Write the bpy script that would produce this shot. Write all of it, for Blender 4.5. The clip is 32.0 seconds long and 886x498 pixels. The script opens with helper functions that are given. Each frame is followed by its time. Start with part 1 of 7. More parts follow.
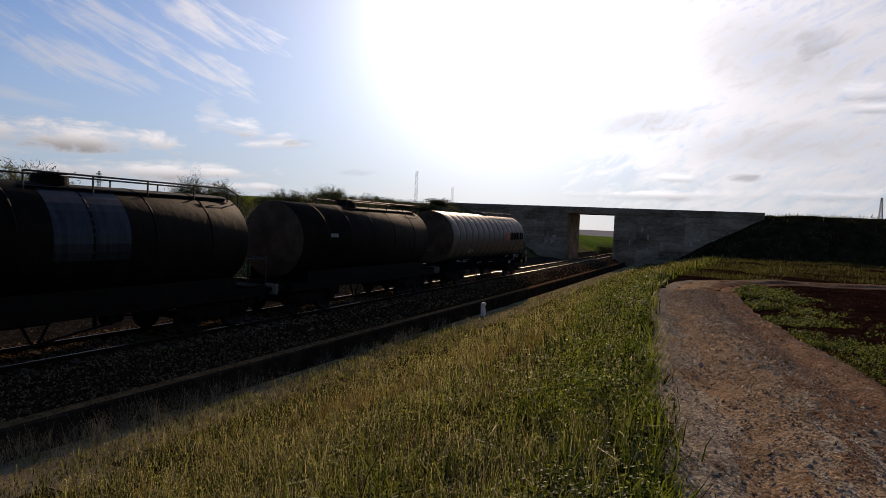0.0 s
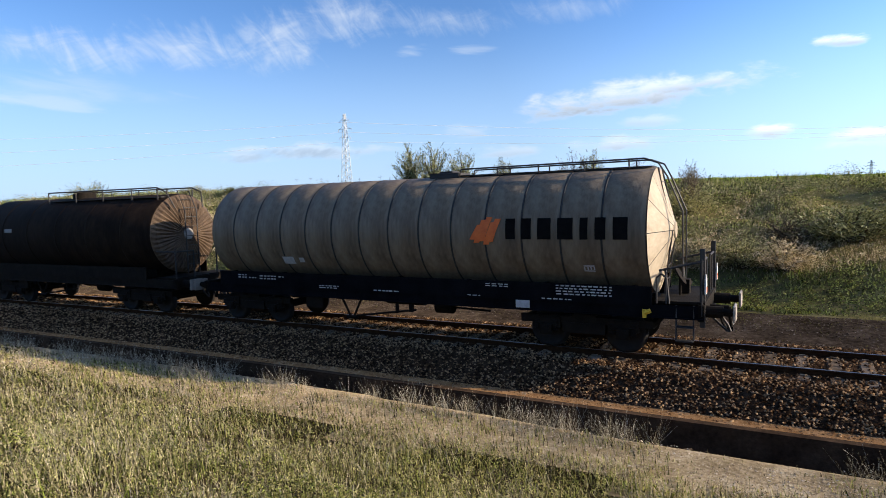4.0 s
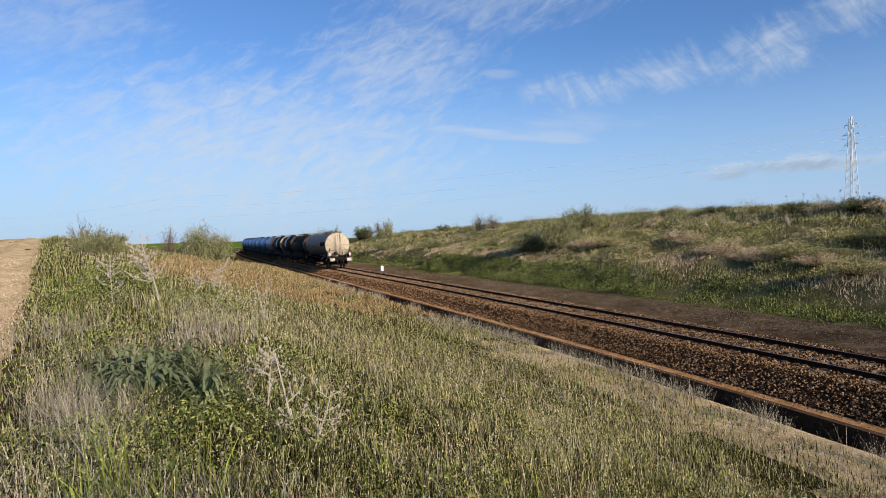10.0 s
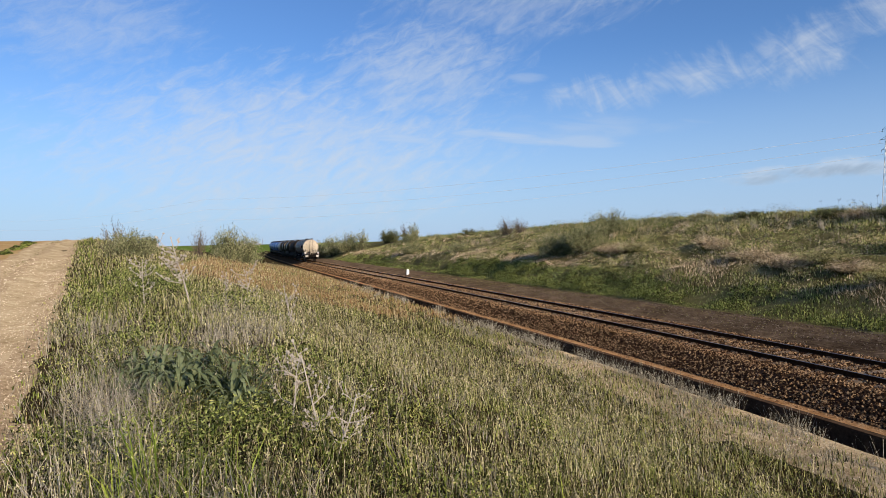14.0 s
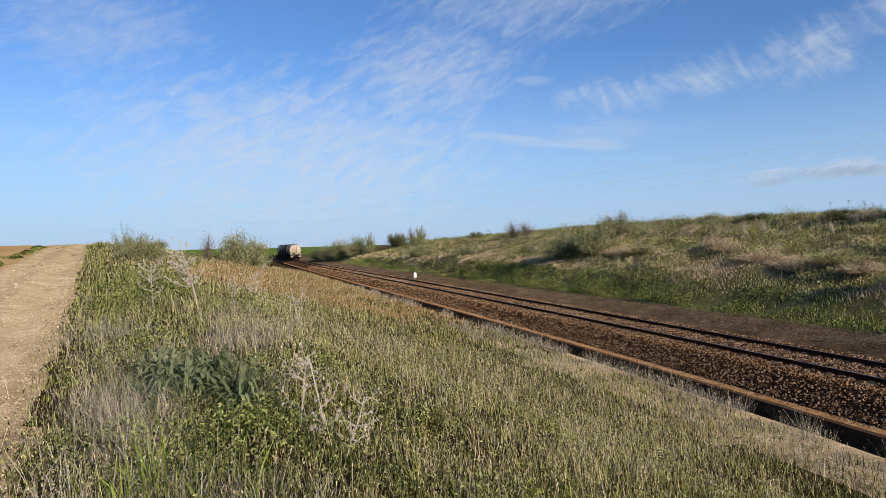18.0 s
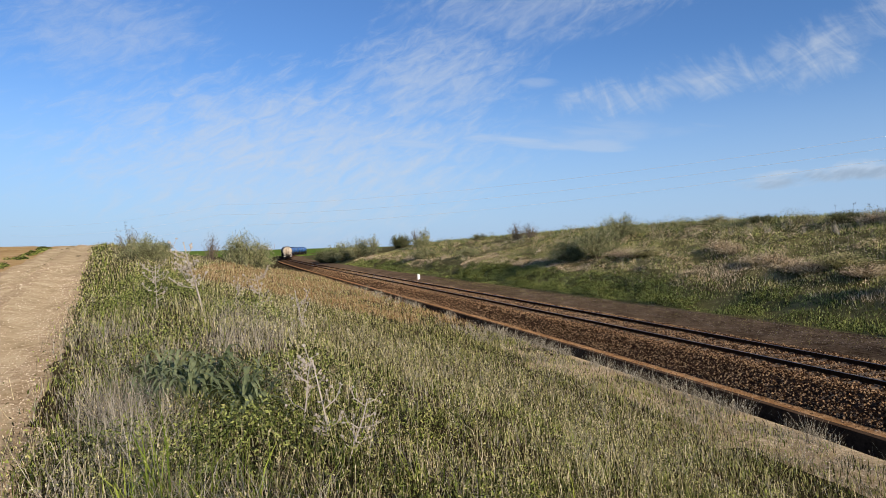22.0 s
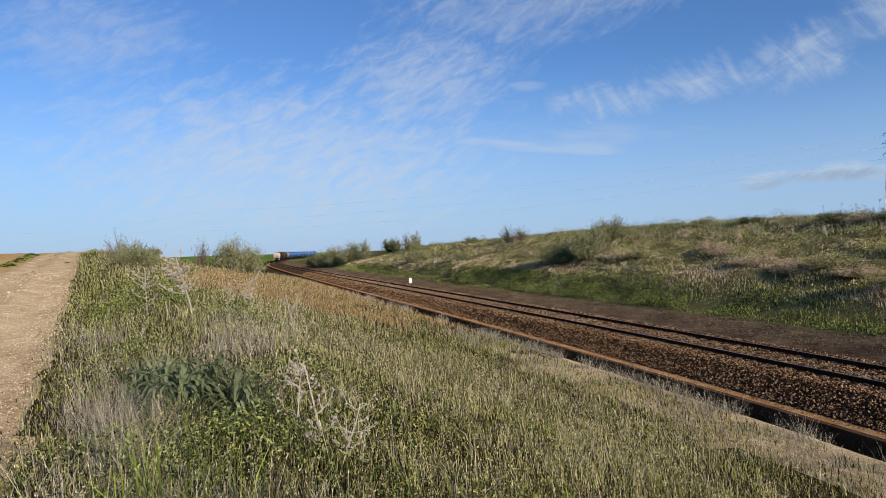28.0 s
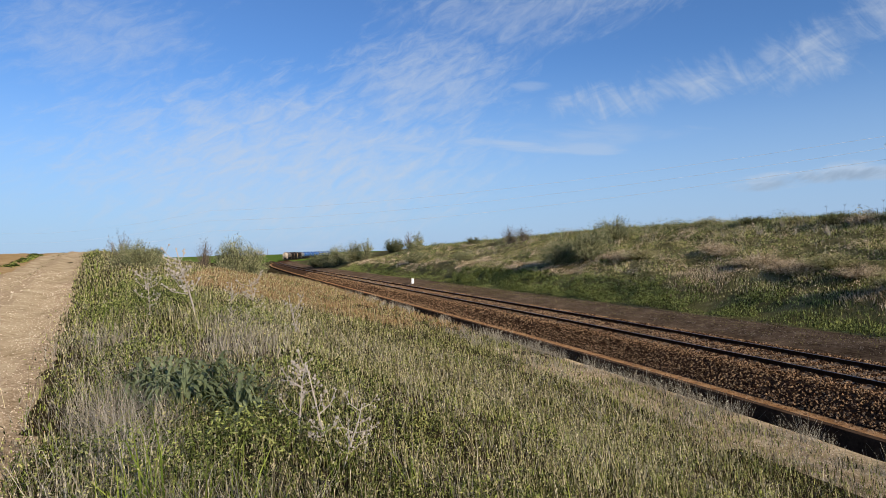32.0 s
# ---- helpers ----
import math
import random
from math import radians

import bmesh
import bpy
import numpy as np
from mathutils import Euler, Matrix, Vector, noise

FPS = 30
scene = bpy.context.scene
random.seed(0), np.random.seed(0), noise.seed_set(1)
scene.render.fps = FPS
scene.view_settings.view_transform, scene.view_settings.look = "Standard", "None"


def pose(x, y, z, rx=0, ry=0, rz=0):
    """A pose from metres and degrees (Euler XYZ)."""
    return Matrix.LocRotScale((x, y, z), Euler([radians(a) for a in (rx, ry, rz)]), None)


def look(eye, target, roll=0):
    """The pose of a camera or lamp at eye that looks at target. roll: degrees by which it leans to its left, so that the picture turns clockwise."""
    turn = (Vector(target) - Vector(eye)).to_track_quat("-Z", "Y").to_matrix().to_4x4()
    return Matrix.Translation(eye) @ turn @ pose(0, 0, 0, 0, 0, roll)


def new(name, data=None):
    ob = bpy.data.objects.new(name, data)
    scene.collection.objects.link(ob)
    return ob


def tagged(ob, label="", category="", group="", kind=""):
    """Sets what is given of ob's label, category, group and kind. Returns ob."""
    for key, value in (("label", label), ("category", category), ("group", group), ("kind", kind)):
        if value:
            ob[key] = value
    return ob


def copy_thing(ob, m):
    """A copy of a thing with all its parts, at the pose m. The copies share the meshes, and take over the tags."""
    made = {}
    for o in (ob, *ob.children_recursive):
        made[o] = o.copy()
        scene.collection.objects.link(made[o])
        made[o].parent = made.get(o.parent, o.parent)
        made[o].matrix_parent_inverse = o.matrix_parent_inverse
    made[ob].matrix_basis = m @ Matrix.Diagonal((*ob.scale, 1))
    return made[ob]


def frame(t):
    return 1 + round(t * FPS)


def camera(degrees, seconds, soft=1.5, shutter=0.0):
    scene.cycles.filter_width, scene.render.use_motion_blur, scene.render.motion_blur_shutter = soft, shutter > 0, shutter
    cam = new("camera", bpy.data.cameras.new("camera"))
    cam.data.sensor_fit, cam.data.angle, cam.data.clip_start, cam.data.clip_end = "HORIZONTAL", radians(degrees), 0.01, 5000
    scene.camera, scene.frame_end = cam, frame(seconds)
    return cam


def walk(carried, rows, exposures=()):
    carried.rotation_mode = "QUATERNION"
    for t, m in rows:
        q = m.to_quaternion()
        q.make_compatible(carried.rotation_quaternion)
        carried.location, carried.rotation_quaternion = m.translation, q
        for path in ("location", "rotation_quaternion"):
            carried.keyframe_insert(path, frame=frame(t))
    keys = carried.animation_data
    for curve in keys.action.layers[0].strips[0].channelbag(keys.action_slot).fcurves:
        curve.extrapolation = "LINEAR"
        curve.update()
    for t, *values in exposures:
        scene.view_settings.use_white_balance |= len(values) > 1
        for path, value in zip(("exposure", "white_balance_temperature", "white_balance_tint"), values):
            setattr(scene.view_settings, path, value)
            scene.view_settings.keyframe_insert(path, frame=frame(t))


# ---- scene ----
cam = camera(70.7, 32.0, soft=0.8, shutter=0.05)
EYE = 3.6  # height of the lens over the rails
CAMERA_ROWS = [  # seconds, turn to the left of +y, pitch, lean
    (0, -66.43, -2.43, 2.67), (0.5, -66.00, -2.50, 2.68), (1, -64.89, -2.62, 2.61),
    (1.5, -61.00, -2.91, 2.35), (2, -49.73, -3.77, 2.42), (2.5, -37.52, -4.61, 1.93),
    (3, -16.63, -4.58, 0.70), (3.5, 4.86, -4.78, 0.26), (4, 27.82, -4.45, -1.73), (4.5, 44.05, -3.70, -3.00),
    (5, 54.10, -3.25, -2.75), (5.5, 60.40, -2.75, -2.50), (6, 64.20, -2.35, -2.30),
    (6.5, 65.81, -2.13, -2.15), (7, 66.23, -2.07, -2.01), (7.5, 66.71, -2.04, -2.12),
    (8, 67.61, -1.87, -1.73), (8.5, 68.37, -1.72, -1.72), (9, 68.84, -1.62, -1.74), (10, 69.62, -1.33, -1.81),
    (11, 70.71, -1.18, -1.76), (12, 71.08, -1.16, -1.68), (13, 71.54, -1.02, -1.41),
    (14.5, 72.12, -0.84, -1.57), (16.5, 72.44, -0.64, -1.66), (18, 72.62, -0.60, -1.67),
    (20, 72.84, -0.51, -1.69), (22, 72.94, -0.42, -1.54), (23.5, 72.85, -0.36, -1.84),
    (25.5, 72.51, -0.22, -1.83), (27.5, 72.24, -0.08, -1.96), (28.5, 72.07, -0.18, -2.00),
    (29.5, 71.78, -0.21, -1.56), (30.5, 71.73, -0.20, -1.07), (31, 71.93, -0.15, -1.43),
    (31.5, 72.19, -0.12, -1.59), (32, 72.36, -0.08, -1.98),
]

def cam_at(turn, pitch, lean):
    return pose(0, 0, EYE, 0, 0, turn) @ pose(0, 0, 0, 90 + pitch) @ pose(0, 0, 0, 0, 0, lean)


walk(cam, [(t, cam_at(a, b, c)) for t, a, b, c in CAMERA_ROWS],
     exposures=[(0.0, -0.53, 7700, 22), (1.2, -0.53, 7500, 21), (2.0, -0.5, 7250, 19), (2.5, -0.22, 6950, 16), (3.0, 0.06, 6700, 13), (3.5, 0.68, 6600, 12), (4.0, 1.04, 6600, 12),
                (4.5, 1.02, 6650, 12), (6.0, 0.82, 6650, 12), (7.0, 0.66, 6600, 12), (14.0, 0.6, 6550, 12), (32.0, 0.47, 6320, 12)])

# ---- sky and sun ----
SUN_TURN, SUN_UP = radians(71.3), radians(19.4)  # to the right of +y, over the horizon
TO_SUN = Vector((math.sin(SUN_TURN) * math.cos(SUN_UP), math.cos(SUN_TURN) * math.cos(SUN_UP), math.sin(SUN_UP)))
world = bpy.data.worlds.new("sky")
world.use_nodes = True
scene.world = world


def build_sky():
    nt = world.node_tree
    nt.nodes.clear()

    def n(kind, **inputs):
        node = nt.nodes.new(kind)
        for key, value in inputs.items():
            node.inputs[key.replace("_", " ")].default_value = value
        return node

    def math_node(op, a, b=None):
        node = nt.nodes.new("ShaderNodeMath")
        node.operation = op
        for i, v in enumerate((a, b)):
            if v is None:
                continue
            if isinstance(v, (int, float)):
                node.inputs[i].default_value = v
            else:
                nt.links.new(v, node.inputs[i])
        return node.outputs[0]

    def ramp(value, stops):
        node = nt.nodes.new("ShaderNodeMapRange")
        node.interpolation_type = "SMOOTHSTEP"
        nt.links.new(value, node.inputs["Value"])
        node.inputs["From Min"].default_value, node.inputs["From Max"].default_value = stops
        return node.outputs["Result"]

    sky = nt.nodes.new("ShaderNodeTexSky")
    sky.sky_type = "NISHITA"
    sky.sun_disc = False
    sky.sun_elevation, sky.sun_rotation = SUN_UP, SUN_TURN
    sky.air_density, sky.dust_density, sky.ozone_density = 1.0, 0.3, 1.6
    coord = nt.nodes.new("ShaderNodeTexCoord")
    split = nt.nodes.new("ShaderNodeSeparateXYZ")
    nt.links.new(coord.outputs["Generated"], split.inputs[0])
    turn = math_node("MULTIPLY", math_node("ARCTAN2", math_node("MULTIPLY", split.outputs["X"], -1.0), split.outputs["Y"]), 57.2958)
    rise = math_node("MULTIPLY", math_node("ARCSINE", split.outputs["Z"]), 57.2958)
    where = nt.nodes.new("ShaderNodeCombineXYZ")
    nt.links.new(turn, where.inputs[0])
    nt.links.new(rise, where.inputs[1])

    def mapped(at, half, tilt):
        """The sky in degrees, seen from the middle of one cloud along its length and width."""
        m = nt.nodes.new("ShaderNodeMapping")
        m.vector_type = "TEXTURE"
        m.inputs["Location"].default_value = (*at, 0)
        m.inputs["Rotation"].default_value = (0, 0, radians(tilt))
        m.inputs["Scale"].default_value = (*half, 1)
        nt.links.new(where.outputs[0], m.inputs["Vector"])
        return m.outputs[0]

    def cloud_noise(tilt, size, detail, rough, distortion=0.0):
        node = n("ShaderNodeTexNoise", Scale=1.0, Detail=detail, Roughness=rough, Distortion=distortion)
        nt.links.new(mapped((0, 0), size, tilt), node.inputs["Vector"])
        return node.outputs["Fac"]

    hooks = cloud_noise(54, (4.4, 1.6), 8.0, 0.6, 1.2)
    steep = math_node("ADD", math_node("MULTIPLY", hooks, 0.5), math_node("MULTIPLY", cloud_noise(-8, (4.5, 2.2), 6.0, 0.6, 0.8), 0.45))  # hooked filaments in loose bands
    gentle = math_node("ADD", math_node("MULTIPLY", cloud_noise(24, (6.5, 0.9), 8.0, 0.62, 0.6), 0.6), math_node("MULTIPLY", cloud_noise(14, (5.0, 2.4), 6.0, 0.6, 0.8), 0.4))
    flat = cloud_noise(4, (7.0, 1.3), 6.0, 0.55, 0.4)
    mottle = cloud_noise(-25, (2.6, 1.0), 8.0, 0.66, 0.5)
    puffs = cloud_noise(0, (3.4, 1.3), 9.0, 0.62, 0.3)

    def region(at, half, tilt, noise_out, amount, soft):
        """Cloud cover round one direction, broken up by noise; also the place within it."""
        at_cloud = mapped(at, half, tilt)
        d = nt.nodes.new("ShaderNodeVectorMath")
        d.operation = "DOT_PRODUCT"
        nt.links.new(at_cloud, d.inputs[0])
        nt.links.new(at_cloud, d.inputs[1])
        v = math_node("ADD", math_node("SUBTRACT", 1.0 - amount / 2, d.outputs["Value"]), math_node("MULTIPLY", noise_out, amount))
        return ramp(v, soft), at_cloud

    def total(items):
        out = items[0]
        for i in items[1:]:
            out = math_node("MAXIMUM", out, i)
        return out

    sheets = []
    for noise_out, amount, soft, rows in (
            (steep, 4.6, (0.0, 2.0), (((56.6, 12.2), (7.2, 2.1), -3, 0.72), ((49.0, 13.4), (5.4, 2.2), 2, 0.72), ((42.0, 14.0), (6.0, 2.8), -4, 0.78), ((36.5, 15.8), (5.6, 2.6), -3, 0.6),
                                       ((27.5, 15.6), (8.5, 1.5), 2, 0.4), ((16.0, 16.0), (9.0, 1.3), 0, 0.3))),
            (flat, 4.0, (0.0, 1.6), (((65.9, 9.0), (6.2, 0.6), 8, 0.5), ((63.8, 14.0), (1.9, 0.6), 4, 0.28), ((59.1, 8.4), (4.5, 0.7), 9, 0.35), ((29.8, 13.2), (2.0, 0.6), -2, 0.5), ((24.7, 13.1), (2.6, 0.6), 0, 0.45),
                                     ((75.9, 9.0), (5.0, 0.9), 7, 0.5), ((58.0, 9.6), (9.0, 1.2), 4, 0.25), ((83.0, 10.6), (7.0, 0.8), 6, 0.45), ((-31.9, 7.8), (6.5, 0.7), 6, 0.4), ((-46.0, 8.4), (2.0, 1.6), -35, 0.6))),
            (mottle, 3.2, (-0.2, 1.9), (((86.0, 8.0), (21.0, 8.0), 0, 0.72), ((73.5, 15.0), (10.0, 5.0), -6, 0.58), ((101.0, 17.2), (9.0, 4.0), -4, 0.4), ((62.0, 22.0), (16.0, 5.0), -8, 0.45), ((100.0, 27.0), (20.0, 6.0), 0, 0.4))),
            (mottle, 1.7, (0.0, 1.1), (((-94.0, 13.0), (26.0, 18.0), 0, 0.88),)),
            (gentle, 4.4, (0.0, 1.7), (((-43.4, 12.2), (9.0, 2.3), 16, 0.85), ((-46.5, 15.6), (9.0, 2.5), 10, 0.85), ((-26.5, 13.2), (10.5, 2.0), 6, 0.6), ((-38.5, 14.2), (8.0, 2.2), 18, 0.7), ((-35.5, 11.0), (8.5, 1.8), 11, 0.65), ((-22.0, 20.0), (16.0, 4.0), 12, 0.45)))):
        sheets += [math_node("MULTIPLY", region(at, half, tilt, noise_out, amount, soft)[0], f) for at, half, tilt, f in rows]
    cirrus = total(sheets)
    # flat-based heap clouds: bright tops, grey undersides
    heaps, shade = None, None
    for at, half, tilt, f in (((11.0, 8.5), (11.0, 1.5), -4, 0.85), ((6.5, 9.1), (5.0, 1.0), -4, 0.85), ((0.3, 4.8), (2.1, 0.75), 0, 0.95), ((-6.6, 4.0), (3.2, 0.6), 0, 0.85), ((40.0, 4.8), (8.5, 0.6), 0, 0.5), ((25.4, 6.2), (2.2, 0.8), 0, 0.4),
                              ((21.4, 4.3), (4.2, 0.7), 0, 0.5), ((11.2, 4.5), (5.4, 0.8), -1, 0.65), ((-4.4, 11.1), (2.2, 0.5), 4, 0.85), ((9.4, 6.3), (2.6, 0.6), 2, 0.45), ((-30.1, 5.0), (8.0, 1.0), -3, 0.9), ((-13.0, 3.8), (10.0, 0.85), -2, 0.7),
                              ((-35.0, 5.4), (9.5, 1.5), -1, 1.0), ((-25.0, 3.8), (8.5, 1.15), -1, 0.9), ((-40.6, 3.1), (13.0, 1.0), -3, 0.9), ((-48.8, 7.2), (4.8, 1.1), 4, 0.8), ((-51.0, 6.2), (3.8, 0.7), -7, 0.8),
                              ((-46.5, 2.2), (9.0, 0.5), -3, 0.7), ((-99.8, 11.2), (2.8, 0.9), 2, 0.9), ((-100.4, 10.0), (2.2, 0.6), 2, 0.9), ((-86.4, 4.7), (2.0, 0.5), 0, 0.8), ((-86.2, 3.3), (9.5, 0.6), -1, 0.8), ((-98.5, 3.5), (5.0, 0.6), 0, 0.8),
                              ((44.9, 4.3), (3.8, 0.6), 0, 0.45), ((39.2, 4.7), (4.4, 0.85), 2, 0.5)):
        cover, spot = region(at, half, tilt, puffs, 3.6, (-0.1, 1.25))
        cover = math_node("MULTIPLY", cover, f)
        parts = nt.nodes.new("ShaderNodeSeparateXYZ")
        nt.links.new(spot, parts.inputs[0])
        low = math_node("SUBTRACT", 1.0, ramp(parts.outputs["Y"], (-0.75, 0.35)))
        if heaps is None:
            heaps, shade = cover, math_node("MULTIPLY", low, cover)
        else:
            heaps, shade = math_node("MAXIMUM", heaps, cover), math_node("MAXIMUM", shade, math_node("MULTIPLY", low, cover))
    # grey patches in the veil round the sun
    grey = total([math_node("MULTIPLY", region(at, half, tilt, mottle, 3.0, (0.0, 1.3))[0], f) for at, half, tilt, f in (
        ((40.0, 4.4), (6.5, 0.7), 0, 0.9), ((44.9, 4.1), (3.5, 0.5), 0, 0.8), ((-52.9, 6.4), (1.7, 0.45), -5, 0.8), ((-92.0, 4.8), (1.6, 0.4), 0, 0.8), ((-58.1, 4.1), (2.2, 0.35), -3, 0.6), ((-82.7, 9.4), (6.5, 1.6), -5, 0.75), ((-96.1, 15.0), (2.6, 1.8), 2, 0.7), ((-93.9, 7.5), (8.0, 2.0), -1, 0.45), ((-92.3, 14.7), (9.5, 3.6), 12, 0.45))])
    dot = nt.nodes.new("ShaderNodeVectorMath")
    dot.operation = "DOT_PRODUCT"
    nt.links.new(coord.outputs["Generated"], dot.inputs[0])
    dot.inputs[1].default_value = TO_SUN
    facing = math_node("MAXIMUM", dot.outputs["Value"], 0.0)
    glow = math_node("POWER", facing, 9.0)
    veil = math_node("POWER", facing, 60.0)
    cover = math_node("MINIMUM", total([cirrus, heaps, math_node("MULTIPLY", glow, 0.5), math_node("MULTIPLY", veil, 1.0)]), 1.0)
    # cloud grows brighter towards the sun
    bright = math_node("ADD", math_node("ADD", math_node("ADD", 7.6, math_node("MULTIPLY", heaps, math_node("ADD", 0.2, math_node("MULTIPLY", facing, 5.0)))), math_node("MULTIPLY", math_node("MULTIPLY", facing, facing), 9.0)), math_node("ADD", math_node("MULTIPLY", glow, 14.0), math_node("MULTIPLY", veil, 60.0)))
    white = nt.nodes.new("ShaderNodeVectorMath")
    white.operation = "SCALE"
    white.inputs[0].default_value = (0.89, 0.99, 1.10)
    dim = math_node("SUBTRACT", 1.0, math_node("MAXIMUM", math_node("MULTIPLY", shade, 0.6), math_node("MULTIPLY", grey, 0.5)))
    nt.links.new(math_node("MULTIPLY", bright, dim), white.inputs["Scale"])
    tint = nt.nodes.new("ShaderNodeVectorMath")
    tint.operation = "MULTIPLY"
    tint.inputs[1].default_value = (0.73, 1.09, 1.6)
    nt.links.new(sky.outputs[0], tint.inputs[0])
    mix = nt.nodes.new("ShaderNodeMix")
    mix.data_type = "RGBA"
    nt.links.new(cover, mix.inputs[0])
    # pale blue haze low over the land
    low_air = nt.nodes.new("ShaderNodeMix")
    low_air.data_type = "RGBA"
    nt.links.new(math_node("MULTIPLY", math_node("SUBTRACT", 1.0, ramp(rise, (-1.0, 17.0))), 0.8), low_air.inputs[0])
    nt.links.new(tint.outputs[0], low_air.inputs[6])
    low_air.inputs[7].default_value = (4.5, 6.3, 9.2, 1)
    # the air is brighter on the sun's side
    ahead = nt.nodes.new("ShaderNodeVectorMath")
    ahead.operation = "SCALE"
    nt.links.new(low_air.outputs[2], ahead.inputs[0])
    nt.links.new(math_node("ADD", 1.0, math_node("MULTIPLY", facing, 0.82)), ahead.inputs["Scale"])
    nt.links.new(ahead.outputs[0], mix.inputs[6])
    nt.links.new(white.outputs[0], mix.inputs[7])
    back = nt.nodes.new("ShaderNodeBackground")
    back.inputs["Strength"].default_value = 0.06
    nt.links.new(mix.outputs[2], back.inputs["Color"])
    out = nt.nodes.new("ShaderNodeOutputWorld")
    nt.links.new(back.outputs[0], out.inputs["Surface"])


build_sky()
sun = new("sun", bpy.data.lights.new("sun", "SUN"))
sun.data.energy, sun.data.angle, sun.data.color = 5.0, radians(0.55), (1.0, 0.84, 0.64)
sun.matrix_world = look(TO_SUN * 200, (0, 0, 0))

# ---- materials ----
def material(name, colours, scale=4.0, rough=0.8, metal=0.0, bump=0.0, bump_scale=30.0, space="world", stretch=(1, 1, 1),
             fine=0.35, random=0.0, spec=0.3, see=0.0, matte=0.5):
    """Two or three colours mixed by noise at two scales, with bump. space: world or object. see: light through thin leaves."""
    m = bpy.data.materials.new(name)
    m.use_nodes = True
    nt = m.node_tree
    bsdf = nt.nodes["Principled BSDF"]
    bsdf.inputs["Roughness"].default_value, bsdf.inputs["Metallic"].default_value = rough, metal
    bsdf.inputs["Specular IOR Level"].default_value = 0.0 if rough > 0.85 and not metal else 0.06 if see else spec
    if "Diffuse Roughness" in bsdf.inputs and rough > 0.85:
        bsdf.inputs["Diffuse Roughness"].default_value = matte
    if space == "world":
        where = nt.nodes.new("ShaderNodeNewGeometry").outputs["Position"]
    else:
        where = nt.nodes.new("ShaderNodeTexCoord").outputs["Object"]
    mapping = nt.nodes.new("ShaderNodeMapping")
    mapping.inputs["Scale"].default_value = stretch
    nt.links.new(where, mapping.inputs["Vector"])

    def noise_at(s, detail=6.0):
        node = nt.nodes.new("ShaderNodeTexNoise")
        node.inputs["Scale"].default_value, node.inputs["Detail"].default_value = s, detail
        node.inputs["Roughness"].default_value = 0.62
        nt.links.new(mapping.outputs[0], node.inputs["Vector"])
        return node.outputs["Fac"]

    coarse, grain = noise_at(scale), noise_at(scale * 9)
    blend = nt.nodes.new("ShaderNodeMix")
    blend.inputs[0].default_value = fine
    nt.links.new(coarse, blend.inputs[2])
    nt.links.new(grain, blend.inputs[3])
    value = blend.outputs[0]
    if random:
        info = nt.nodes.new("ShaderNodeObjectInfo" if random > 0 else "ShaderNodeNewGeometry")
        add = nt.nodes.new("ShaderNodeMath")
        add.operation = "MULTIPLY_ADD"
        nt.links.new(info.outputs["Random" if random > 0 else "Random Per Island"], add.inputs[0])
        add.inputs[1].default_value = abs(random)
        nt.links.new(value, add.inputs[2])
        shift = nt.nodes.new("ShaderNodeMath")
        shift.operation = "SUBTRACT"
        nt.links.new(add.outputs[0], shift.inputs[0])
        shift.inputs[1].default_value = abs(random) / 2
        value = shift.outputs[0]
    ramp = nt.nodes.new("ShaderNodeValToRGB")
    nt.links.new(value, ramp.inputs[0])
    lo, hi = (0.36, 0.64) if abs(random) < 0.5 else (0.26, 0.76)
    ramp.color_ramp.elements[0].position, ramp.color_ramp.elements[1].position = lo, hi
    ramp.color_ramp.elements[0].color, ramp.color_ramp.elements[1].color = (*colours[0], 1), (*colours[-1], 1)
    for i, c in enumerate(colours[1:-1]):
        e = ramp.color_ramp.elements.new(lo + (hi - lo) * (i + 1) / (len(colours) - 1))
        e.color = (*c, 1)
    nt.links.new(ramp.outputs[0], bsdf.inputs["Base Color"])
    if bump:
        node = nt.nodes.new("ShaderNodeBump")
        node.inputs["Strength"].default_value, node.inputs["Distance"].default_value = bump, 0.6 / bump_scale
        nt.links.new(noise_at(bump_scale, 4.0), node.inputs["Height"])
        nt.links.new(node.outputs[0], bsdf.inputs["Normal"])
    if see:
        thin = nt.nodes.new("ShaderNodeBsdfTranslucent")
        through_leaf = nt.nodes.new("ShaderNodeVectorMath")  # what passes a leaf comes out yellower
        through_leaf.operation = "MULTIPLY"
        through_leaf.inputs[1].default_value = (1.03, 1.03, 0.5)
        nt.links.new(ramp.outputs[0], through_leaf.inputs[0])
        nt.links.new(through_leaf.outputs[0], thin.inputs["Color"])
        mix = nt.nodes.new("ShaderNodeMixShader")
        mix.inputs[0].default_value = see
        nt.links.new(bsdf.outputs[0], mix.inputs[1])
        nt.links.new(thin.outputs[0], mix.inputs[2])
        nt.links.new(mix.outputs[0], nt.nodes["Material Output"].inputs["Surface"])
    return m


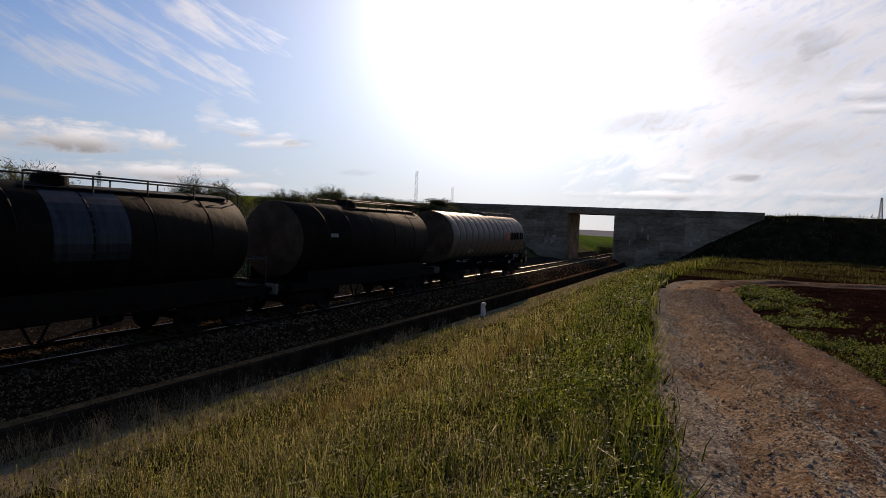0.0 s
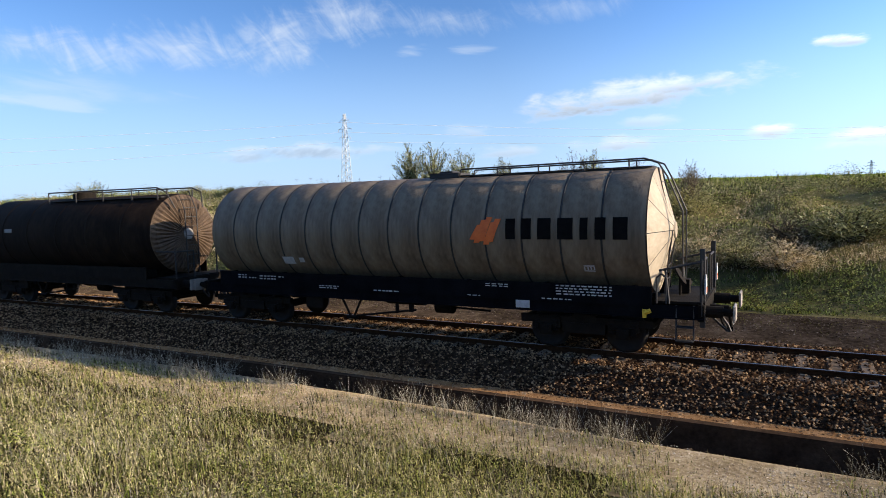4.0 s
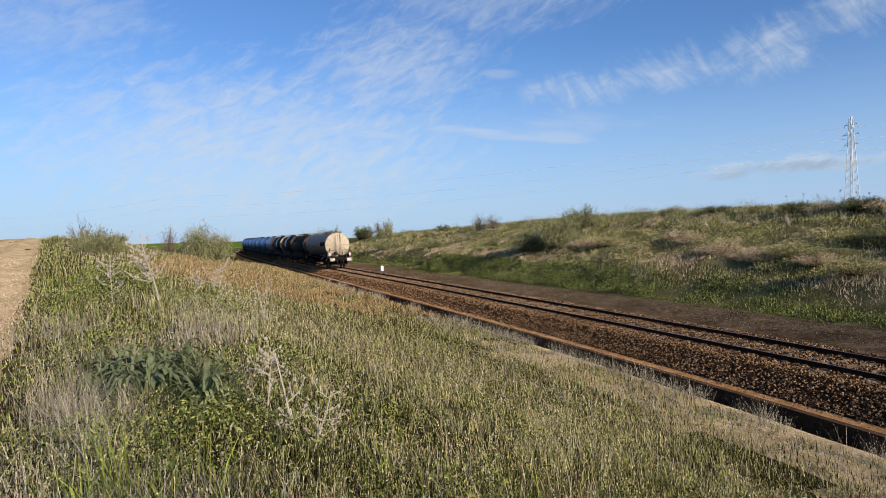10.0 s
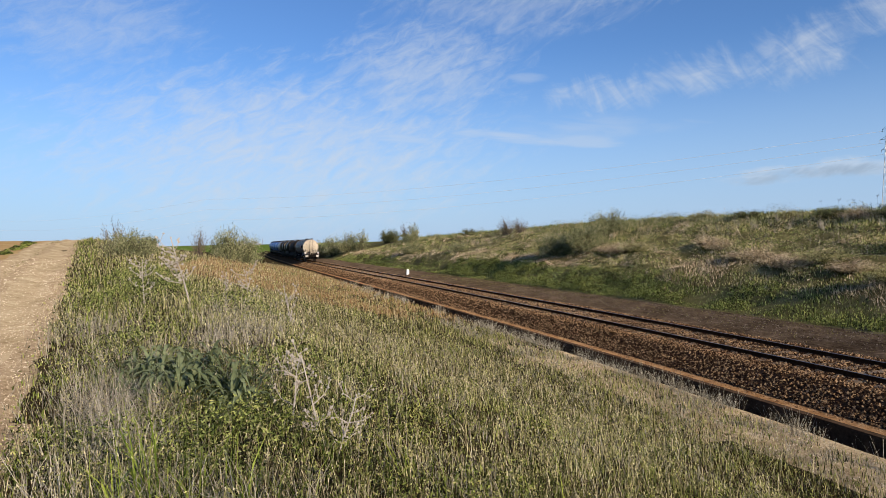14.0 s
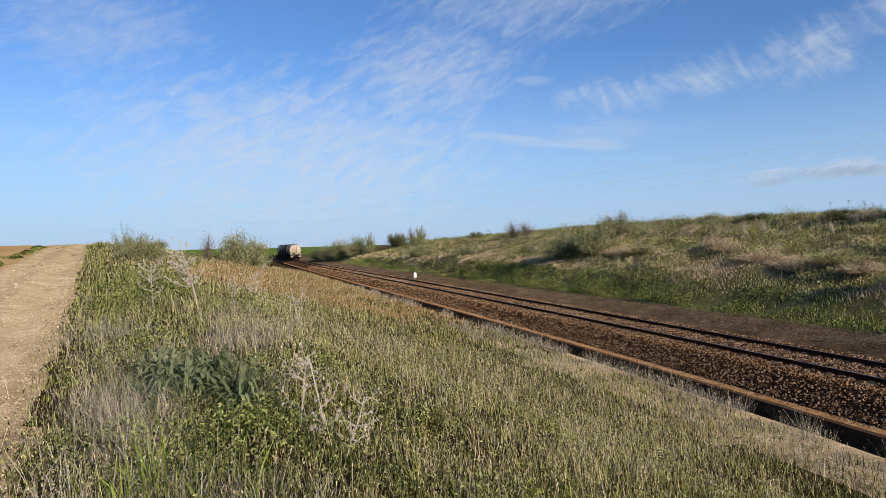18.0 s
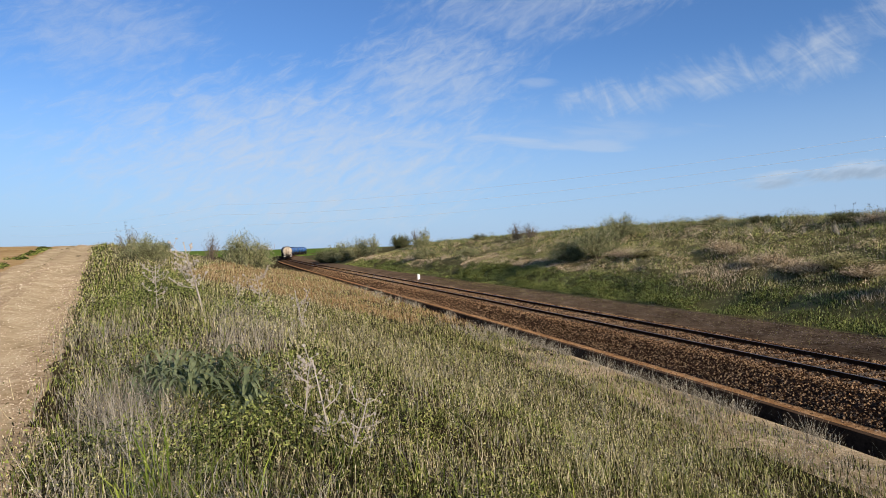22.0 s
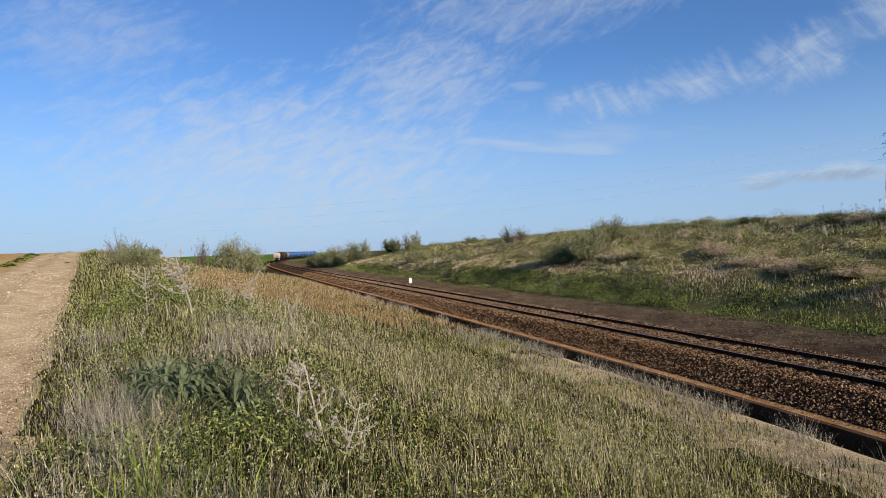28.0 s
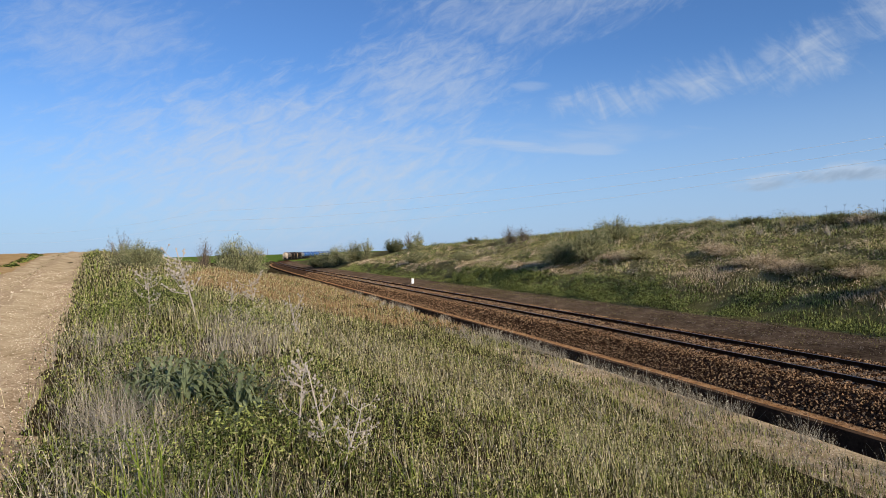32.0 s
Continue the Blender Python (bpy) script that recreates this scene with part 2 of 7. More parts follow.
# earth darkened to paint in the shade between the grass blades
SHADED_SOIL = material("soil", [(0.012, 0.009, 0.005), (0.025, 0.019, 0.010), (0.05, 0.04, 0.021)], 0.7, 0.95, bump=0.6, bump_scale=14)
FIELD = material("green_field", [(0.0646, 0.114, 0.019), (0.0988, 0.152, 0.0266), (0.144, 0.182, 0.0456)], 0.12, 0.95, bump=0.3, bump_scale=5, matte=0.0)
BANK = material("bank_soil", [(0.06, 0.054, 0.022), (0.11, 0.098, 0.04), (0.19, 0.158, 0.075)], 0.35, 0.95, bump=0.8, bump_scale=8, matte=0.0)
PLOUGHED = material("red_ploughed_earth", [(0.024, 0.0083, 0.005), (0.053, 0.0185, 0.01), (0.105, 0.039, 0.022)], 1.2, 0.95, bump=1.0, bump_scale=7, matte=1.0)
STUBBLE = material("dry_field", [(0.152, 0.0988, 0.0456), (0.213, 0.144, 0.0684), (0.258, 0.19, 0.0988)], 0.3, 0.95, bump=0.6, bump_scale=8)
# distance haze is painted into this pale grey ground colour
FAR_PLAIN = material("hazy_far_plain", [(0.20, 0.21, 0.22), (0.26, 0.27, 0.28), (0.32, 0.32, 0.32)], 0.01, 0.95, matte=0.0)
SANDY = material("pale_gravel_strip", [(0.165, 0.12, 0.064), (0.31, 0.235, 0.135), (0.46, 0.37, 0.235)], 1.4, 0.95, bump=1.0, bump_scale=38, fine=0.55)
BALLAST = material("ballast_bed", [(0.018, 0.010, 0.006), (0.045, 0.026, 0.015), (0.09, 0.056, 0.034)], 6, 0.9, bump=1.0, bump_scale=22)
RUSTY = material("rusty_dust", [(0.15, 0.072, 0.028), (0.26, 0.14, 0.058), (0.33, 0.20, 0.10)], 3, 0.95, bump=0.6, bump_scale=40)
CINDER = material("dark_cinder", [(0.02, 0.0138, 0.009), (0.056, 0.04, 0.027), (0.12, 0.088, 0.061)], 0.8, 0.95, bump=1.0, bump_scale=18, matte=1.0, fine=0.5)
BROWN_ROAD = material("brown_stony_road", [(0.1, 0.06, 0.033), (0.265, 0.175, 0.102), (0.46, 0.345, 0.225)], 2.2, 0.95, bump=1.0, bump_scale=30, fine=0.62, matte=0.0)
ROAD = material("gravel_road", [(0.17, 0.125, 0.07), (0.265, 0.208, 0.128), (0.34, 0.283, 0.185)], 0.9, 0.95, bump=0.7, bump_scale=55, fine=0.4)
LOOSE_GRAVEL = material("loose_tan_gravel", [(0.13, 0.092, 0.052), (0.232, 0.175, 0.108), (0.34, 0.272, 0.18)], 1.9, 0.95, bump=1.0, bump_scale=40, fine=0.7)
EDGE_GRAVEL = material("grey_edge_gravel", [(0.08, 0.06, 0.04), (0.26, 0.208, 0.148), (0.52, 0.445, 0.335)], 2.6, 0.95, bump=1.0, bump_scale=30, fine=0.7, matte=0.0)
RED_ROAD = material("red_brown_road_earth", [(0.08, 0.043, 0.026), (0.19, 0.11, 0.066), (0.36, 0.242, 0.158)], 1.8, 0.95, bump=1.0, bump_scale=22, fine=0.55, matte=0.0)
# rust-stained concrete, its colour lowered to include the shade inside the ditch
DITCH = material("shaded_rust_stained_ditch", [(0.0266, 0.0167, 0.0106), (0.0532, 0.0342, 0.0213), (0.0912, 0.057, 0.0342)], 1.5, 0.95, bump=0.4, bump_scale=20)
RAIL = material("rusty_rail", [(0.026, 0.012, 0.006), (0.058, 0.028, 0.014)], 9, 0.9, bump=0.2, bump_scale=60)
RAIL_TOP = material("polished_rail_head", [(0.06, 0.047, 0.037), (0.13, 0.11, 0.095)], 9, 0.34, metal=0.8)
SLEEPER = material("sleeper_concrete", [(0.0912, 0.0669, 0.0456), (0.175, 0.133, 0.095)], 6, 0.9, bump=0.3, bump_scale=40, random=0.3)


# ---- ground ----
def lerp_table(table, x):
    if x <= table[0][0]:
        return table[0][1]
    for (a, p), (b, q) in zip(table, table[1:]):
        if x <= b:
            return p + (q - p) * (x - a) / (b - a)
    return table[-1][1]


def smooth(a, b, x):
    t = min(1.0, max(0.0, (x - a) / (b - a)))
    return t * t * (3 - 2 * t)


BEND = [(-900, 190), (-640, 104), (-490, 60), (-430, 42), (-380, 29), (-340, 20.8), (-300, 15.6), (-260, 12.7), (-220, 11.7), (-180, 11.9),
        (-140, 12.6), (-100, 13.5), (-70, 14.3), (-40, 15.1), (-25, 15.42), (-10, 15.5), (0, 15.22), (7, 15.02), (15, 14.87), (25, 14.75), (40, 14.55), (85, 14.2),
        (150, 13.0), (300, 8.0), (600, -6)]


def track_y(x):
    """The middle of the track, smooth through the table."""
    w, total, out = 14.0, 0.0, 0.0
    for k in range(-4, 5):
        g = math.exp(-k * k / 5.0)
        total += g
        out += g * lerp_table(BEND, x + k * w / 4)
    return out / total


ROAD_EDGE = [(-400, -84), (-60, -13.2), (-5, -1.65), (0, -0.42), (4, 0.12), (10, 0.83), (22, 1.95), (34, 2.1), (60, 0.0), (200, -6)]
NEAR_TOP = [(-400, 3.0), (-200, 4.2), (-110, 4.8), (-70, 4.1), (-40, 3.0), (-18, 2.2), (0, 1.98), (10, 1.75), (25, 1.4), (45, 1.1), (70, 1.1), (200, -0.5)]
BANK_TOP = [(-600, -0.5), (-330, 0.6), (-200, 3.0), (-110, 4.4), (-70, 5.0), (-40, 4.85), (-20, 4.35), (0, 4.1), (25, 3.8), (50, 4.1), (70, 5.6), (86, 6.2), (110, 5.0), (200, 1.5), (400, -1)]


def ditch_lip(x):
    """Where the gravel strip ends and the ditch begins; the ditch narrows to the west."""
    return 10.9 + 0.22 * smooth(10.0, 0.0, x) + 0.28 * smooth(2.0, -12.0, x) + 0.09 * noise.noise((x * 0.55, 4.0, 0.0)) + 0.05 * noise.noise((x * 1.9, 8.0, 0.0))


def ground_height(x, v):
    """Height at x along the line and v across it, where the track's middle is at v = 15.45."""
    edge, top = lerp_table(ROAD_EDGE, x), lerp_table(NEAR_TOP, x)
    edge = max(edge, -30)
    if v < 8.5:
        shelf = edge + 0.5 + 2.4 * smooth(0.0, -9.0, x) * smooth(-120, -40, x)
        t = max(0.0, (v - shelf) / (8.5 - shelf))
        foot = -0.5 + 0.5 * smooth(-16, -60, x)
        z = top + (foot - top) * (0.55 * t + 0.45 * smooth(0.0, 1.0, t)) + 0.14 * math.exp(-((v - shelf) / 1.3) ** 2) * smooth(-2.0, -9.0, x)
        if v < edge:
            z += 0.012 * min(edge - v, 60)
    elif v < ditch_lip(x):
        foot = -0.5 + 0.5 * smooth(-16, -60, x)
        z = foot - (0.7 + foot) * (v - 8.5) / (ditch_lip(x) - 8.5)
    elif v < 12.1:
        z = -0.7 - 0.6 * smooth(ditch_lip(x), ditch_lip(x) + 0.3, v)
    elif v < 12.75:
        z = -0.62
    elif v < 13.6:
        z = -0.62 + 0.46 * (v - 12.75) / 0.85
    elif v < 17.35:
        z = -0.16
    elif v < 18.5:
        z = -0.16 - 0.4 * (v - 17.35) / 1.15
    elif v < 23.5:
        z = -0.56 + 0.1 * smooth(18.5, 23.5, v) - 0.15 * math.exp(-((v - 20.3) / 0.9) ** 2)
    else:
        crest = lerp_table(BANK_TOP, x)
        z = -0.46 + (crest + 0.46) * (0.22 * smooth(23.0, 27.5, v) + 0.78 * min(1.0, max(0.0, (v - 25.0) / 17.0)))
        z += 0.022 * max(0.0, min(v - 42, 150)) * smooth(-330, -60, x) * smooth(120, 15, x)
    # the ramp that carries a road over the line
    if 66 < x < 112 and v < 8:
        z = max(z, 6.35 - 0.8 * max(0, 85 - x, x - 93) - 0.54 * max(0, v + 5.5) - 0.06 * max(0, -v - 40))
    if v > 24 and 60 < x < 118:
        full = min(6.35, 1.5 + 4.9 * min(1, (x - 64) / 20.0), 1.5 + 4.9 * min(1, (114 - x) / 20))
        z = max(z, full * min(1, max(0, (v - 24) / 12.0)))
    return z


def across(x, v):
    return v + (track_y(x) - 15.45) * smooth(1.0, 9.0, v)


def uneven(x, y, z, v):
    if v < 8.5 or v > 23.5:
        amount = (0.25 if v > 38 else 0.55 if v > 27 else 0.25 if v > 23.5 else 0.10) if -60 < x < 60 and -30 < v < 60 else 0.3
        z += amount * (noise.noise((x * 0.35, y * 0.35, 0.0)) + 0.4 * noise.noise((x * 1.4, y * 1.4, 5.0)))
    elif v < 10.9 or v > 18.5:
        z += 0.04 * noise.noise((x * 0.8, y * 0.8, 3.0))
    return z


def on_ground(x, y):
    """The ground's height under a place."""
    v = y - (track_y(x) - 15.45) * smooth(1.0, 9.0, y)
    return uneven(x, y, ground_height(x, v), v)


def mesh_object(name, verts, faces, mats, picks=None, smooth_shade=False):
    me = bpy.data.meshes.new(name)
    me.from_pydata(verts, [], faces)
    for m in mats if isinstance(mats, (list, tuple)) else [mats]:
        me.materials.append(m)
    if picks is not None:
        me.polygons.foreach_set("material_index", picks)
    if smooth_shade:
        me.polygons.foreach_set("use_smooth", [True] * len(me.polygons))
    me.update()
    return new(name, me)


def frange(a, b, step):
    n = round((b - a) / step)
    return [a + (b - a) * i / n for i in range(n)]


def build_ground():
    xs = ([-4500, -2500, -1500, -1000, -800] + frange(-640, -160, 16) + frange(-160, -60, 4) + frange(-60, 40, 1.0)
          + frange(40, 60, 2) + frange(60, 120, 2) + frange(120, 320, 20) + [320, 450, 700, 1200, 2400, 4500])
    vs = ([-4500, -2000, -800, -400, -200, -120, -80, -60, -45] + frange(-35, -12, 2.5) + frange(-12, 8.5, 0.75)
          + [8.5, 9.2, 10.0, 10.6, 10.9, 11.05, 11.25, 11.4, 11.55, 11.7, 12.09, 12.11, 12.4, 12.75, 13.15, 13.6, 14.2, 15.45, 16.7, 17.35, 17.9, 18.5]
          + frange(19.2, 40, 0.8) + frange(40, 60, 3) + [60, 75, 95, 120, 150, 190, 260, 400, 800, 2000, 4500])
    verts, faces, picks = [], [], []
    for x in xs:
        for v in vs:
            y = across(x, v)
            edge = lerp_table(ROAD_EDGE, x)
            under = 0.14 if edge - 2.6 < v < edge - 0.3 and -300 < x < 26 else 0.0  # the road lies over it
            verts.append((x, y, uneven(x, y, ground_height(x, v), v) - under))
    nv = len(vs)
    for i in range(len(xs) - 1):
        for j in range(nv - 1):
            faces.append((i * nv + j, (i + 1) * nv + j, (i + 1) * nv + j + 1, i * nv + j + 1))
            v, x = (vs[j] + vs[j + 1]) / 2, (xs[i] + xs[i + 1]) / 2
            edge = lerp_table(ROAD_EDGE, x)
            if v < edge - 2.4 and abs(x) < 500:
                k = 3 if x + 3 * noise.noise((v * 0.7, x * 0.3, 1.0)) > 1 and v > -70 and x < 62 else 4
                # the darkened earth also paints the shade on the ramp's slope
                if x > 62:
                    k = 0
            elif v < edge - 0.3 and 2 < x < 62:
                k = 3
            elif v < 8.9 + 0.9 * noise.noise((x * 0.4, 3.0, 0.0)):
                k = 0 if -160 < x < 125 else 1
            elif v < ditch_lip(x) + 0.02:
                k = 5 if x > -24 + 5 * noise.noise((x * 0.3, v * 0.9, 6.0)) else 0
            elif v < 12.1:
                k = 9
            elif v < 12.75:
                k = 7
            elif v < 18.5:
                k = 6
            elif v < 23.5:
                k = 8
            elif v < 44:
                k = 2
            else:
                k = 1
            if abs(x) > 330 or abs(v) > 300 or (x > 125 and not 12.1 < v < 18.5):
                k = 1
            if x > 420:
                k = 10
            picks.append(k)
    ob = mesh_object("ground", verts, faces, [SHADED_SOIL, FIELD, BANK, PLOUGHED, STUBBLE, SANDY, BALLAST, RUSTY, CINDER, DITCH, FAR_PLAIN], picks, True)
    tagged(ob, "grassy railway cutting with ballast, ditch and fields", "ground", kind="structure")


build_ground()


def part(name, bm, mat, parent, label=""):
    """Link a bmesh as one mesh object under a thing or part."""
    me = bpy.data.meshes.new(name)
    bm.to_mesh(me)
    bm.free()
    for m in mat if isinstance(mat, (list, tuple)) else [mat]:
        me.materials.append(m)
    ob = new(name, me)
    ob.parent = parent
    return tagged(ob, label)


def box(bm, x0, x1, y0, y1, z0, z1, turn=None):
    m = Matrix.LocRotScale(((x0 + x1) / 2, (y0 + y1) / 2, (z0 + z1) / 2), turn, (abs(x1 - x0), abs(y1 - y0), abs(z1 - z0)))
    return bmesh.ops.create_cube(bm, size=1.0, matrix=m)["verts"]


def rod(bm, a, b, r, sides=8):
    a, b = Vector(a), Vector(b)
    m = Matrix.Translation((a + b) / 2) @ (b - a).to_track_quat("Z", "Y").to_matrix().to_4x4()
    return bmesh.ops.create_cone(bm, cap_ends=True, segments=sides, radius1=r, radius2=r, depth=(b - a).length, matrix=m)["verts"]


def ribbon(name, xs, profile, mat, smooth_shade=False):
    """A strip along the line with a cross-section of (offset from the middle, height)."""
    verts, faces = [], []
    for x in xs:
        y, slope = track_y(x), (track_y(x + 0.5) - track_y(x - 0.5))
        n = Vector((-slope, 1)).normalized()
        for o, z in profile:
            verts.append((x + n.x * o, y + n.y * o, z))
    k = len(profile)
    for i in range(len(xs) - 1):
        for j in range(k):
            faces.append((i * k + j, (i + 1) * k + j, (i + 1) * k + (j + 1) % k, i * k + (j + 1) % k))
    faces.append(tuple(range(k)))
    faces.append(tuple(reversed(range((len(xs) - 1) * k, len(xs) * k))))
    me = bpy.data.meshes.new(name)
    me.from_pydata(verts, [], faces)
    me.materials.append(mat)
    bm = bmesh.new()
    bm.from_mesh(me)
    bmesh.ops.recalc_face_normals(bm, faces=bm.faces)
    bm.to_mesh(me)
    bm.free()
    return new(name, me)


TRACK_XS = frange(-640, -200, 8) + frange(-200, 120, 4) + frange(120, 420, 20) + [420]


def build_track():
    for side in (-1, 1):
        o = side * 0.87
        rail = ribbon("rail", TRACK_XS, [(o - 0.07, -0.172), (o + 0.07, -0.172), (o + 0.07, -0.15), (o + 0.012, -0.13), (o + 0.012, -0.045),
                                         (o + 0.036, -0.035), (o + 0.036, -0.004), (o - 0.036, -0.004), (o - 0.036, -0.035), (o - 0.012, -0.045),
                                         (o - 0.012, -0.13), (o - 0.07, -0.15)], RAIL)
        tagged(rail, "rusty brown steel rail on the sleepers", "rail", "rails of the track", kind="structure")
        head = ribbon("rail_head", TRACK_XS, [(o - 0.028, -0.006), (o + 0.028, -0.006), (o + 0.026, 0.0), (o - 0.026, 0.0)], RAIL_TOP)
        head.parent = rail
    wall = ribbon("ditch_wall", TRACK_XS[20:-6], [(-3.38, -1.4), (-3.38, -0.57), (-3.2, -0.57), (-3.2, -1.4)], DITCH)
    tagged(wall, "low rust-stained concrete wall along the drainage ditch", "ditch wall", kind="structure")


build_track()


ROAD_LINE = [(x, lerp_table(ROAD_EDGE, x) - (1.35 + 0.35 * smooth(-2, -14, x))) for x in frange(-300, -60, 3) + frange(-60, -14, 1.0) + frange(-14, 26, 0.3)]
ROAD_LINE += [(26.6, 0.6), (27.3, 0.58), (28, 0.53), (29.2, 0.42), (30.5, 0.25), (31.8, -0.1), (33, -0.6), (34, -1.2), (35, -2.0), (35.7, -2.9), (36.2, -4.0), (36.6, -5.4), (36.8, -7), (37.5, -12), (39, -20), (41, -34), (46, -60)]
ROAD_WIDE = 31


def build_road():
    """A gravel farm road that runs beside the line and bends away before the bridge. Returns its surface, row by row."""
    verts, faces, picks, n = [], [], [], ROAD_WIDE
    for i, (x, y) in enumerate(ROAD_LINE):
        a, b = ROAD_LINE[max(0, i - 1)], ROAD_LINE[min(len(ROAD_LINE) - 1, i + 1)]
        d = Vector((b[0] - a[0], b[1] - a[1])).normalized()
        for k in range(n):
            s = k / (n - 1) * 2 - 1
            half = 1.45 + 0.35 * smooth(-2, -14, x) + 0.22 * noise.noise((x * 0.6, y * 0.6, 9.0 + (s > 0)))
            px, py = x - d.y * s * half, y + d.x * s * half
            rut = -0.075 * (math.exp(-((abs(s) - 0.52) / 0.15) ** 2)) + 0.06 * math.exp(-(s / 0.25) ** 2)
            rough = 0.035 * noise.noise((px * 1.7, py * 2.2, 2.0)) + 0.03 * noise.noise((px * 5.1, py * 5.1, 4.0)) * (1 if x > -14 else 0)
            verts.append((px, py, on_ground(px, py) + 0.10 * (1 - s ** 4) - 0.02 + rut + rough))
    for i in range(len(ROAD_LINE) - 1):
        for k in range(n - 1):
            faces.append((i * n + k, (i + 1) * n + k, (i + 1) * n + k + 1, i * n + k + 1))
            px, wob = ROAD_LINE[i][0], noise.noise((ROAD_LINE[i][0] * 0.9, k * 0.3, 7.0)) + 0.6 * noise.noise((ROAD_LINE[i][0] * 3.1, k * 0.8, 3.0))
            if px + 2.5 * wob < 0:
                picks.append(4 if k / (n - 1) + 0.1 * wob > 0.86 or abs(k / (n - 1) - 0.46 + 0.1 * wob) < 0.06 or k / (n - 1) + 0.1 * wob < 0.1 else 0)
            else:  # grey gravel beside the verge, packed earth, redder earth beside the field
                side = k / (n - 1) + 0.22 * wob
                picks.append(2 if side > 0.74 or 0.44 < side < 0.5 else 3 if side < 0.42 else 1)
    ob = mesh_object("road", verts, faces, [ROAD, BROWN_ROAD, EDGE_GRAVEL, RED_ROAD, LOOSE_GRAVEL], picks, smooth_shade=True)
    tagged(ob, "stony brown gravel farm road with two ruts", "road", kind="structure")
    return verts


ROAD_GRID = build_road()

# ---- the train ----
# streaked dirty cream, darkened overall to carry the barrel's shaded side
CLADDING = material("shaded_dirty_cladding", [(0.045, 0.0285, 0.0155), (0.118, 0.085, 0.052), (0.195, 0.152, 0.10)], 0.7, 0.55, space="object", stretch=(1.6, 1.6, 0.22), bump=0.12, bump_scale=3, fine=0.25, spec=0.35)
CREAM_END = material("cream_end_panels", [(0.227, 0.18, 0.127), (0.321, 0.268, 0.194), (0.388, 0.334, 0.254)], 1.1, 0.6, space="object", stretch=(1, 1, 0.4), bump=0.1, bump_scale=6)
SEAM = material("black_seam", [(0.0152, 0.0137, 0.0122), (0.038, 0.0342, 0.0304)], 3, 0.7, space="object")
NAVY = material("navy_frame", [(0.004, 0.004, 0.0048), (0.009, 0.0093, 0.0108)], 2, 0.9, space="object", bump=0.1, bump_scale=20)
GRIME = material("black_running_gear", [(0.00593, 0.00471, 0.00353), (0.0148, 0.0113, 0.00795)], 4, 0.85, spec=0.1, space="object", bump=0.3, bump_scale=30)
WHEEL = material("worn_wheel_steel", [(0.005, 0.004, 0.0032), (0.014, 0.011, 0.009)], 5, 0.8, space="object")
TREAD = material("bright_wheel_tread", [(0.5, 0.48, 0.45), (0.65, 0.62, 0.58)], 5, 0.3, metal=1.0, space="object")
TUBE = material("dark_handrail_paint", [(0.0152, 0.0152, 0.0167), (0.038, 0.0342, 0.0304)], 6, 0.6, space="object")
PLATE = material("scuffed_buffer_plate", [(0.20, 0.18, 0.16), (0.36, 0.32, 0.28)], 5, 0.6, metal=0.3, space="object", bump=0.2, bump_scale=20)
LETTER = material("black_letter_paint", [(0.005, 0.005, 0.0055), (0.011, 0.0105, 0.01)], 4, 0.9, space="object")
ORANGE = material("orange_mark_paint", [(0.55, 0.10, 0.02), (0.68, 0.15, 0.03)], 4, 0.6, space="object")
WHITE = material("white_stencil_paint", [(0.30, 0.30, 0.29), (0.46, 0.46, 0.45)], 8, 0.8, space="object")
YELLOW = material("yellow_handle_paint", [(0.55, 0.34, 0.02), (0.7, 0.46, 0.05)], 8, 0.6, space="object")
# the next two tank colours hold the shade of the train's near side
BROWN = material("shaded_brown_tank", [(0.00494, 0.00283, 0.00176), (0.0109, 0.00657, 0.00397), (0.0222, 0.0136, 0.00795)], 0.8, 0.8, space="object", stretch=(1, 1, 0.3), bump=0.1, bump_scale=4, spec=0.08)
SHADED_TANK = material("shaded_black_tank", [(0.00395, 0.00283, 0.0022), (0.0089, 0.00657, 0.00441), (0.0178, 0.0127, 0.00835)], 0.8, 0.75, space="object", stretch=(1, 1, 0.3), bump=0.1, bump_scale=4, spec=0.06)
# rust brown, lowered to deepen the shadow that falls on the tank ends
RUST_END = material("shaded_rust_brown_end", [(0.034, 0.02, 0.011), (0.064, 0.041, 0.024), (0.098, 0.066, 0.041)], 1.5, 0.8, space="object")
GREY = material("grey_tank", [(0.09, 0.0855, 0.081), (0.153, 0.144, 0.135), (0.216, 0.207, 0.189)], 0.9, 0.45, space="object", stretch=(1, 1, 0.3), spec=0.5)
BLUE = material("faded_blue_tank", [(0.0135, 0.045, 0.144), (0.0198, 0.0765, 0.234), (0.045, 0.126, 0.306)], 0.9, 0.38, space="object", stretch=(1, 1, 0.3), bump=0.1, bump_scale=4, spec=0.25)


def arc_patch(bm, x0, x1, z0, z1, radius, centre, side=-1, steps=4, slant=0.0):
    """A thin piece laid on the barrel between two heights."""
    a0, a1 = (math.asin(max(-1, min(1, (z - centre) / radius))) for z in (z0, z1))
    rows = []
    for i in range(steps + 1):
        a = a0 + (a1 - a0) * i / steps
        k = slant * i / steps
        rows.append([bm.verts.new((x + k, side * math.cos(a) * r, centre + math.sin(a) * r)) for x, r in ((x0, radius), (x1, radius), (x1, radius + 0.006), (x0, radius + 0.006))])
    for p, q in zip(rows, rows[1:]):
        for j in range(4):
            bm.faces.new((p[j], p[(j + 1) % 4], q[(j + 1) % 4], q[j]))
    bm.faces.new(rows[0])
    bm.faces.new(rows[-1])
    bmesh.ops.recalc_face_normals(bm, faces=bm.faces)


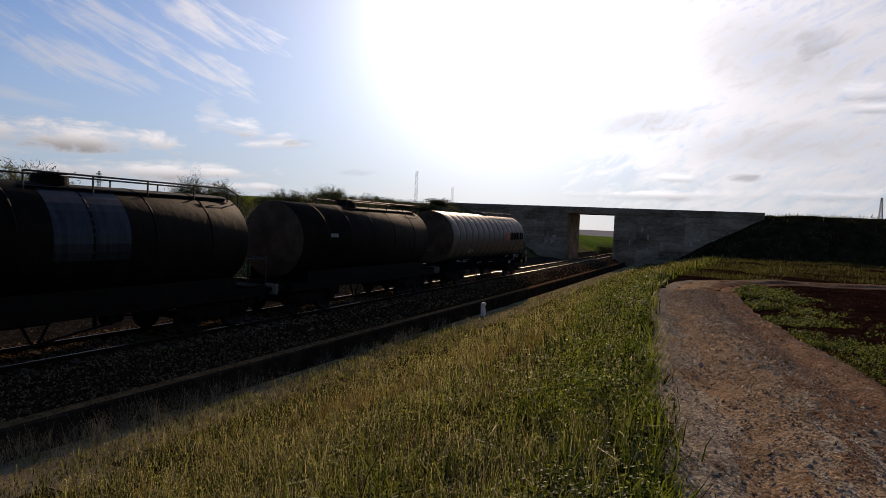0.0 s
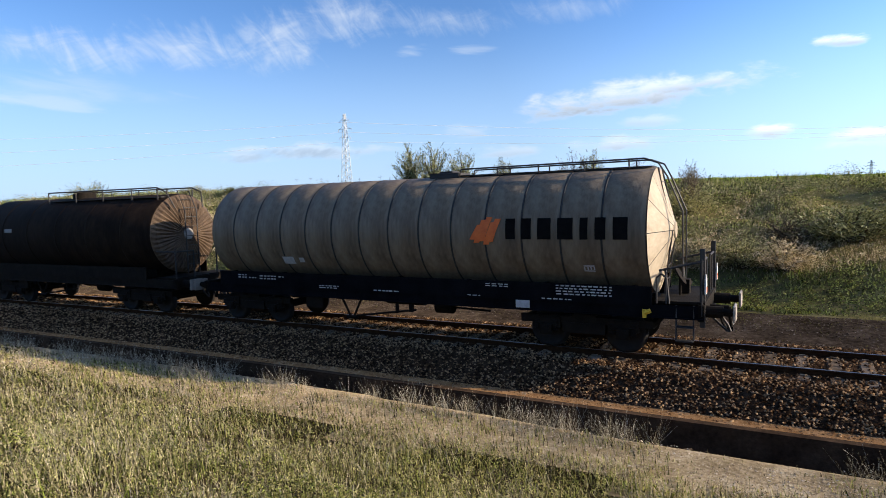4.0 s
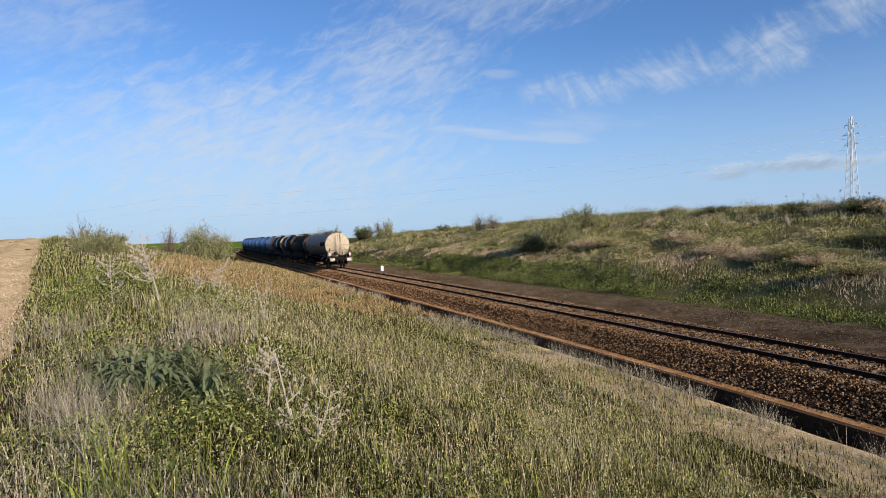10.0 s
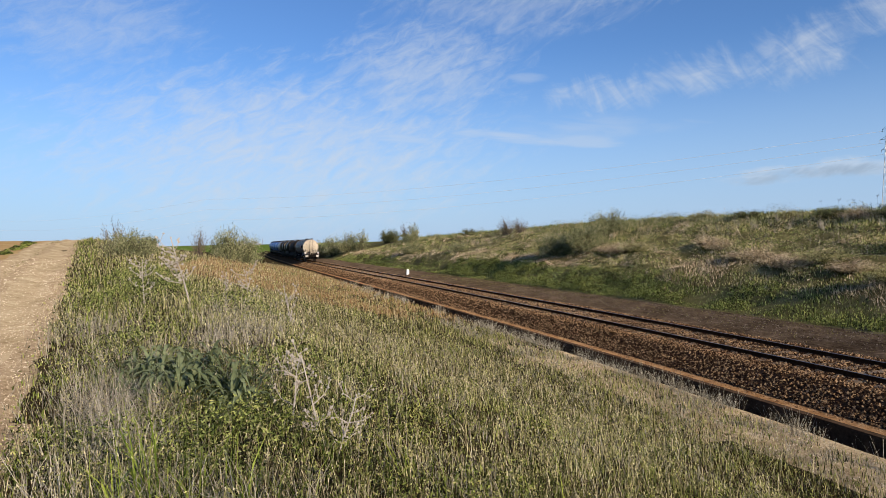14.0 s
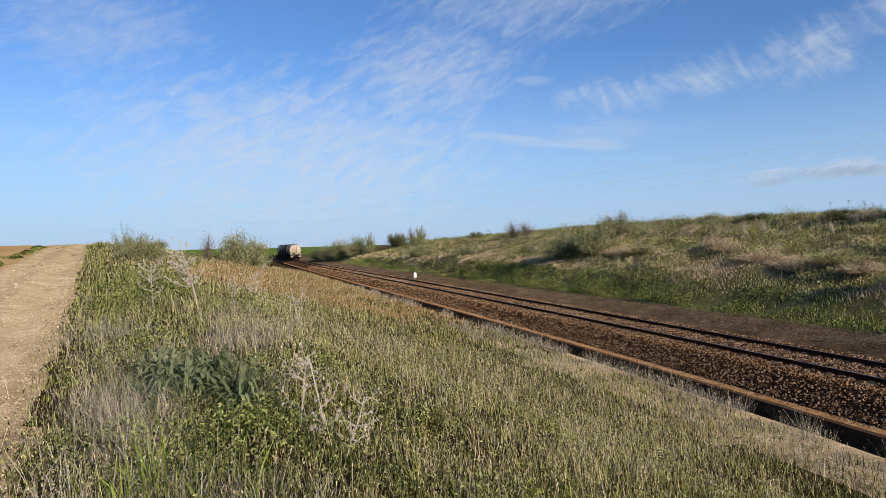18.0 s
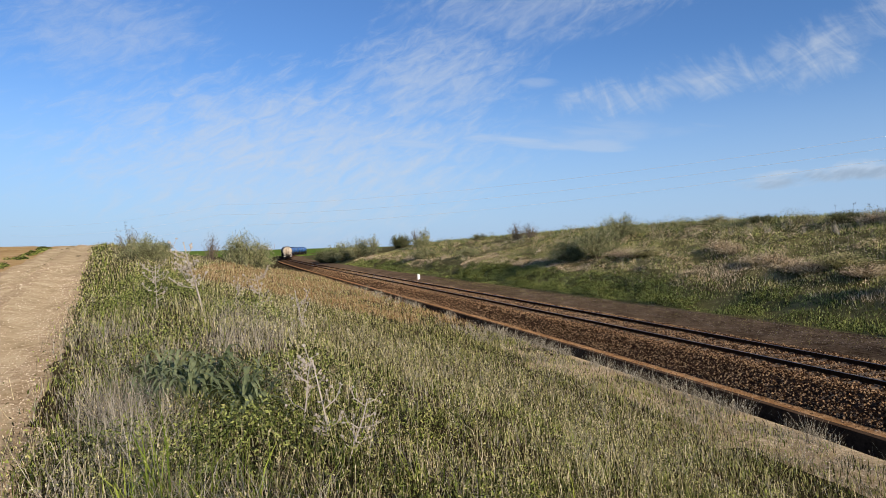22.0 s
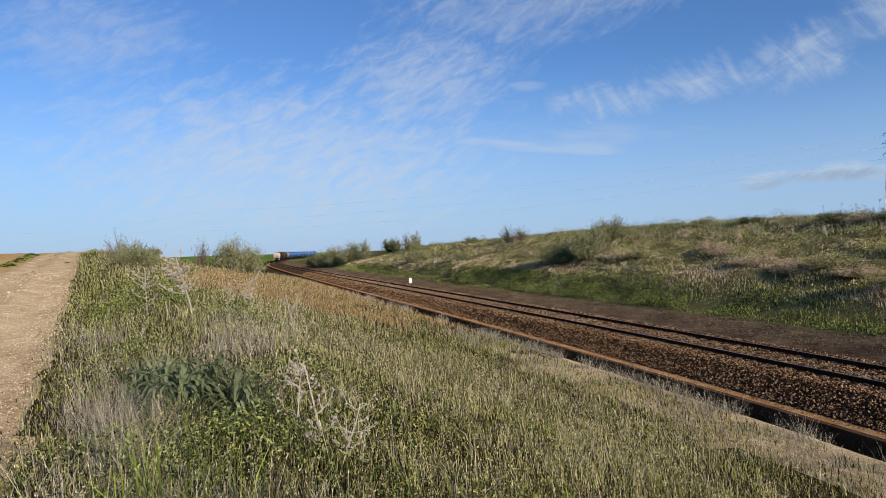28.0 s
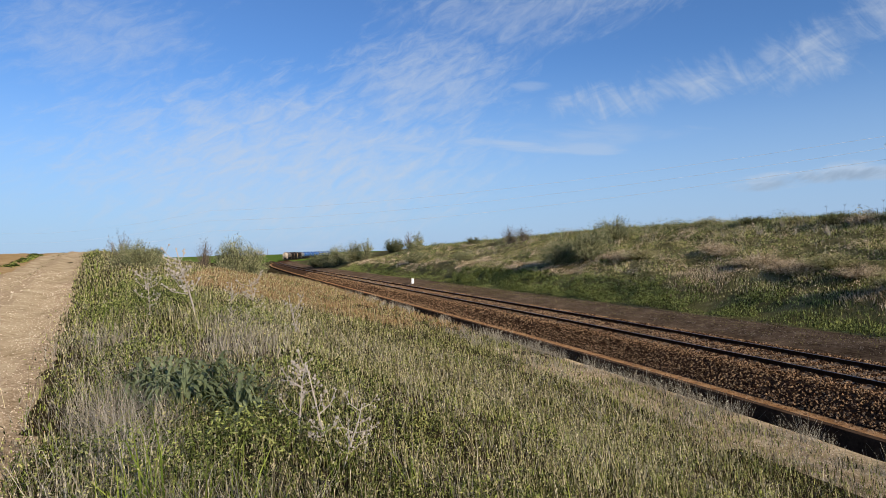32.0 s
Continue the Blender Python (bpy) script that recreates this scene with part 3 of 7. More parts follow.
def lathe(bm, profile, sides=48, cz=2.76, flute=0.0, flute_from=99):
    """Turn a profile of (x, radius) round the barrel's axis."""
    rings = []
    for k, (x, r) in enumerate(profile):
        ring = []
        for i in range(sides):
            a = 2 * math.pi * i / sides
            dx = flute * (i % 2) if k >= flute_from and r > 0.2 else 0
            ring.append(bm.verts.new((x + dx, math.cos(a) * r, cz + math.sin(a) * r)))
        rings.append(ring)
    for p, q in zip(rings, rings[1:]):
        for i in range(sides):
            f = bm.faces.new((p[i], p[(i + 1) % sides], q[(i + 1) % sides], q[i]))
            f.smooth = not flute
    return rings


def share(name, me, parent, m, label=""):
    ob = new(name, me)
    ob.parent = parent
    ob.matrix_basis = m
    return tagged(ob, label)


def bogie(parent, x):
    bm = bmesh.new()
    for s in (-1, 1):
        box(bm, -1.55, 1.55, s * 1.08 - 0.06, s * 1.08 + 0.06, 0.62, 0.80)
        box(bm, -0.5, 0.5, s * 1.1 - 0.08, s * 1.1 + 0.08, 0.42, 0.66)
        for w in (-0.9, 0.9):
            box(bm, w - 0.34, w + 0.34, s * 1.12 - 0.07, s * 1.12 + 0.07, 0.52, 0.76)
    box(bm, -0.28, 0.28, -1.15, 1.15, 0.56, 0.86)
    box(bm, -1.55, -1.43, -1.08, 1.08, 0.6, 0.74)
    box(bm, 1.43, 1.55, -1.08, 1.08, 0.6, 0.74)
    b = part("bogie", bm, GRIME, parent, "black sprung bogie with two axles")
    b.matrix_basis = pose(x, 0, 0)
    for w in (-0.9, 0.9):
        bm = bmesh.new()
        for s in (-1, 1):
            prof = [(s * 0.80, 0.0), (s * 0.80, 0.10), (s * 0.815, 0.38), (s * 0.80, 0.45), (s * 0.80, 0.49), (s * 0.83, 0.49), (s * 0.84, 0.46), (s * 0.93, 0.455), (s * 0.93, 0.38), (s * 0.90, 0.34), (s * 0.895, 0.12), (s * 0.95, 0.1), (s * 0.95, 0.0)]
            lathe(bm, prof, 24, 0.0)
        rod(bm, (-0.8, 0, 0), (0.8, 0, 0), 0.08, 10)
        bmesh.ops.recalc_face_normals(bm, faces=bm.faces)
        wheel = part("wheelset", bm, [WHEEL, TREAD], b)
        wheel.matrix_basis = pose(w, 0, 0.46, 0, 0, 90)
        for s in (-1, 1):
            bm = bmesh.new()
            box(bm, w - 0.14, w + 0.14, s * 1.12, s * 1.26, 0.36, 0.60)
            rod(bm, (w, s * 1.2, 0.47), (w, s * 1.29, 0.47), 0.10, 12)
            part("axle_box", bm, GRIME, b)
            for dx in (-0.22, 0.22):
                bm = bmesh.new()
                coil = [[bm.verts.new((w + dx + math.cos(0.628 * i) * rr, s * 1.14 + math.sin(0.628 * i) * rr, 0.46 + k * 0.026)) for i in range(10)]
                        for k, rr in enumerate([0.092, 0.07] * 5)]
                for p, q in zip(coil, coil[1:]):
                    for i in range(10):
                        bm.faces.new((p[i], p[(i + 1) % 10], q[(i + 1) % 10], q[i]))
                part("spring", bm, GRIME, b)
    return b


def buffers(parent, x, sign):
    for s in (-1, 1):
        bm = bmesh.new()
        rod(bm, (x - sign * 0.62, s * 0.98, 1.06), (x - sign * 0.25, s * 0.98, 1.06), 0.13, 14)
        rod(bm, (x - sign * 0.3, s * 0.98, 1.06), (x - sign * 0.04, s * 0.98, 1.06), 0.085, 14)
        box(bm, x - sign * 0.66, x - sign * 0.6, s * 0.98 - 0.2, s * 0.98 + 0.2, 0.88, 1.24)
        b = part("buffer", bm, GRIME, parent)
        bm = bmesh.new()
        box(bm, x - sign * 0.05, x, s * 0.98 - 0.27, s * 0.98 + 0.27, 0.88, 1.24)
        bmesh.ops.bevel(bm, geom=list(bm.edges), offset=0.02, segments=2, affect="EDGES")
        part("buffer_plate", bm, PLATE, b, "scuffed grey rectangular buffer plate")
    bm = bmesh.new()
    rod(bm, (x - sign * 0.6, 0, 1.02), (x - sign * 0.2, 0, 1.0), 0.05, 8)
    rod(bm, (x - sign * 0.2, 0, 1.02), (x - sign * 0.16, 0, 0.55), 0.035, 8)
    rod(bm, (x - sign * 0.45, 0, 0.95), (x - sign * 0.28, 0.05, 0.5), 0.03, 8)
    box(bm, x - sign * 0.24, x - sign * 0.12, -0.06, 0.06, 0.48, 0.58)
    part("coupling", bm, GRIME, parent, "black screw coupling hanging down")
    for s in (-0.35, 0.35):
        bm = bmesh.new()
        pts = [Vector((x - sign * (0.6 - 0.45 * math.sin(t * math.pi / 6)), s, 0.92 - 0.4 * math.sin(t * math.pi / 5))) for t in range(6)]
        for a, c in zip(pts, pts[1:]):
            rod(bm, a, c, 0.028, 6)
        part("brake_hose", bm, TUBE, parent)


def tube(bm, pts, radius, sides=6):
    """One bent bar through a row of points."""
    rings = []
    for i, p in enumerate(pts):
        d = (Vector(pts[min(i + 1, len(pts) - 1)]) - Vector(pts[max(i - 1, 0)])).normalized()
        q = d.to_track_quat("Z", "Y")
        rings.append([bm.verts.new(Vector(p) + q @ Vector((math.cos(6.2832 * k / sides) * radius, math.sin(6.2832 * k / sides) * radius, 0))) for k in range(sides)])
    for a, b in zip(rings, rings[1:]):
        for k in range(sides):
            near = min(range(sides), key=lambda j: (b[j].co - a[0].co).length) if k == 0 else near
            bm.faces.new((a[k], a[(k + 1) % sides], b[(k + 1 + near) % sides], b[(k + near) % sides]))
    bmesh.ops.recalc_face_normals(bm, faces=bm.faces)


def ladder(parent, x, top, y0=-0.22, y1=0.22, bend=None, name="ladder"):
    pts = bend or [(x, top), (x, 1.3)]
    bm = bmesh.new()
    tube(bm, [(p[0], y0, p[1]) for p in reversed(pts)] + [(p[0], y1, p[1]) for p in pts], 0.022)
    rail = part(name, bm, TUBE, parent, "dark steel ladder up the tank end")
    length = sum((Vector(b) - Vector(a)).length for a, b in zip(pts, pts[1:]))
    n = int(length / 0.3)
    bm = bmesh.new()
    rod(bm, (0, y0, 0), (0, y1, 0), 0.014, 6)
    me = bpy.data.meshes.new("rung")
    bm.to_mesh(me)
    bm.free()
    me.materials.append(TUBE)
    for i in range(1, n):
        d = length * i / n
        for a, b in zip(pts, pts[1:]):
            k = (Vector(b) - Vector(a)).length
            if d <= k:
                p = Vector(a).lerp(Vector(b), d / k)
                share("rung", me, rail, pose(p.x, 0, p.y))
                break
            d -= k
    return rail


def railing(parent, pts, posts, name="handrail", r=0.02):
    bm = bmesh.new()
    for a, b in zip(pts, pts[1:]):
        rod(bm, a, b, r, 6)
    rail = part(name, bm, TUBE, parent, "thin dark handrail")
    for a, b in posts:
        bm = bmesh.new()
        rod(bm, a, b, r, 6)
        part("stanchion", bm, TUBE, rail)
    return rail


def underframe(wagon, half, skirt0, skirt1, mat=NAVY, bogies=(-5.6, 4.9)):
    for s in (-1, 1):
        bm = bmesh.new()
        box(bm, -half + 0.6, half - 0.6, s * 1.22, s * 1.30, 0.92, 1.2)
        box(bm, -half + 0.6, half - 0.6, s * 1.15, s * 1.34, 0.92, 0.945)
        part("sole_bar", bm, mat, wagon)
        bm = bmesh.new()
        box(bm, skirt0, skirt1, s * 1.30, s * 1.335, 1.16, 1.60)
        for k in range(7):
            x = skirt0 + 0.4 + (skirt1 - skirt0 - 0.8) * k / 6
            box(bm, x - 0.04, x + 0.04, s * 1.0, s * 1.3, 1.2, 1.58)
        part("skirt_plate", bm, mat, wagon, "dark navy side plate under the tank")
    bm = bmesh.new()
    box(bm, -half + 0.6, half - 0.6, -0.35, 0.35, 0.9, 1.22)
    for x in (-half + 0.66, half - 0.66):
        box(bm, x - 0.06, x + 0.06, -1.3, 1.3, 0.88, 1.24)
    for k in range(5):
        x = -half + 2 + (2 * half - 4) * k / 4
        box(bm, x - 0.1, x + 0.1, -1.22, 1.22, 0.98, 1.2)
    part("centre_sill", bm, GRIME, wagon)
    for x in bogies:
        bogie(wagon, x)
    buffers(wagon, half, 1)
    buffers(wagon, -half, -1)
    bm = bmesh.new()
    rod(bm, (-1.6, 0.5, 0.72), (-0.3, 0.5, 0.72), 0.2, 16)
    part("air_tank", bm, GRIME, wagon)
    bm = bmesh.new()
    rod(bm, (0.6, -0.4, 0.7), (1.1, -0.4, 0.7), 0.18, 14)
    rod(bm, (1.1, -0.4, 0.7), (2.2, -0.4, 0.66), 0.03, 6)
    part("brake_cylinder", bm, GRIME, wagon)
    for s in (-1, 1):
        bm = bmesh.new()
        for a, b in ((-2.0, -1.72), (-1.35, -1.62)):
            rod(bm, (a, s * 1.25, 0.93), (b, s * 1.25, 0.42), 0.035, 6)
        rod(bm, (-1.85, s * 1.25, 0.42), (-1.5, s * 1.25, 0.42), 0.05, 8)
        rod(bm, (-1.6, s * 1.25, 0.45), (0.4, s * 1.2, 0.72), 0.03, 6)
        part("brake_rigging", bm, GRIME, wagon)
        bm = bmesh.new()
        box(bm, -3.35, -2.75, s * 1.2 - 0.03, s * 1.2 + 0.05, 0.6, 0.93)
        part("equipment_box", bm, GRIME, wagon)
        bm = bmesh.new()
        rod(bm, (-0.2, s * 1.2, 0.93), (-0.2, s * 1.2, 0.6), 0.05, 8)
        part("outlet_pipe", bm, GRIME, wagon)
        bm = bmesh.new()
        rod(bm, (0.25, s * 1.2, 0.93), (0.25, s * 1.2, 0.66), 0.07, 8)
        part("outlet_pipe", bm, GRIME, wagon)


def stencil(wagon, x0, x1, z0, z1, rows=1, gap=0.55, mat=WHITE, y=-1.339, name="marking_bar"):
    """Rows of short plain bars in place of small writing, on the side plate."""
    bm = bmesh.new()
    h = (z1 - z0) / rows
    for r in range(rows):
        x = x0
        while x < x1 - 0.03:
            w = min(random.uniform(0.05, 0.13), x1 - x)
            box(bm, x, x + w, y - 0.003, y, z0 + r * h + h * gap / 2, z0 + (r + 1) * h - h * gap / 2)
            x += w + random.uniform(0.025, 0.06)
    tagged(part(name, bm, mat, wagon, "plain white stencilled marking"), kind="stuff")


def end_platform(wagon, x_tank, half):
    """The brakeman's platform at the rear with its railings and boards."""
    bm = bmesh.new()
    box(bm, x_tank + 0.05, half - 0.58, -1.25, 1.25, 1.24, 1.29)
    part("platform_floor", bm, GRIME, wagon)
    xe = half - 0.64
    for s in (-1, 1):
        railing(wagon, [(x_tank + 0.15, s * 1.28, 1.95), (xe, s * 1.28, 2.16), (xe, s * 0.35, 2.16)],
                [((xe, s * 1.28, 1.0), (xe, s * 1.28, 2.2)), ((xe, s * 0.35, 1.2), (xe, s * 0.35, 2.16)), ((xe, s * 0.8, 1.24), (xe, s * 0.8, 2.14)),
                 ((x_tank + 0.35, s * 1.28, 1.24), (x_tank + 0.28, s * 1.28, 1.98))], "end_railing", 0.026)
        bm = bmesh.new()
        box(bm, xe - 0.05, xe + 0.05, s * 1.12, s * 1.22, 0.75, 2.42)
        part("end_post", bm, TUBE, wagon)
        bm = bmesh.new()
        box(bm, xe + 0.055, xe + 0.085, s * 1.22 - 0.12, s * 1.22 + 0.12, 1.48, 1.80)
        box(bm, xe + 0.055, xe + 0.085, s * 1.22 - 0.055, s * 1.22 + 0.055, 1.80, 1.88)
        tail = part("tail_board", bm, WHITE, wagon, "white rear warning board")
        bm = bmesh.new()
        box(bm, xe + 0.086, xe + 0.092, s * 1.22 - 0.04, s * 1.22 + 0.05, 1.5, 1.63)
        part("red_corner", bm, ORANGE, tail)
    bm = bmesh.new()
    rod(bm, (x_tank + 0.45, -0.35, 1.3), (x_tank + 0.45, -0.35, 1.75), 0.03, 8)
    bmesh.ops.create_cone(bm, cap_ends=True, segments=16, radius1=0.24, radius2=0.24, depth=0.03, matrix=pose(x_tank + 0.45, -0.35, 1.76, 0, 60, 0))
    box(bm, x_tank + 0.4, x_tank + 0.62, -0.1, 0.15, 1.3, 1.62)
    rod(bm, (x_tank + 0.5, 0.2, 1.45), (x_tank + 0.5, 0.7, 1.45), 0.09, 10)
    part("brake_gear", bm, GRIME, wagon, "black hand-brake gear on the platform")
    bm = bmesh.new()
    pts = [(x_tank + 0.1, 1.24), (x_tank + 0.1, 1.8), (x_tank + 0.2, 1.88), (x_tank + 0.3, 1.8), (x_tank + 0.3, 1.24)]
    for a, b in zip(pts, pts[1:]):
        rod(bm, (a[0], -1.3, a[1]), (b[0], -1.3, b[1]), 0.02, 6)
    part("grab_rail", bm, TUBE, wagon)
    bm = bmesh.new()
    rod(bm, (x_tank - 0.15, -1.36, 1.02), (x_tank - 0.02, -1.36, 1.08), 0.05, 8)
    rod(bm, (x_tank - 0.15, -1.36, 0.92), (x_tank - 0.15, -1.36, 1.1), 0.045, 8)
    part("valve_handle", bm, YELLOW, wagon, "yellow valve handle")
    for s in (-1, 1):
        bm = bmesh.new()
        for z in (0.45, 0.75):
            box(bm, x_tank + 0.5, x_tank + 0.85, s * 1.32 - 0.12, s * 1.32 + 0.05, z, z + 0.03)
        for xx in (x_tank + 0.5, x_tank + 0.85):
            rod(bm, (xx, s * 1.32, 0.45), (xx, s * 1.28, 1.22), 0.018, 6)
        part("step", bm, TUBE, wagon)


def cream_wagon():
    wagon = new("tank_wagon")
    half, a, b, r, cz = 8.1, -6.85, 6.35, 1.47, 2.76
    underframe(wagon, half, a + 0.1, b + 0.1)
    n = 14
    step = (b - a) / n
    bm = bmesh.new()
    lathe(bm, [(0.0, r - 0.006), (0.02, r), (step * 0.5, r + 0.006), (step - 0.02, r), (step, r - 0.006)], 64, cz)
    ring = bpy.data.meshes.new("cladding_ring")
    bm.to_mesh(ring)
    bm.free()
    ring.materials.append(CLADDING)
    bm = bmesh.new()
    lathe(bm, [(-0.025, r - 0.01), (-0.022, r + 0.008), (0.022, r + 0.008), (0.025, r - 0.01)], 64, cz)
    strap = bpy.data.meshes.new("seam_strap")
    bm.to_mesh(strap)
    bm.free()
    strap.materials.append(SEAM)
    for i in range(n):
        share("cladding_ring", ring, wagon, pose(a + i * step, 0, 0))
        if i:
            share("seam_strap", strap, wagon, pose(a + i * step, 0, 0))
    # front end, dished; rear end of wedge panels
    bm = bmesh.new()
    lathe(bm, [(a, r), (a - 0.12, r * 0.8), (a - 0.2, r * 0.4), (a - 0.22, 0.01)], 48, cz)
    bmesh.ops.recalc_face_normals(bm, faces=bm.faces)
    # the dark end colour puts shade on the front of the cream tank
    part("front_end", bm, RUST_END, wagon)
    bm = bmesh.new()
    lathe(bm, [(b, r), (b + 0.02, r * 0.97), (b + 0.19, r * 0.55), (b + 0.40, 0.01)], 48, cz)
    part("rear_end", bm, SEAM, wagon)
    bm = bmesh.new()
    wedge, k = [], 6
    for rr, x in ((0.16, 0.40), (r * 0.55, 0.21), (r - 0.01, 0.03)):
        wedge.append([bm.verts.new((x, math.sin(t) * rr, math.cos(t) * rr)) for t in (radians(-14.9) * (1 - 0.03 / rr) + radians(29.8) * (1 - 0.03 / rr) * i / k for i in range(k + 1))])
    for p, q in zip(wedge, wedge[1:]):
        for i in range(k):
            bm.faces.new((p[i], p[i + 1], q[i + 1], q[i])).smooth = True
    bmesh.ops.recalc_face_normals(bm, faces=bm.faces)
    me = bpy.data.meshes.new("end_panel")
    bm.to_mesh(me)
    bm.free()
    me.materials.append(CREAM_END)
    for i in range(12):
        share("end_panel", me, wagon, pose(b, 0, cz, 30 * i + 15, 0, 0))
    bm = bmesh.new()
    bmesh.ops.create_cone(bm, cap_ends=True, segments=16, radius1=0.2, radius2=0.18, depth=0.03, matrix=pose(b + 0.41, 0, cz, 0, 90, 0))
    part("end_hub", bm, CREAM_END, wagon)
    # top: hatch box, walkway and rail
    bm = bmesh.new()
    box(bm, 0.45, 1.35, -0.35, 0.35, 4.18, 4.33)
    box(bm, 0.7, 1.1, -0.25, 0.25, 4.33, 4.38)
    bmesh.ops.bevel(bm, geom=list(bm.edges), offset=0.015, segments=1, affect="EDGES")
    part("hatch_box", bm, TUBE, wagon, "black hatch cover on top of the tank")
    bm = bmesh.new()
    for y in (-0.25, 0.0, 0.25):
        box(bm, 1.35, 6.3, y - 0.09, y + 0.09, 4.225, 4.25)
    part("walkway", bm, TUBE, wagon)
    railing(wagon, [(1.4, -0.42, 4.22), (1.45, -0.42, 4.4), (6.15, -0.42, 4.42), (6.45, -0.42, 4.3), (6.62, -0.3, 4.0), (6.95, -0.3, 3.2), (6.95, -0.3, 1.6)],
            [((x, -0.42, 4.2), (x, -0.42, 4.41)) for x in (2.5, 3.6, 4.75, 5.8)])
    railing(wagon, [(1.4, 0.42, 4.22), (1.45, 0.42, 4.4), (6.15, 0.42, 4.42), (6.45, 0.42, 4.3), (6.62, 0.3, 4.0), (6.95, 0.3, 3.2), (6.95, 0.3, 1.6)],
            [((x, 0.42, 4.2), (x, 0.42, 4.41)) for x in (2.5, 3.6, 4.75, 5.8)])
    ladder(wagon, 6.7, 4.2, -0.26, 0.26, [(6.42, 4.2), (6.58, 3.4), (6.72, 2.7), (6.62, 1.95), (6.55, 1.3)])
    end_platform(wagon, b + 0.1, half)
    # painted on the barrel: an orange slanted mark and plain black blocks
    bm = bmesh.new()
    for k, (x0, z0, z1) in enumerate(((2.16, 2.62, 2.98), (2.27, 2.54, 3.10), (2.40, 2.58, 3.16), (2.52, 2.50, 3.04), (2.63, 2.56, 3.12))):
        arc_patch(bm, x0, x0 + 0.15, z0, z1, r + 0.012 + 0.002 * k, cz, -1, 4, 0.22)
    part("orange_mark", bm, ORANGE, wagon, "slanted orange paint mark")
    widths = (0.38, 0.38, 0.46, 0.50, 0.32, 0.38, 0.46)
    x = 3.08
    for w in widths:
        bm = bmesh.new()
        arc_patch(bm, x + 0.04, x + w - 0.10, 2.63, 3.12, r + 0.012, cz)
        part("letter_block", bm, LETTER, wagon, "plain black painted block")
        x += w + 0.02
    # small plates and stencils
    for x0, x1, z0, z1 in ((-4.12, -3.7, 1.86, 2.08), (-3.5, -3.32, 1.92, 2.06)):
        bm = bmesh.new()
        arc_patch(bm, x0, x1, z0, z1, r + 0.012, cz)
        part("paper_label", bm, WHITE, wagon, "pale rectangular label on the tank")
    bm = bmesh.new()
    arc_patch(bm, 4.95, 5.2, 2.0, 2.03, r + 0.012, cz)
    arc_patch(bm, 4.95, 5.2, 1.88, 1.905, r + 0.012, cz)
    for x in (4.95, 5.03, 5.1, 5.175):
        arc_patch(bm, x, x + 0.03, 1.92, 1.99, r + 0.012, cz)
    part("date_bar", bm, WHITE, wagon)
    stencil(wagon, -5.95, -5.6, 1.38, 1.53, 2)
    stencil(wagon, -5.5, -5.2, 1.38, 1.45, 1)
    stencil(wagon, -5.05, -4.4, 1.36, 1.52, 2)
    stencil(wagon, -4.3, -4.05, 1.44, 1.5, 1)
    stencil(wagon, -2.75, -2.05, 1.19, 1.3, 2)
    stencil(wagon, -0.85, -0.05, 1.18, 1.25, 1)
    stencil(wagon, 2.5, 3.1, 1.45, 1.55, 2)
    stencil(wagon, 4.3, 5.6, 1.32, 1.58, 4, 0.55)
    stencil(wagon, 3.95, 4.7, 1.2, 1.26, 1)
    stencil(wagon, 2.0, 2.35, 1.2, 1.24, 1)
    bm = bmesh.new()
    box(bm, 3.3, 3.65, -1.36, -1.335, 0.98, 1.16)
    part("data_plate", bm, WHITE, wagon, "pale metal data plate")
    tagged(wagon, "dirty cream ribbed tank wagon with an orange mark, the last one", "tank wagon", "tank wagons of the train")
    return wagon


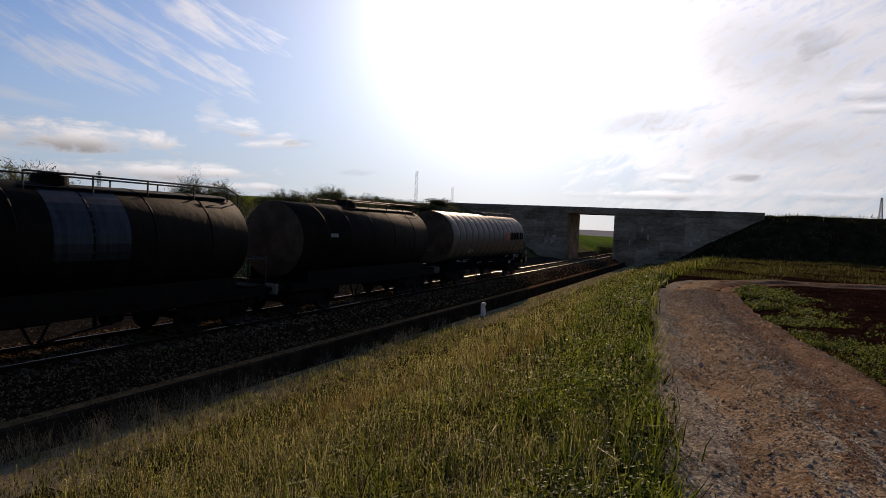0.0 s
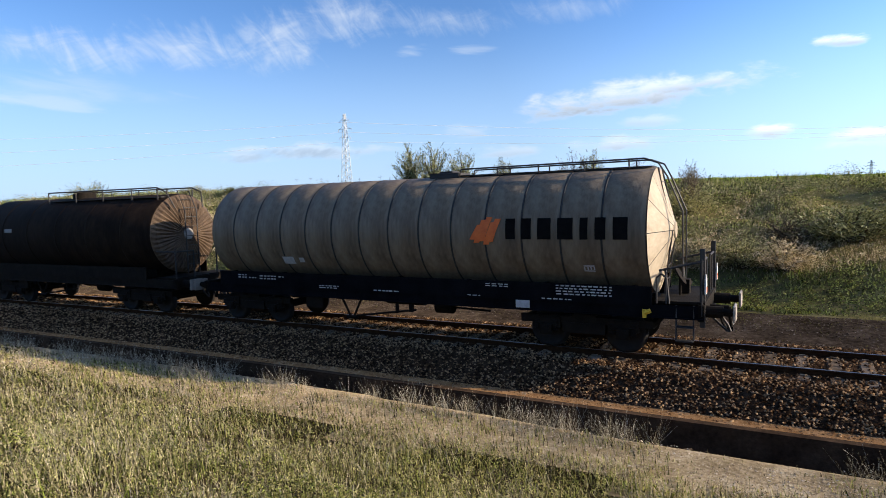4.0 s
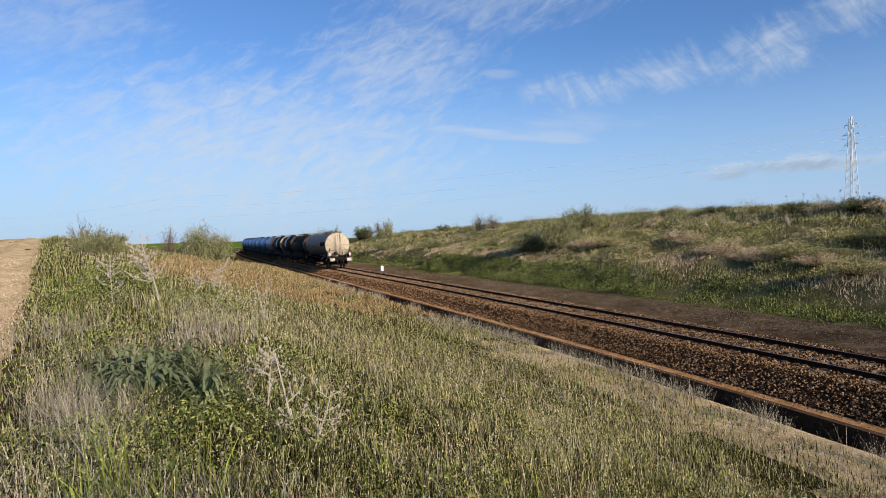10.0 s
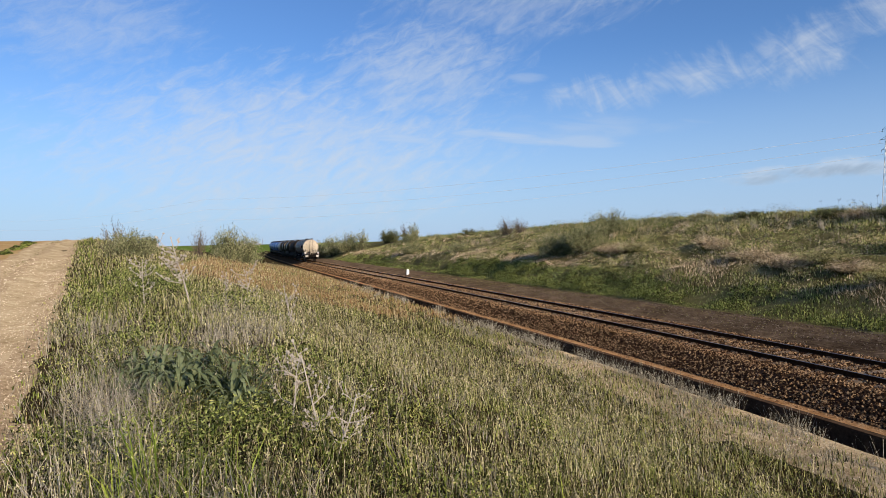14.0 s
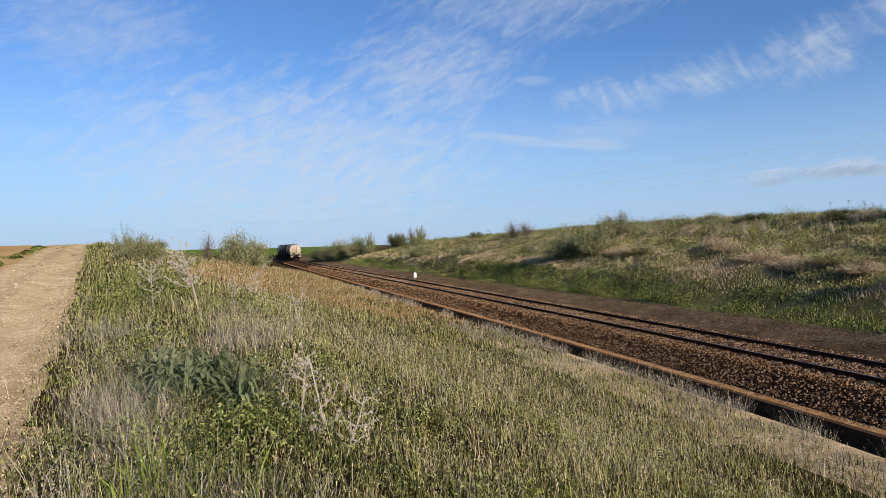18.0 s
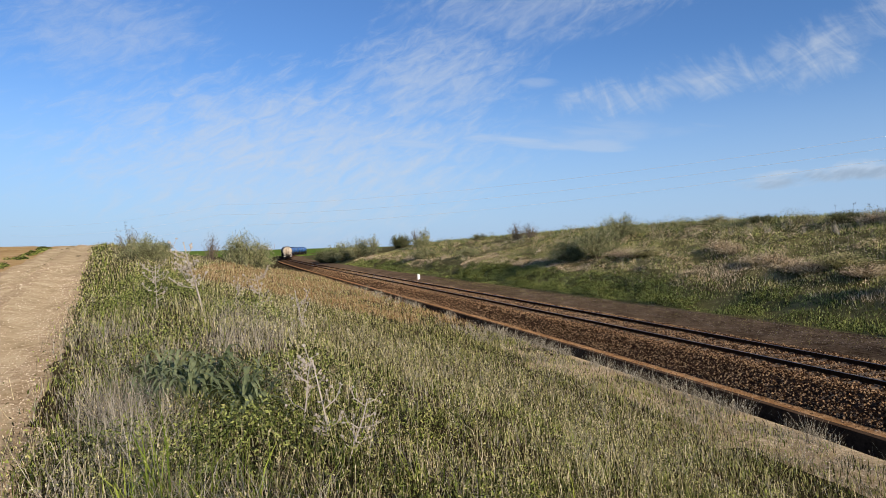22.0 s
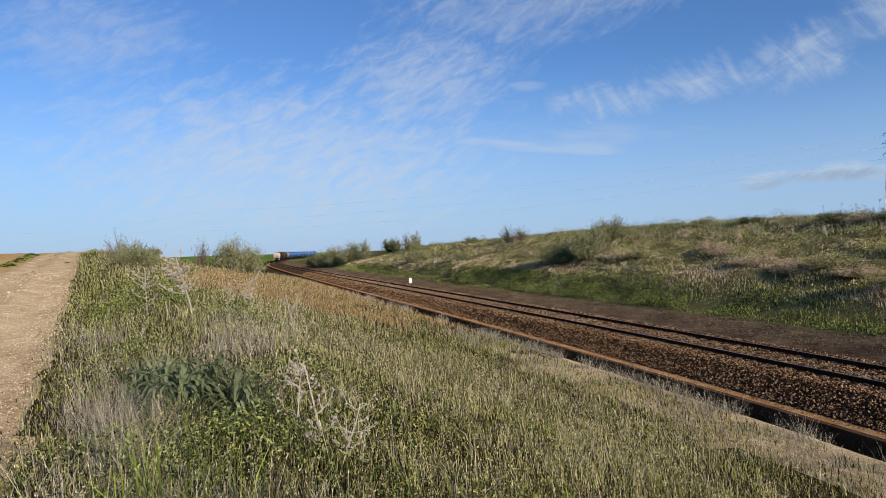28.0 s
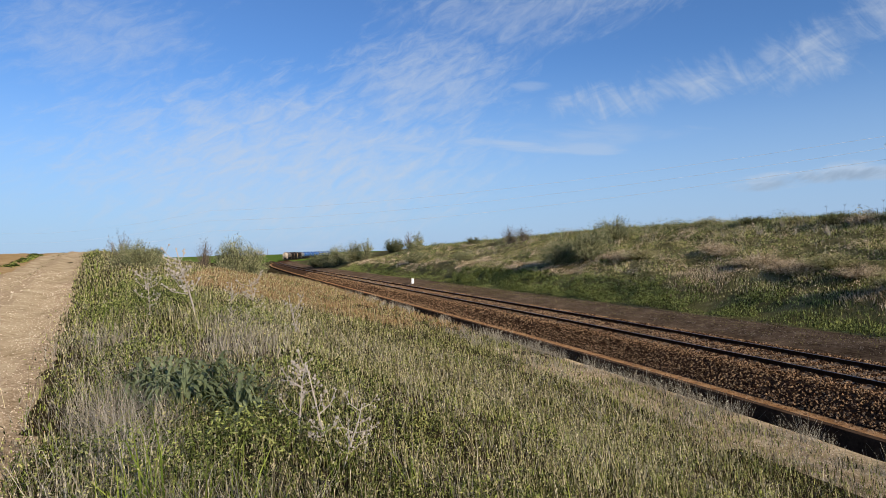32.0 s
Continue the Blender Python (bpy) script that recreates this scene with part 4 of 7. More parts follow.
def plain_wagon(body, end, label, bands=(), smooth_end=False):
    wagon = new("tank_wagon")
    half, a, b, r, cz = 6.5, -5.35, 4.85, 1.42, 2.7
    underframe(wagon, half, a + 0.4, b - 0.4, GRIME, (-4.2, 3.9))
    bm = bmesh.new()
    lathe(bm, [(a, r - 0.03), (a + 0.05, r), (b - 0.05, r), (b, r - 0.03)], 56, cz)
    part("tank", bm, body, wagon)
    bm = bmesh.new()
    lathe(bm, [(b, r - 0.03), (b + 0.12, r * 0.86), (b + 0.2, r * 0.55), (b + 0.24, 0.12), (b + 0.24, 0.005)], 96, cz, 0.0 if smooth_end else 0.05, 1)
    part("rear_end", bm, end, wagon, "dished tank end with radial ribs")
    bm = bmesh.new()
    lathe(bm, [(a, r - 0.03), (a - 0.12, r * 0.86), (a - 0.2, r * 0.55), (a - 0.24, 0.12), (a - 0.24, 0.005)], 48, cz)
    bmesh.ops.recalc_face_normals(bm, faces=bm.faces)
    part("front_end", bm, end, wagon)
    bm = bmesh.new()
    bmesh.ops.create_cone(bm, cap_ends=True, segments=16, radius1=0.2, radius2=0.2, depth=0.05, matrix=pose(b + 0.25, 0, cz, 0, 90, 0))
    part("end_hub", bm, GREY, wagon)
    for x in (a + 1.5, -2.2, -0.4, 1.4, b - 1.5):
        bm = bmesh.new()
        lathe(bm, [(x - 0.04, r - 0.01), (x - 0.035, r + 0.01), (x + 0.035, r + 0.01), (x + 0.04, r - 0.01)], 56, cz)
        part("strap", bm, body, wagon)
    for x0, x1, z0, z1, mat in bands:
        bm = bmesh.new()
        arc_patch(bm, x0, x1, z0, z1, r + 0.004, cz, -1, 10)
        part("wiped_patch", bm, mat, wagon, "paler worn patch on the tank side")
    bm = bmesh.new()
    bmesh.ops.create_cone(bm, cap_ends=True, segments=24, radius1=0.42, radius2=0.40, depth=0.22, matrix=pose(-0.6, 0, r + cz + 0.06))
    bmesh.ops.create_cone(bm, cap_ends=True, segments=24, radius1=0.3, radius2=0.22, depth=0.12, matrix=pose(-0.6, 0, r + cz + 0.2))
    box(bm, -0.72, -0.48, -0.5, 0.5, r + cz + 0.2, r + cz + 0.24)
    part("dome", bm, GRIME, wagon, "low filling dome with clamped lid")
    bm = bmesh.new()
    for y in (-0.62, -0.45, 0.45, 0.62):
        box(bm, -1.7, b - 0.2, y - 0.07, y + 0.07, r + cz - 0.12, r + cz - 0.09)
    part("walkway", bm, TUBE, wagon)
    top = r + cz
    for s in (-1, 1):
        railing(wagon, [(-1.7, s * 0.75, top - 0.2), (-1.7, s * 0.75, top + 0.22), (b - 0.3, s * 0.75, top + 0.22), (b + 0.15, s * 0.75, top + 0.05), (b + 0.35, s * 0.6, top - 0.5)],
                [((x, s * 0.75, top - 0.2), (x, s * 0.75, top + 0.22)) for x in (0.0, 1.6, 3.2, b - 0.3)], "top_railing", 0.024)
    ladder(wagon, b + 0.4, top, -0.25, 0.25, [(b + 0.1, top + 0.1), (b + 0.42, top - 0.6), (b + 0.42, 1.3)])
    for x in (a + 1.0, b - 1.0):
        bm = bmesh.new()
        box(bm, x - 0.35, x + 0.35, -0.7, 0.7, 1.2, 1.7)
        part("saddle", bm, GRIME, wagon)
    xe = half - 0.64
    bm = bmesh.new()
    box(bm, b + 0.2, xe, -1.25, 1.25, 1.22, 1.27)
    part("platform_floor", bm, GRIME, wagon)
    for s in (-1, 1):
        railing(wagon, [(b + 0.1, s * 1.25, 2.15), (xe, s * 1.25, 2.15), (xe, s * 0.5, 2.15)],
                [((xe, s * 1.25, 1.2), (xe, s * 1.25, 2.2)), ((xe, s * 0.5, 1.2), (xe, s * 0.5, 2.15))], "end_railing", 0.026)
    bm = bmesh.new()
    arc_patch(bm, -3.7, -3.2, 2.84, 2.98, r + 0.008, cz)
    part("data_plate", bm, GREY, wagon, "small grey data plate on the tank side")
    tagged(wagon, label, "tank wagon", "tank wagons of the train")
    return wagon


def build_train():
    shiny = material("silver_worn_metal", [(0.005, 0.006, 0.008), (0.032, 0.038, 0.048)], 2, 0.4, metal=0.3, space="object", stretch=(3, 1, 0.3))
    tan = material("tan_worn_paint", [(0.182, 0.129, 0.076), (0.274, 0.205, 0.129)], 2, 0.6, space="object")
    out = [cream_wagon()]
    out.append(plain_wagon(BROWN, RUST_END, "shade-darkened brown tank wagon with railed top walkway", ()))
    out.append(plain_wagon(SHADED_TANK, RUST_END, "shade-darkened black tank wagon with a silver worn band", ((-1.4, 0.6, 2.3, 4.0, shiny),)))
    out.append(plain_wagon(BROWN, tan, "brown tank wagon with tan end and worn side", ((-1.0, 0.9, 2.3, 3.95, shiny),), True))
    out.append(plain_wagon(GREY, RUST_END, "dull grey tank wagon with railed top walkway"))
    first_blue = plain_wagon(BLUE, BLUE, "faded blue tank wagon with railed top walkway", (), True)
    out.append(first_blue)
    for _ in range(7):
        out.append(copy_thing(first_blue, pose(0, 0, 0)))
    return out


TRAIN = build_train()
PACE = [(0, 38.5), (4, -8.72), (8, -56.9), (32, -343.0)]  # seconds, middle of the last wagon along the line
BEHIND = [0.0] + [-14.75 - 13.0 * i for i in range(12)]


def motions():
    """The train rolls away to the left at a steady pace."""
    for ob, back in zip(TRAIN, BEHIND):
        rows = []
        for i in range(65):
            x = lerp_table(PACE, i * 0.5) + back
            a, b = track_y(x - 5), track_y(x + 5)
            rows.append((i * 0.5, pose(x, (a + b) / 2, 0, 0, 0, math.degrees(math.atan2(b - a, 10)))))
        walk(ob, rows)
    # the wheels of the wagons that pass close by roll on the rail
    for ob in TRAIN[:5]:
        for wheel in [c for c in ob.children_recursive if c.name.startswith("wheelset")]:
            rest = wheel.matrix_basis.copy()
            walk(wheel, [(i * 0.05, rest @ pose(0, 0, 0, math.degrees((lerp_table(PACE, i * 0.05) - PACE[0][1]) / 0.455))) for i in range(641)])

# ---- bridge ----
def build_bridge():
    """A long concrete wall with one opening for the line and a thin road deck on top."""
    bridge = new("road_bridge")
    stained = material("stained_bridge_concrete", [(0.12, 0.088, 0.06), (0.27, 0.213, 0.152), (0.46, 0.385, 0.29)], 0.4, 0.95, bump=0.35, bump_scale=10, stretch=(1, 0.5, 1.4), random=0.1, matte=0.0)
    clean = material("pale_lime_streak", [(0.32, 0.3, 0.265), (0.58, 0.55, 0.5)], 2.0, 0.9, stretch=(1, 1, 0.3))
    for y0, y1 in ((-5.0, 12.5), (18.7, 37.5)):
        bm = bmesh.new()
        box(bm, 85.02, 92.98, y0 + 0.02, y1 - 0.02, -1.0, 5.68)
        wall = part("abutment", bm, stained, bridge, "stained grey concrete abutment wall")
        # shuttering panels cast into the face
        n = round((y1 - y0) / 2.9)
        w = (y1 - y0) / n
        bm = bmesh.new()
        box(bm, 84.97, 85.04, 0.03, w - 0.03, 0.0, 1.07)
        bmesh.ops.bevel(bm, geom=list(bm.edges), offset=0.008, segments=1, affect="EDGES")
        me = bpy.data.meshes.new("panel")
        bm.to_mesh(me)
        bm.free()
        me.materials.append(stained)
        for i in range(n):
            for k in range(6):
                share("panel", me, wall, pose(random.uniform(-0.02, 0.012), y0 + i * w, -0.98 + k * 1.12))
    for i in range(26):
        at, high = (random.uniform(19.2, 37), random.uniform(-4.5, 11.5))[i % 2], random.uniform(0.9, 4.8)
        bm = bmesh.new()
        for k in range(random.randint(1, 4)):
            w, h = random.uniform(0.05, 0.28), random.uniform(0.1, 0.7)
            o = random.uniform(-0.3, 0.3)
            box(bm, 84.925, 84.96, at + o, at + o + w, high - h * 0.5, high + h * 0.5)
        part("lime_streak", bm, clean, bridge, "pale lime streak on the concrete")
    bm = bmesh.new()
    box(bm, 84.93, 93.07, -5.2, 37.7, 5.72, 6.22)
    part("deck", bm, stained, bridge)
    for x in (84.9, 92.8):
        bm = bmesh.new()
        box(bm, x, x + 0.3, -5.2, 37.7, 6.22, 6.58)
        part("parapet", bm, stained, bridge)
    for y in (12.2, 18.68):
        bm = bmesh.new()
        box(bm, 84.9, 93.0, y, y + 0.32, -0.9, 5.7)
        part("pier_edge", bm, stained, bridge)
    tagged(bridge, "long grey concrete road bridge with one narrow opening", "bridge")


build_bridge()


# ---- sleepers and ballast ----
def build_sleepers():
    bed = new("sleeper_row")
    tagged(bed, "worn concrete sleepers under the rails", "sleepers", kind="structure")
    bm = bmesh.new()
    box(bm, -0.13, 0.13, -1.3, 1.3, -0.30, -0.135)
    bmesh.ops.bevel(bm, geom=[e for e in bm.edges], offset=0.02, segments=1, affect="EDGES")
    for s in (-1, 1):
        for o in (-0.12, 0.12):
            box(bm, -0.06, 0.06, s * 0.87 + o - 0.035, s * 0.87 + o + 0.035, -0.14, -0.10)
    me = bpy.data.meshes.new("sleeper")
    bm.to_mesh(me)
    bm.free()
    me.materials.append(SLEEPER)
    x = -96.0
    while x < 82:
        a = math.degrees(math.atan(track_y(x + 0.5) - track_y(x - 0.5)))
        share("sleeper", me, bed, pose(x + random.uniform(-0.02, 0.02), track_y(x), random.uniform(-0.008, 0.006), 0, 0, a + random.uniform(-0.5, 0.5)))
        x += 0.60


rng = np.random.default_rng(7)
XT = np.arange(-700.0, 450.0, 2.0)
YT = np.array([track_y(float(x)) for x in XT])


def shift_of(x):
    return np.interp(x, XT, YT) - 15.45


def smooth_np(a, b, x):
    t = np.clip((x - a) / (b - a), 0, 1)
    return t * t * (3 - 2 * t)


GX, GY = np.arange(-150.0, 101.0, 1.0), np.arange(-40.0, 75.0, 0.5)
GZ = np.array([[on_ground(float(x), float(y)) for y in GY] for x in GX])


def heights(x, y):
    """The ground's height under many places at once."""
    u, w = np.clip((x - GX[0]) / 1.0, 0, len(GX) - 1.001), np.clip((y - GY[0]) / 0.5, 0, len(GY) - 1.001)
    i, j = u.astype(int), w.astype(int)
    a, b = u - i, w - j
    return (GZ[i, j] * (1 - a) + GZ[i + 1, j] * a) * (1 - b) + (GZ[i, j + 1] * (1 - a) + GZ[i + 1, j + 1] * a) * b


def patchy(x, y, scale, seed):
    """Smooth value noise in 0..1 over many places."""
    u, w = x * scale + 1000.0, y * scale + 1000.0
    i, j = np.floor(u).astype(int), np.floor(w).astype(int)
    a, b = u - i, w - j
    a, b = a * a * (3 - 2 * a), b * b * (3 - 2 * b)

    def cell(p, q):
        k = np.sin(p * 127.1 + q * 311.7 + seed * 74.7) * 43758.5453
        return k - np.floor(k)

    return (cell(i, j) * (1 - a) + cell(i + 1, j) * a) * (1 - b) + (cell(i, j + 1) * (1 - a) + cell(i + 1, j + 1) * a) * b


def raw_mesh(name, verts, tris, mat, smooth_shade=False):
    """A mesh of triangles from arrays."""
    me = bpy.data.meshes.new(name)
    me.vertices.add(len(verts))
    me.vertices.foreach_set("co", verts.astype(np.float32).ravel())
    me.loops.add(tris.size)
    me.loops.foreach_set("vertex_index", tris.astype(np.int32).ravel())
    me.polygons.add(len(tris))
    me.polygons.foreach_set("loop_start", np.arange(0, tris.size, 3, dtype=np.int32))
    if smooth_shade:
        me.polygons.foreach_set("use_smooth", np.ones(len(tris), dtype=bool))
    me.materials.append(mat)
    me.update(calc_edges=True)
    return me


def stones(name, pts, size, mat, squash=0.7):
    """Angular stones half sunk in the ground, four sloping sides each."""
    n = len(pts)
    base = np.array([(1, 0, 0), (-1, 0, 0), (0, 1, 0), (0, -1, 0), (0, 0, 1)], float)
    v = base[None] * rng.uniform(0.6, 1.25, (n, 5, 1)) + rng.normal(0, 0.22, (n, 5, 3))
    a = rng.uniform(0, 2 * np.pi, n)
    b = rng.uniform(-0.5, 0.5, n)
    c, s = np.cos(a)[:, None], np.sin(a)[:, None]
    x, y = v[..., 0] * c - v[..., 1] * s, v[..., 0] * s + v[..., 1] * c
    c, s = np.cos(b)[:, None], np.sin(b)[:, None]
    x, z = x * c - v[..., 2] * s, x * s + v[..., 2] * c
    z = z * squash
    z[:, :4] -= 0.45
    v = np.stack([x, y, z], -1) * size[:, None, None] + pts[:, None]
    f = np.array([(0, 2, 4), (2, 1, 4), (1, 3, 4), (3, 0, 4)])
    tris = (f[None] + 5 * np.arange(n)[:, None, None]).reshape(-1, 3)
    return new(name, raw_mesh(name, v.reshape(-1, 3), tris, mat))


def ballast_z(v):
    return np.interp(v, [12.1, 12.75, 13.6, 17.35, 18.5, 19.2], [-0.62, -0.60, -0.14, -0.15, -0.56, -0.57])


def build_ballast():
    mat = material("ballast_stone", [(0.016, 0.009, 0.005), (0.062, 0.034, 0.018), (0.155, 0.088, 0.043), (0.34, 0.218, 0.115)], 3, 0.9, spec=0.15, random=-0.75, fine=0.6)
    parts_xyz, sizes = [], []
    for x0, x1, v0, v1, dens, lo, hi in ((-26, 16, 12.75, 14.1, 420, 0.019, 0.038), (-26, 16, 14.1, 16.8, 190, 0.021, 0.04), (-26, 16, 16.8, 18.6, 130, 0.02, 0.042),
                                         (-60, -26, 12.7, 14.1, 150, 0.03, 0.055), (-60, -26, 14.1, 18.3, 95, 0.03, 0.05), (16, 50, 12.85, 14.1, 110, 0.03, 0.055), (16, 50, 14.1, 18.3, 45, 0.03, 0.055),
                                         (-120, -60, 12.85, 14.1, 50, 0.045, 0.075), (-120, -60, 14.1, 17.8, 18, 0.045, 0.075), (50, 85, 12.5, 17.8, 12, 0.05, 0.08)):
        n = int((x1 - x0) * (v1 - v0) * dens)
        x, v = rng.uniform(x0, x1, n), rng.uniform(v0, v1, n)
        keep = (np.abs(np.abs(v - 15.45) - 0.87) > 0.11)
        on_sleeper = (np.abs(((x + 96.0) % 0.6 + 0.3) % 0.6 - 0.3) < 0.12) & (np.abs(v - 15.45) < 1.28)
        keep &= ~(on_sleeper & (rng.uniform(0, 1, n) < 0.42))
        x, v = x[keep], v[keep]
        parts_xyz.append(np.stack([x, v + shift_of(x), ballast_z(v) + rng.uniform(0, 0.03, len(x)) + 0.03 * (np.abs(v - 15.45) < 1.25) * patchy(x, v, 1.7, 90)], -1))
        sizes.append(rng.uniform(lo, hi, len(x)))
    ob = stones("ballast", np.concatenate(parts_xyz), np.concatenate(sizes), mat)
    tagged(ob, "rust-brown crushed stone ballast beside the rails", "ballast", kind="stuff")
    grit = material("pale_grit", [(0.22, 0.154, 0.0937), (0.374, 0.287, 0.187), (0.551, 0.463, 0.342)], 3, 0.9, random=-0.75, fine=0.6)
    # stones lying on the road, thickest close by
    grid = np.array(ROAD_GRID).reshape(-1, ROAD_WIDE, 3)
    brown = material("brown_road_stone", [(0.167, 0.0894, 0.0399), (0.301, 0.178, 0.0885), (0.418, 0.283, 0.154), (0.569, 0.432, 0.268)], 3, 0.9, random=-0.8, fine=0.6, spec=0.2)
    for side, count, mat in ((-1, 9000, grit), (1, 45000, brown), (1, 45000, grit)):
        n = count
        x = side * (40 * rng.uniform(0, 1, n) ** 1.9)
        u = np.interp(x, grid[:len(grid) - 18, 15, 0], np.arange(len(grid) - 18))
        across_it = np.clip(15 + rng.normal(0, 8.0, n), 0.6, 29.4)
        i, j = u.astype(int), across_it.astype(int)
        a, b = (u - i)[:, None], (across_it - j)[:, None]
        pts = (grid[i, j] * (1 - a) + grid[i + 1, j] * a) * (1 - b) + (grid[i, j + 1] * (1 - a) + grid[i + 1, j + 1] * a) * b
        size = rng.uniform(0.004, 0.015, n) * (1 + np.abs(x) / 20) * np.where(rng.uniform(0, 1, n) > 0.97, rng.uniform(1.2, 2.4, n), 0.85)
        pts[:, 2] += size * 0.15
        keep = (u < len(grid) - 20) & (patchy(pts[:, 0], pts[:, 1], 2.2, 81) + 0.5 * rng.uniform(0, 1, n) > 0.45)
        ob = stones("road_grit", pts[keep], size[keep], mat, 0.62)
        tagged(ob, "loose stones on the farm road", "stones", kind="stuff")
    for side, count, mat, at in ((1, 700, grit, 0), (-1, 10000, grit, 1)):
        n = count
        x = side * 30 * rng.uniform(0, 1, n) ** 1.7
        u = np.interp(x, grid[:len(grid) - 18, 15, 0], np.arange(len(grid) - 18))
        spot = rng.uniform(1, 29, n) if at == 0 else 29.4 - np.abs(rng.normal(0, 5.0, n))
        spot = np.clip(spot, 0.6, 29.4)
        i, j = u.astype(int), spot.astype(int)
        a, b = (u - i)[:, None], (spot - j)[:, None]
        pts = (grid[i, j] * (1 - a) + grid[i + 1, j] * a) * (1 - b) + (grid[i, j + 1] * (1 - a) + grid[i + 1, j + 1] * a) * b
        size = (rng.uniform(0.012, 0.034, n) if at == 0 else rng.uniform(0.003, 0.011, n)) * (1 + np.abs(x) / 40)
        pts[:, 2] += size * 0.4
        ob = stones("road_stones", pts, size, mat, 0.16 if at == 0 else 0.5)
        tagged(ob, "pale flat stones in the farm road" if at == 0 else "coarse gravel along the road's edge", "stones", kind="stuff")
    # strip beside the ditch
    n = 30000
    x = rng.uniform(-30, 22, n)
    v = rng.uniform(8.8, 10.95, n) + 0.22 * smooth_np(10.0, 0.0, x) + 0.28 * smooth_np(2.0, -12.0, x)
    y = v + shift_of(x)
    ob = stones("strip_grit", np.stack([x, y, heights(x, y) + 0.005], -1), 0.006 + 0.02 * rng.uniform(0, 1, n) ** 2, grit, 0.6)
    tagged(ob, "pale gravel strewn beside the ditch", "stones", kind="stuff")
    # rusty chippings along the foot of the ballast
    n = 17000
    x, v = rng.uniform(-60, 24, n), 12.15 + 0.85 * rng.uniform(0, 1, n)
    rust = material("rusty_chipping", [(0.08, 0.04, 0.018), (0.22, 0.12, 0.055), (0.36, 0.23, 0.12)], 3, 0.95, random=-0.8, fine=0.6)
    ob = stones("chippings", np.stack([x, v + shift_of(x), ballast_z(v) - 0.01], -1), 0.012 + 0.03 * rng.uniform(0, 1, n) ** 2, rust, 0.6)
    tagged(ob, "rust-coloured chippings along the ditch wall", "stones", kind="stuff")
    # clods of the ploughed field
    n = 34000
    x, y = 3 + 45 * rng.uniform(0, 1, n) ** 1.3, -3.0 - 24 * rng.uniform(0, 1, n) ** 1.3
    edge = np.interp(x, [p[0] for p in ROAD_EDGE], [p[1] for p in ROAD_EDGE])
    keep = (y < edge - 3.3) & ((x < 34) | (y > -2))
    red = material("red_clod", [(0.03, 0.0105, 0.006), (0.062, 0.022, 0.0125), (0.12, 0.05, 0.03)], 3, 0.95, random=-0.7, fine=0.5)
    ob = stones("clods", np.stack([x, y, heights(x, y)], -1)[keep], (0.012 + 0.06 * rng.uniform(0, 1, n) ** 2)[keep], red, 0.65)
    tagged(ob, "crumbled red clods of ploughed earth", "soil", kind="stuff")
    # cinders on the dark strip behind the track
    n = 30000
    x, v = rng.uniform(-50, 40, n), rng.uniform(18.3, 23.8, n)
    y = v + shift_of(x)
    ash = material("cinder_stone", [(0.0152, 0.0114, 0.00912), (0.0418, 0.0334, 0.0266), (0.0912, 0.0745, 0.0593), (0.182, 0.152, 0.125)], 3, 0.95, random=-0.8, fine=0.6, spec=0.1)
    ob = stones("cinders", np.stack([x, y, heights(x, y)], -1), rng.uniform(0.012, 0.04, n), ash, 0.6)
    tagged(ob, "brown and black cinders behind the track", "cinders", kind="stuff")


build_ballast()


# ---- plants ----
GRASS = material("green_grass_blades", [(0.007, 0.010, 0.003), (0.075, 0.098, 0.02), (0.30, 0.335, 0.085)], 0.5, 0.6, random=-0.7, see=0.34)
OLIVE = material("olive_grass_blades", [(0.012, 0.013, 0.005), (0.11, 0.118, 0.034), (0.37, 0.355, 0.135)], 0.45, 0.65, random=-0.7, see=0.3)
STRAW = material("straw_grass_blades", [(0.04, 0.03, 0.018), (0.29, 0.24, 0.148), (0.68, 0.60, 0.41)], 0.5, 0.8, random=-0.7, see=0.42)
DEAD = material("grey_dead_stalks", [(0.13, 0.112, 0.085), (0.25, 0.222, 0.17), (0.40, 0.365, 0.29)], 2, 0.85, random=-0.6, see=0.1)
SEED = material("pale_grass_seeds", [(0.05, 0.05, 0.018), (0.26, 0.255, 0.10), (0.58, 0.54, 0.27)], 0.6, 0.7, random=-0.7, see=0.45)
BANK_GREEN = material("bank_grass_blades", [(0.02, 0.027, 0.008), (0.135, 0.16, 0.038), (0.39, 0.41, 0.15)], 0.4, 0.7, random=-0.7, see=0.2)
BANK_OLIVE = material("bank_dry_blades", [(0.036, 0.033, 0.014), (0.205, 0.183, 0.078), (0.54, 0.47, 0.26)], 0.35, 0.7, random=-0.7, see=0.2)
RUSSET = material("russet_dry_grass", [(0.198, 0.114, 0.0494), (0.304, 0.198, 0.0988), (0.403, 0.293, 0.163)], 0.6, 0.8, random=-0.7, see=0.25)
YOUNG = material("bright_young_grass", [(0.008, 0.013, 0.003), (0.085, 0.122, 0.018), (0.26, 0.31, 0.055)], 0.8, 0.5, random=-0.7, see=0.36)
LUSH = material("lush_green_leaves", [(0.014, 0.02, 0.006), (0.1, 0.125, 0.03), (0.29, 0.315, 0.1)], 0.8, 0.6, random=-0.7, see=0.24)
LEAF = material("grey_green_leaves", [(0.08, 0.1, 0.046), (0.185, 0.212, 0.112), (0.33, 0.35, 0.215)], 2, 0.55, random=-0.7, see=0.25)
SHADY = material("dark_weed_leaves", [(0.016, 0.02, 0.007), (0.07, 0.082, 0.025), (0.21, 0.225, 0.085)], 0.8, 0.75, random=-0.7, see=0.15)
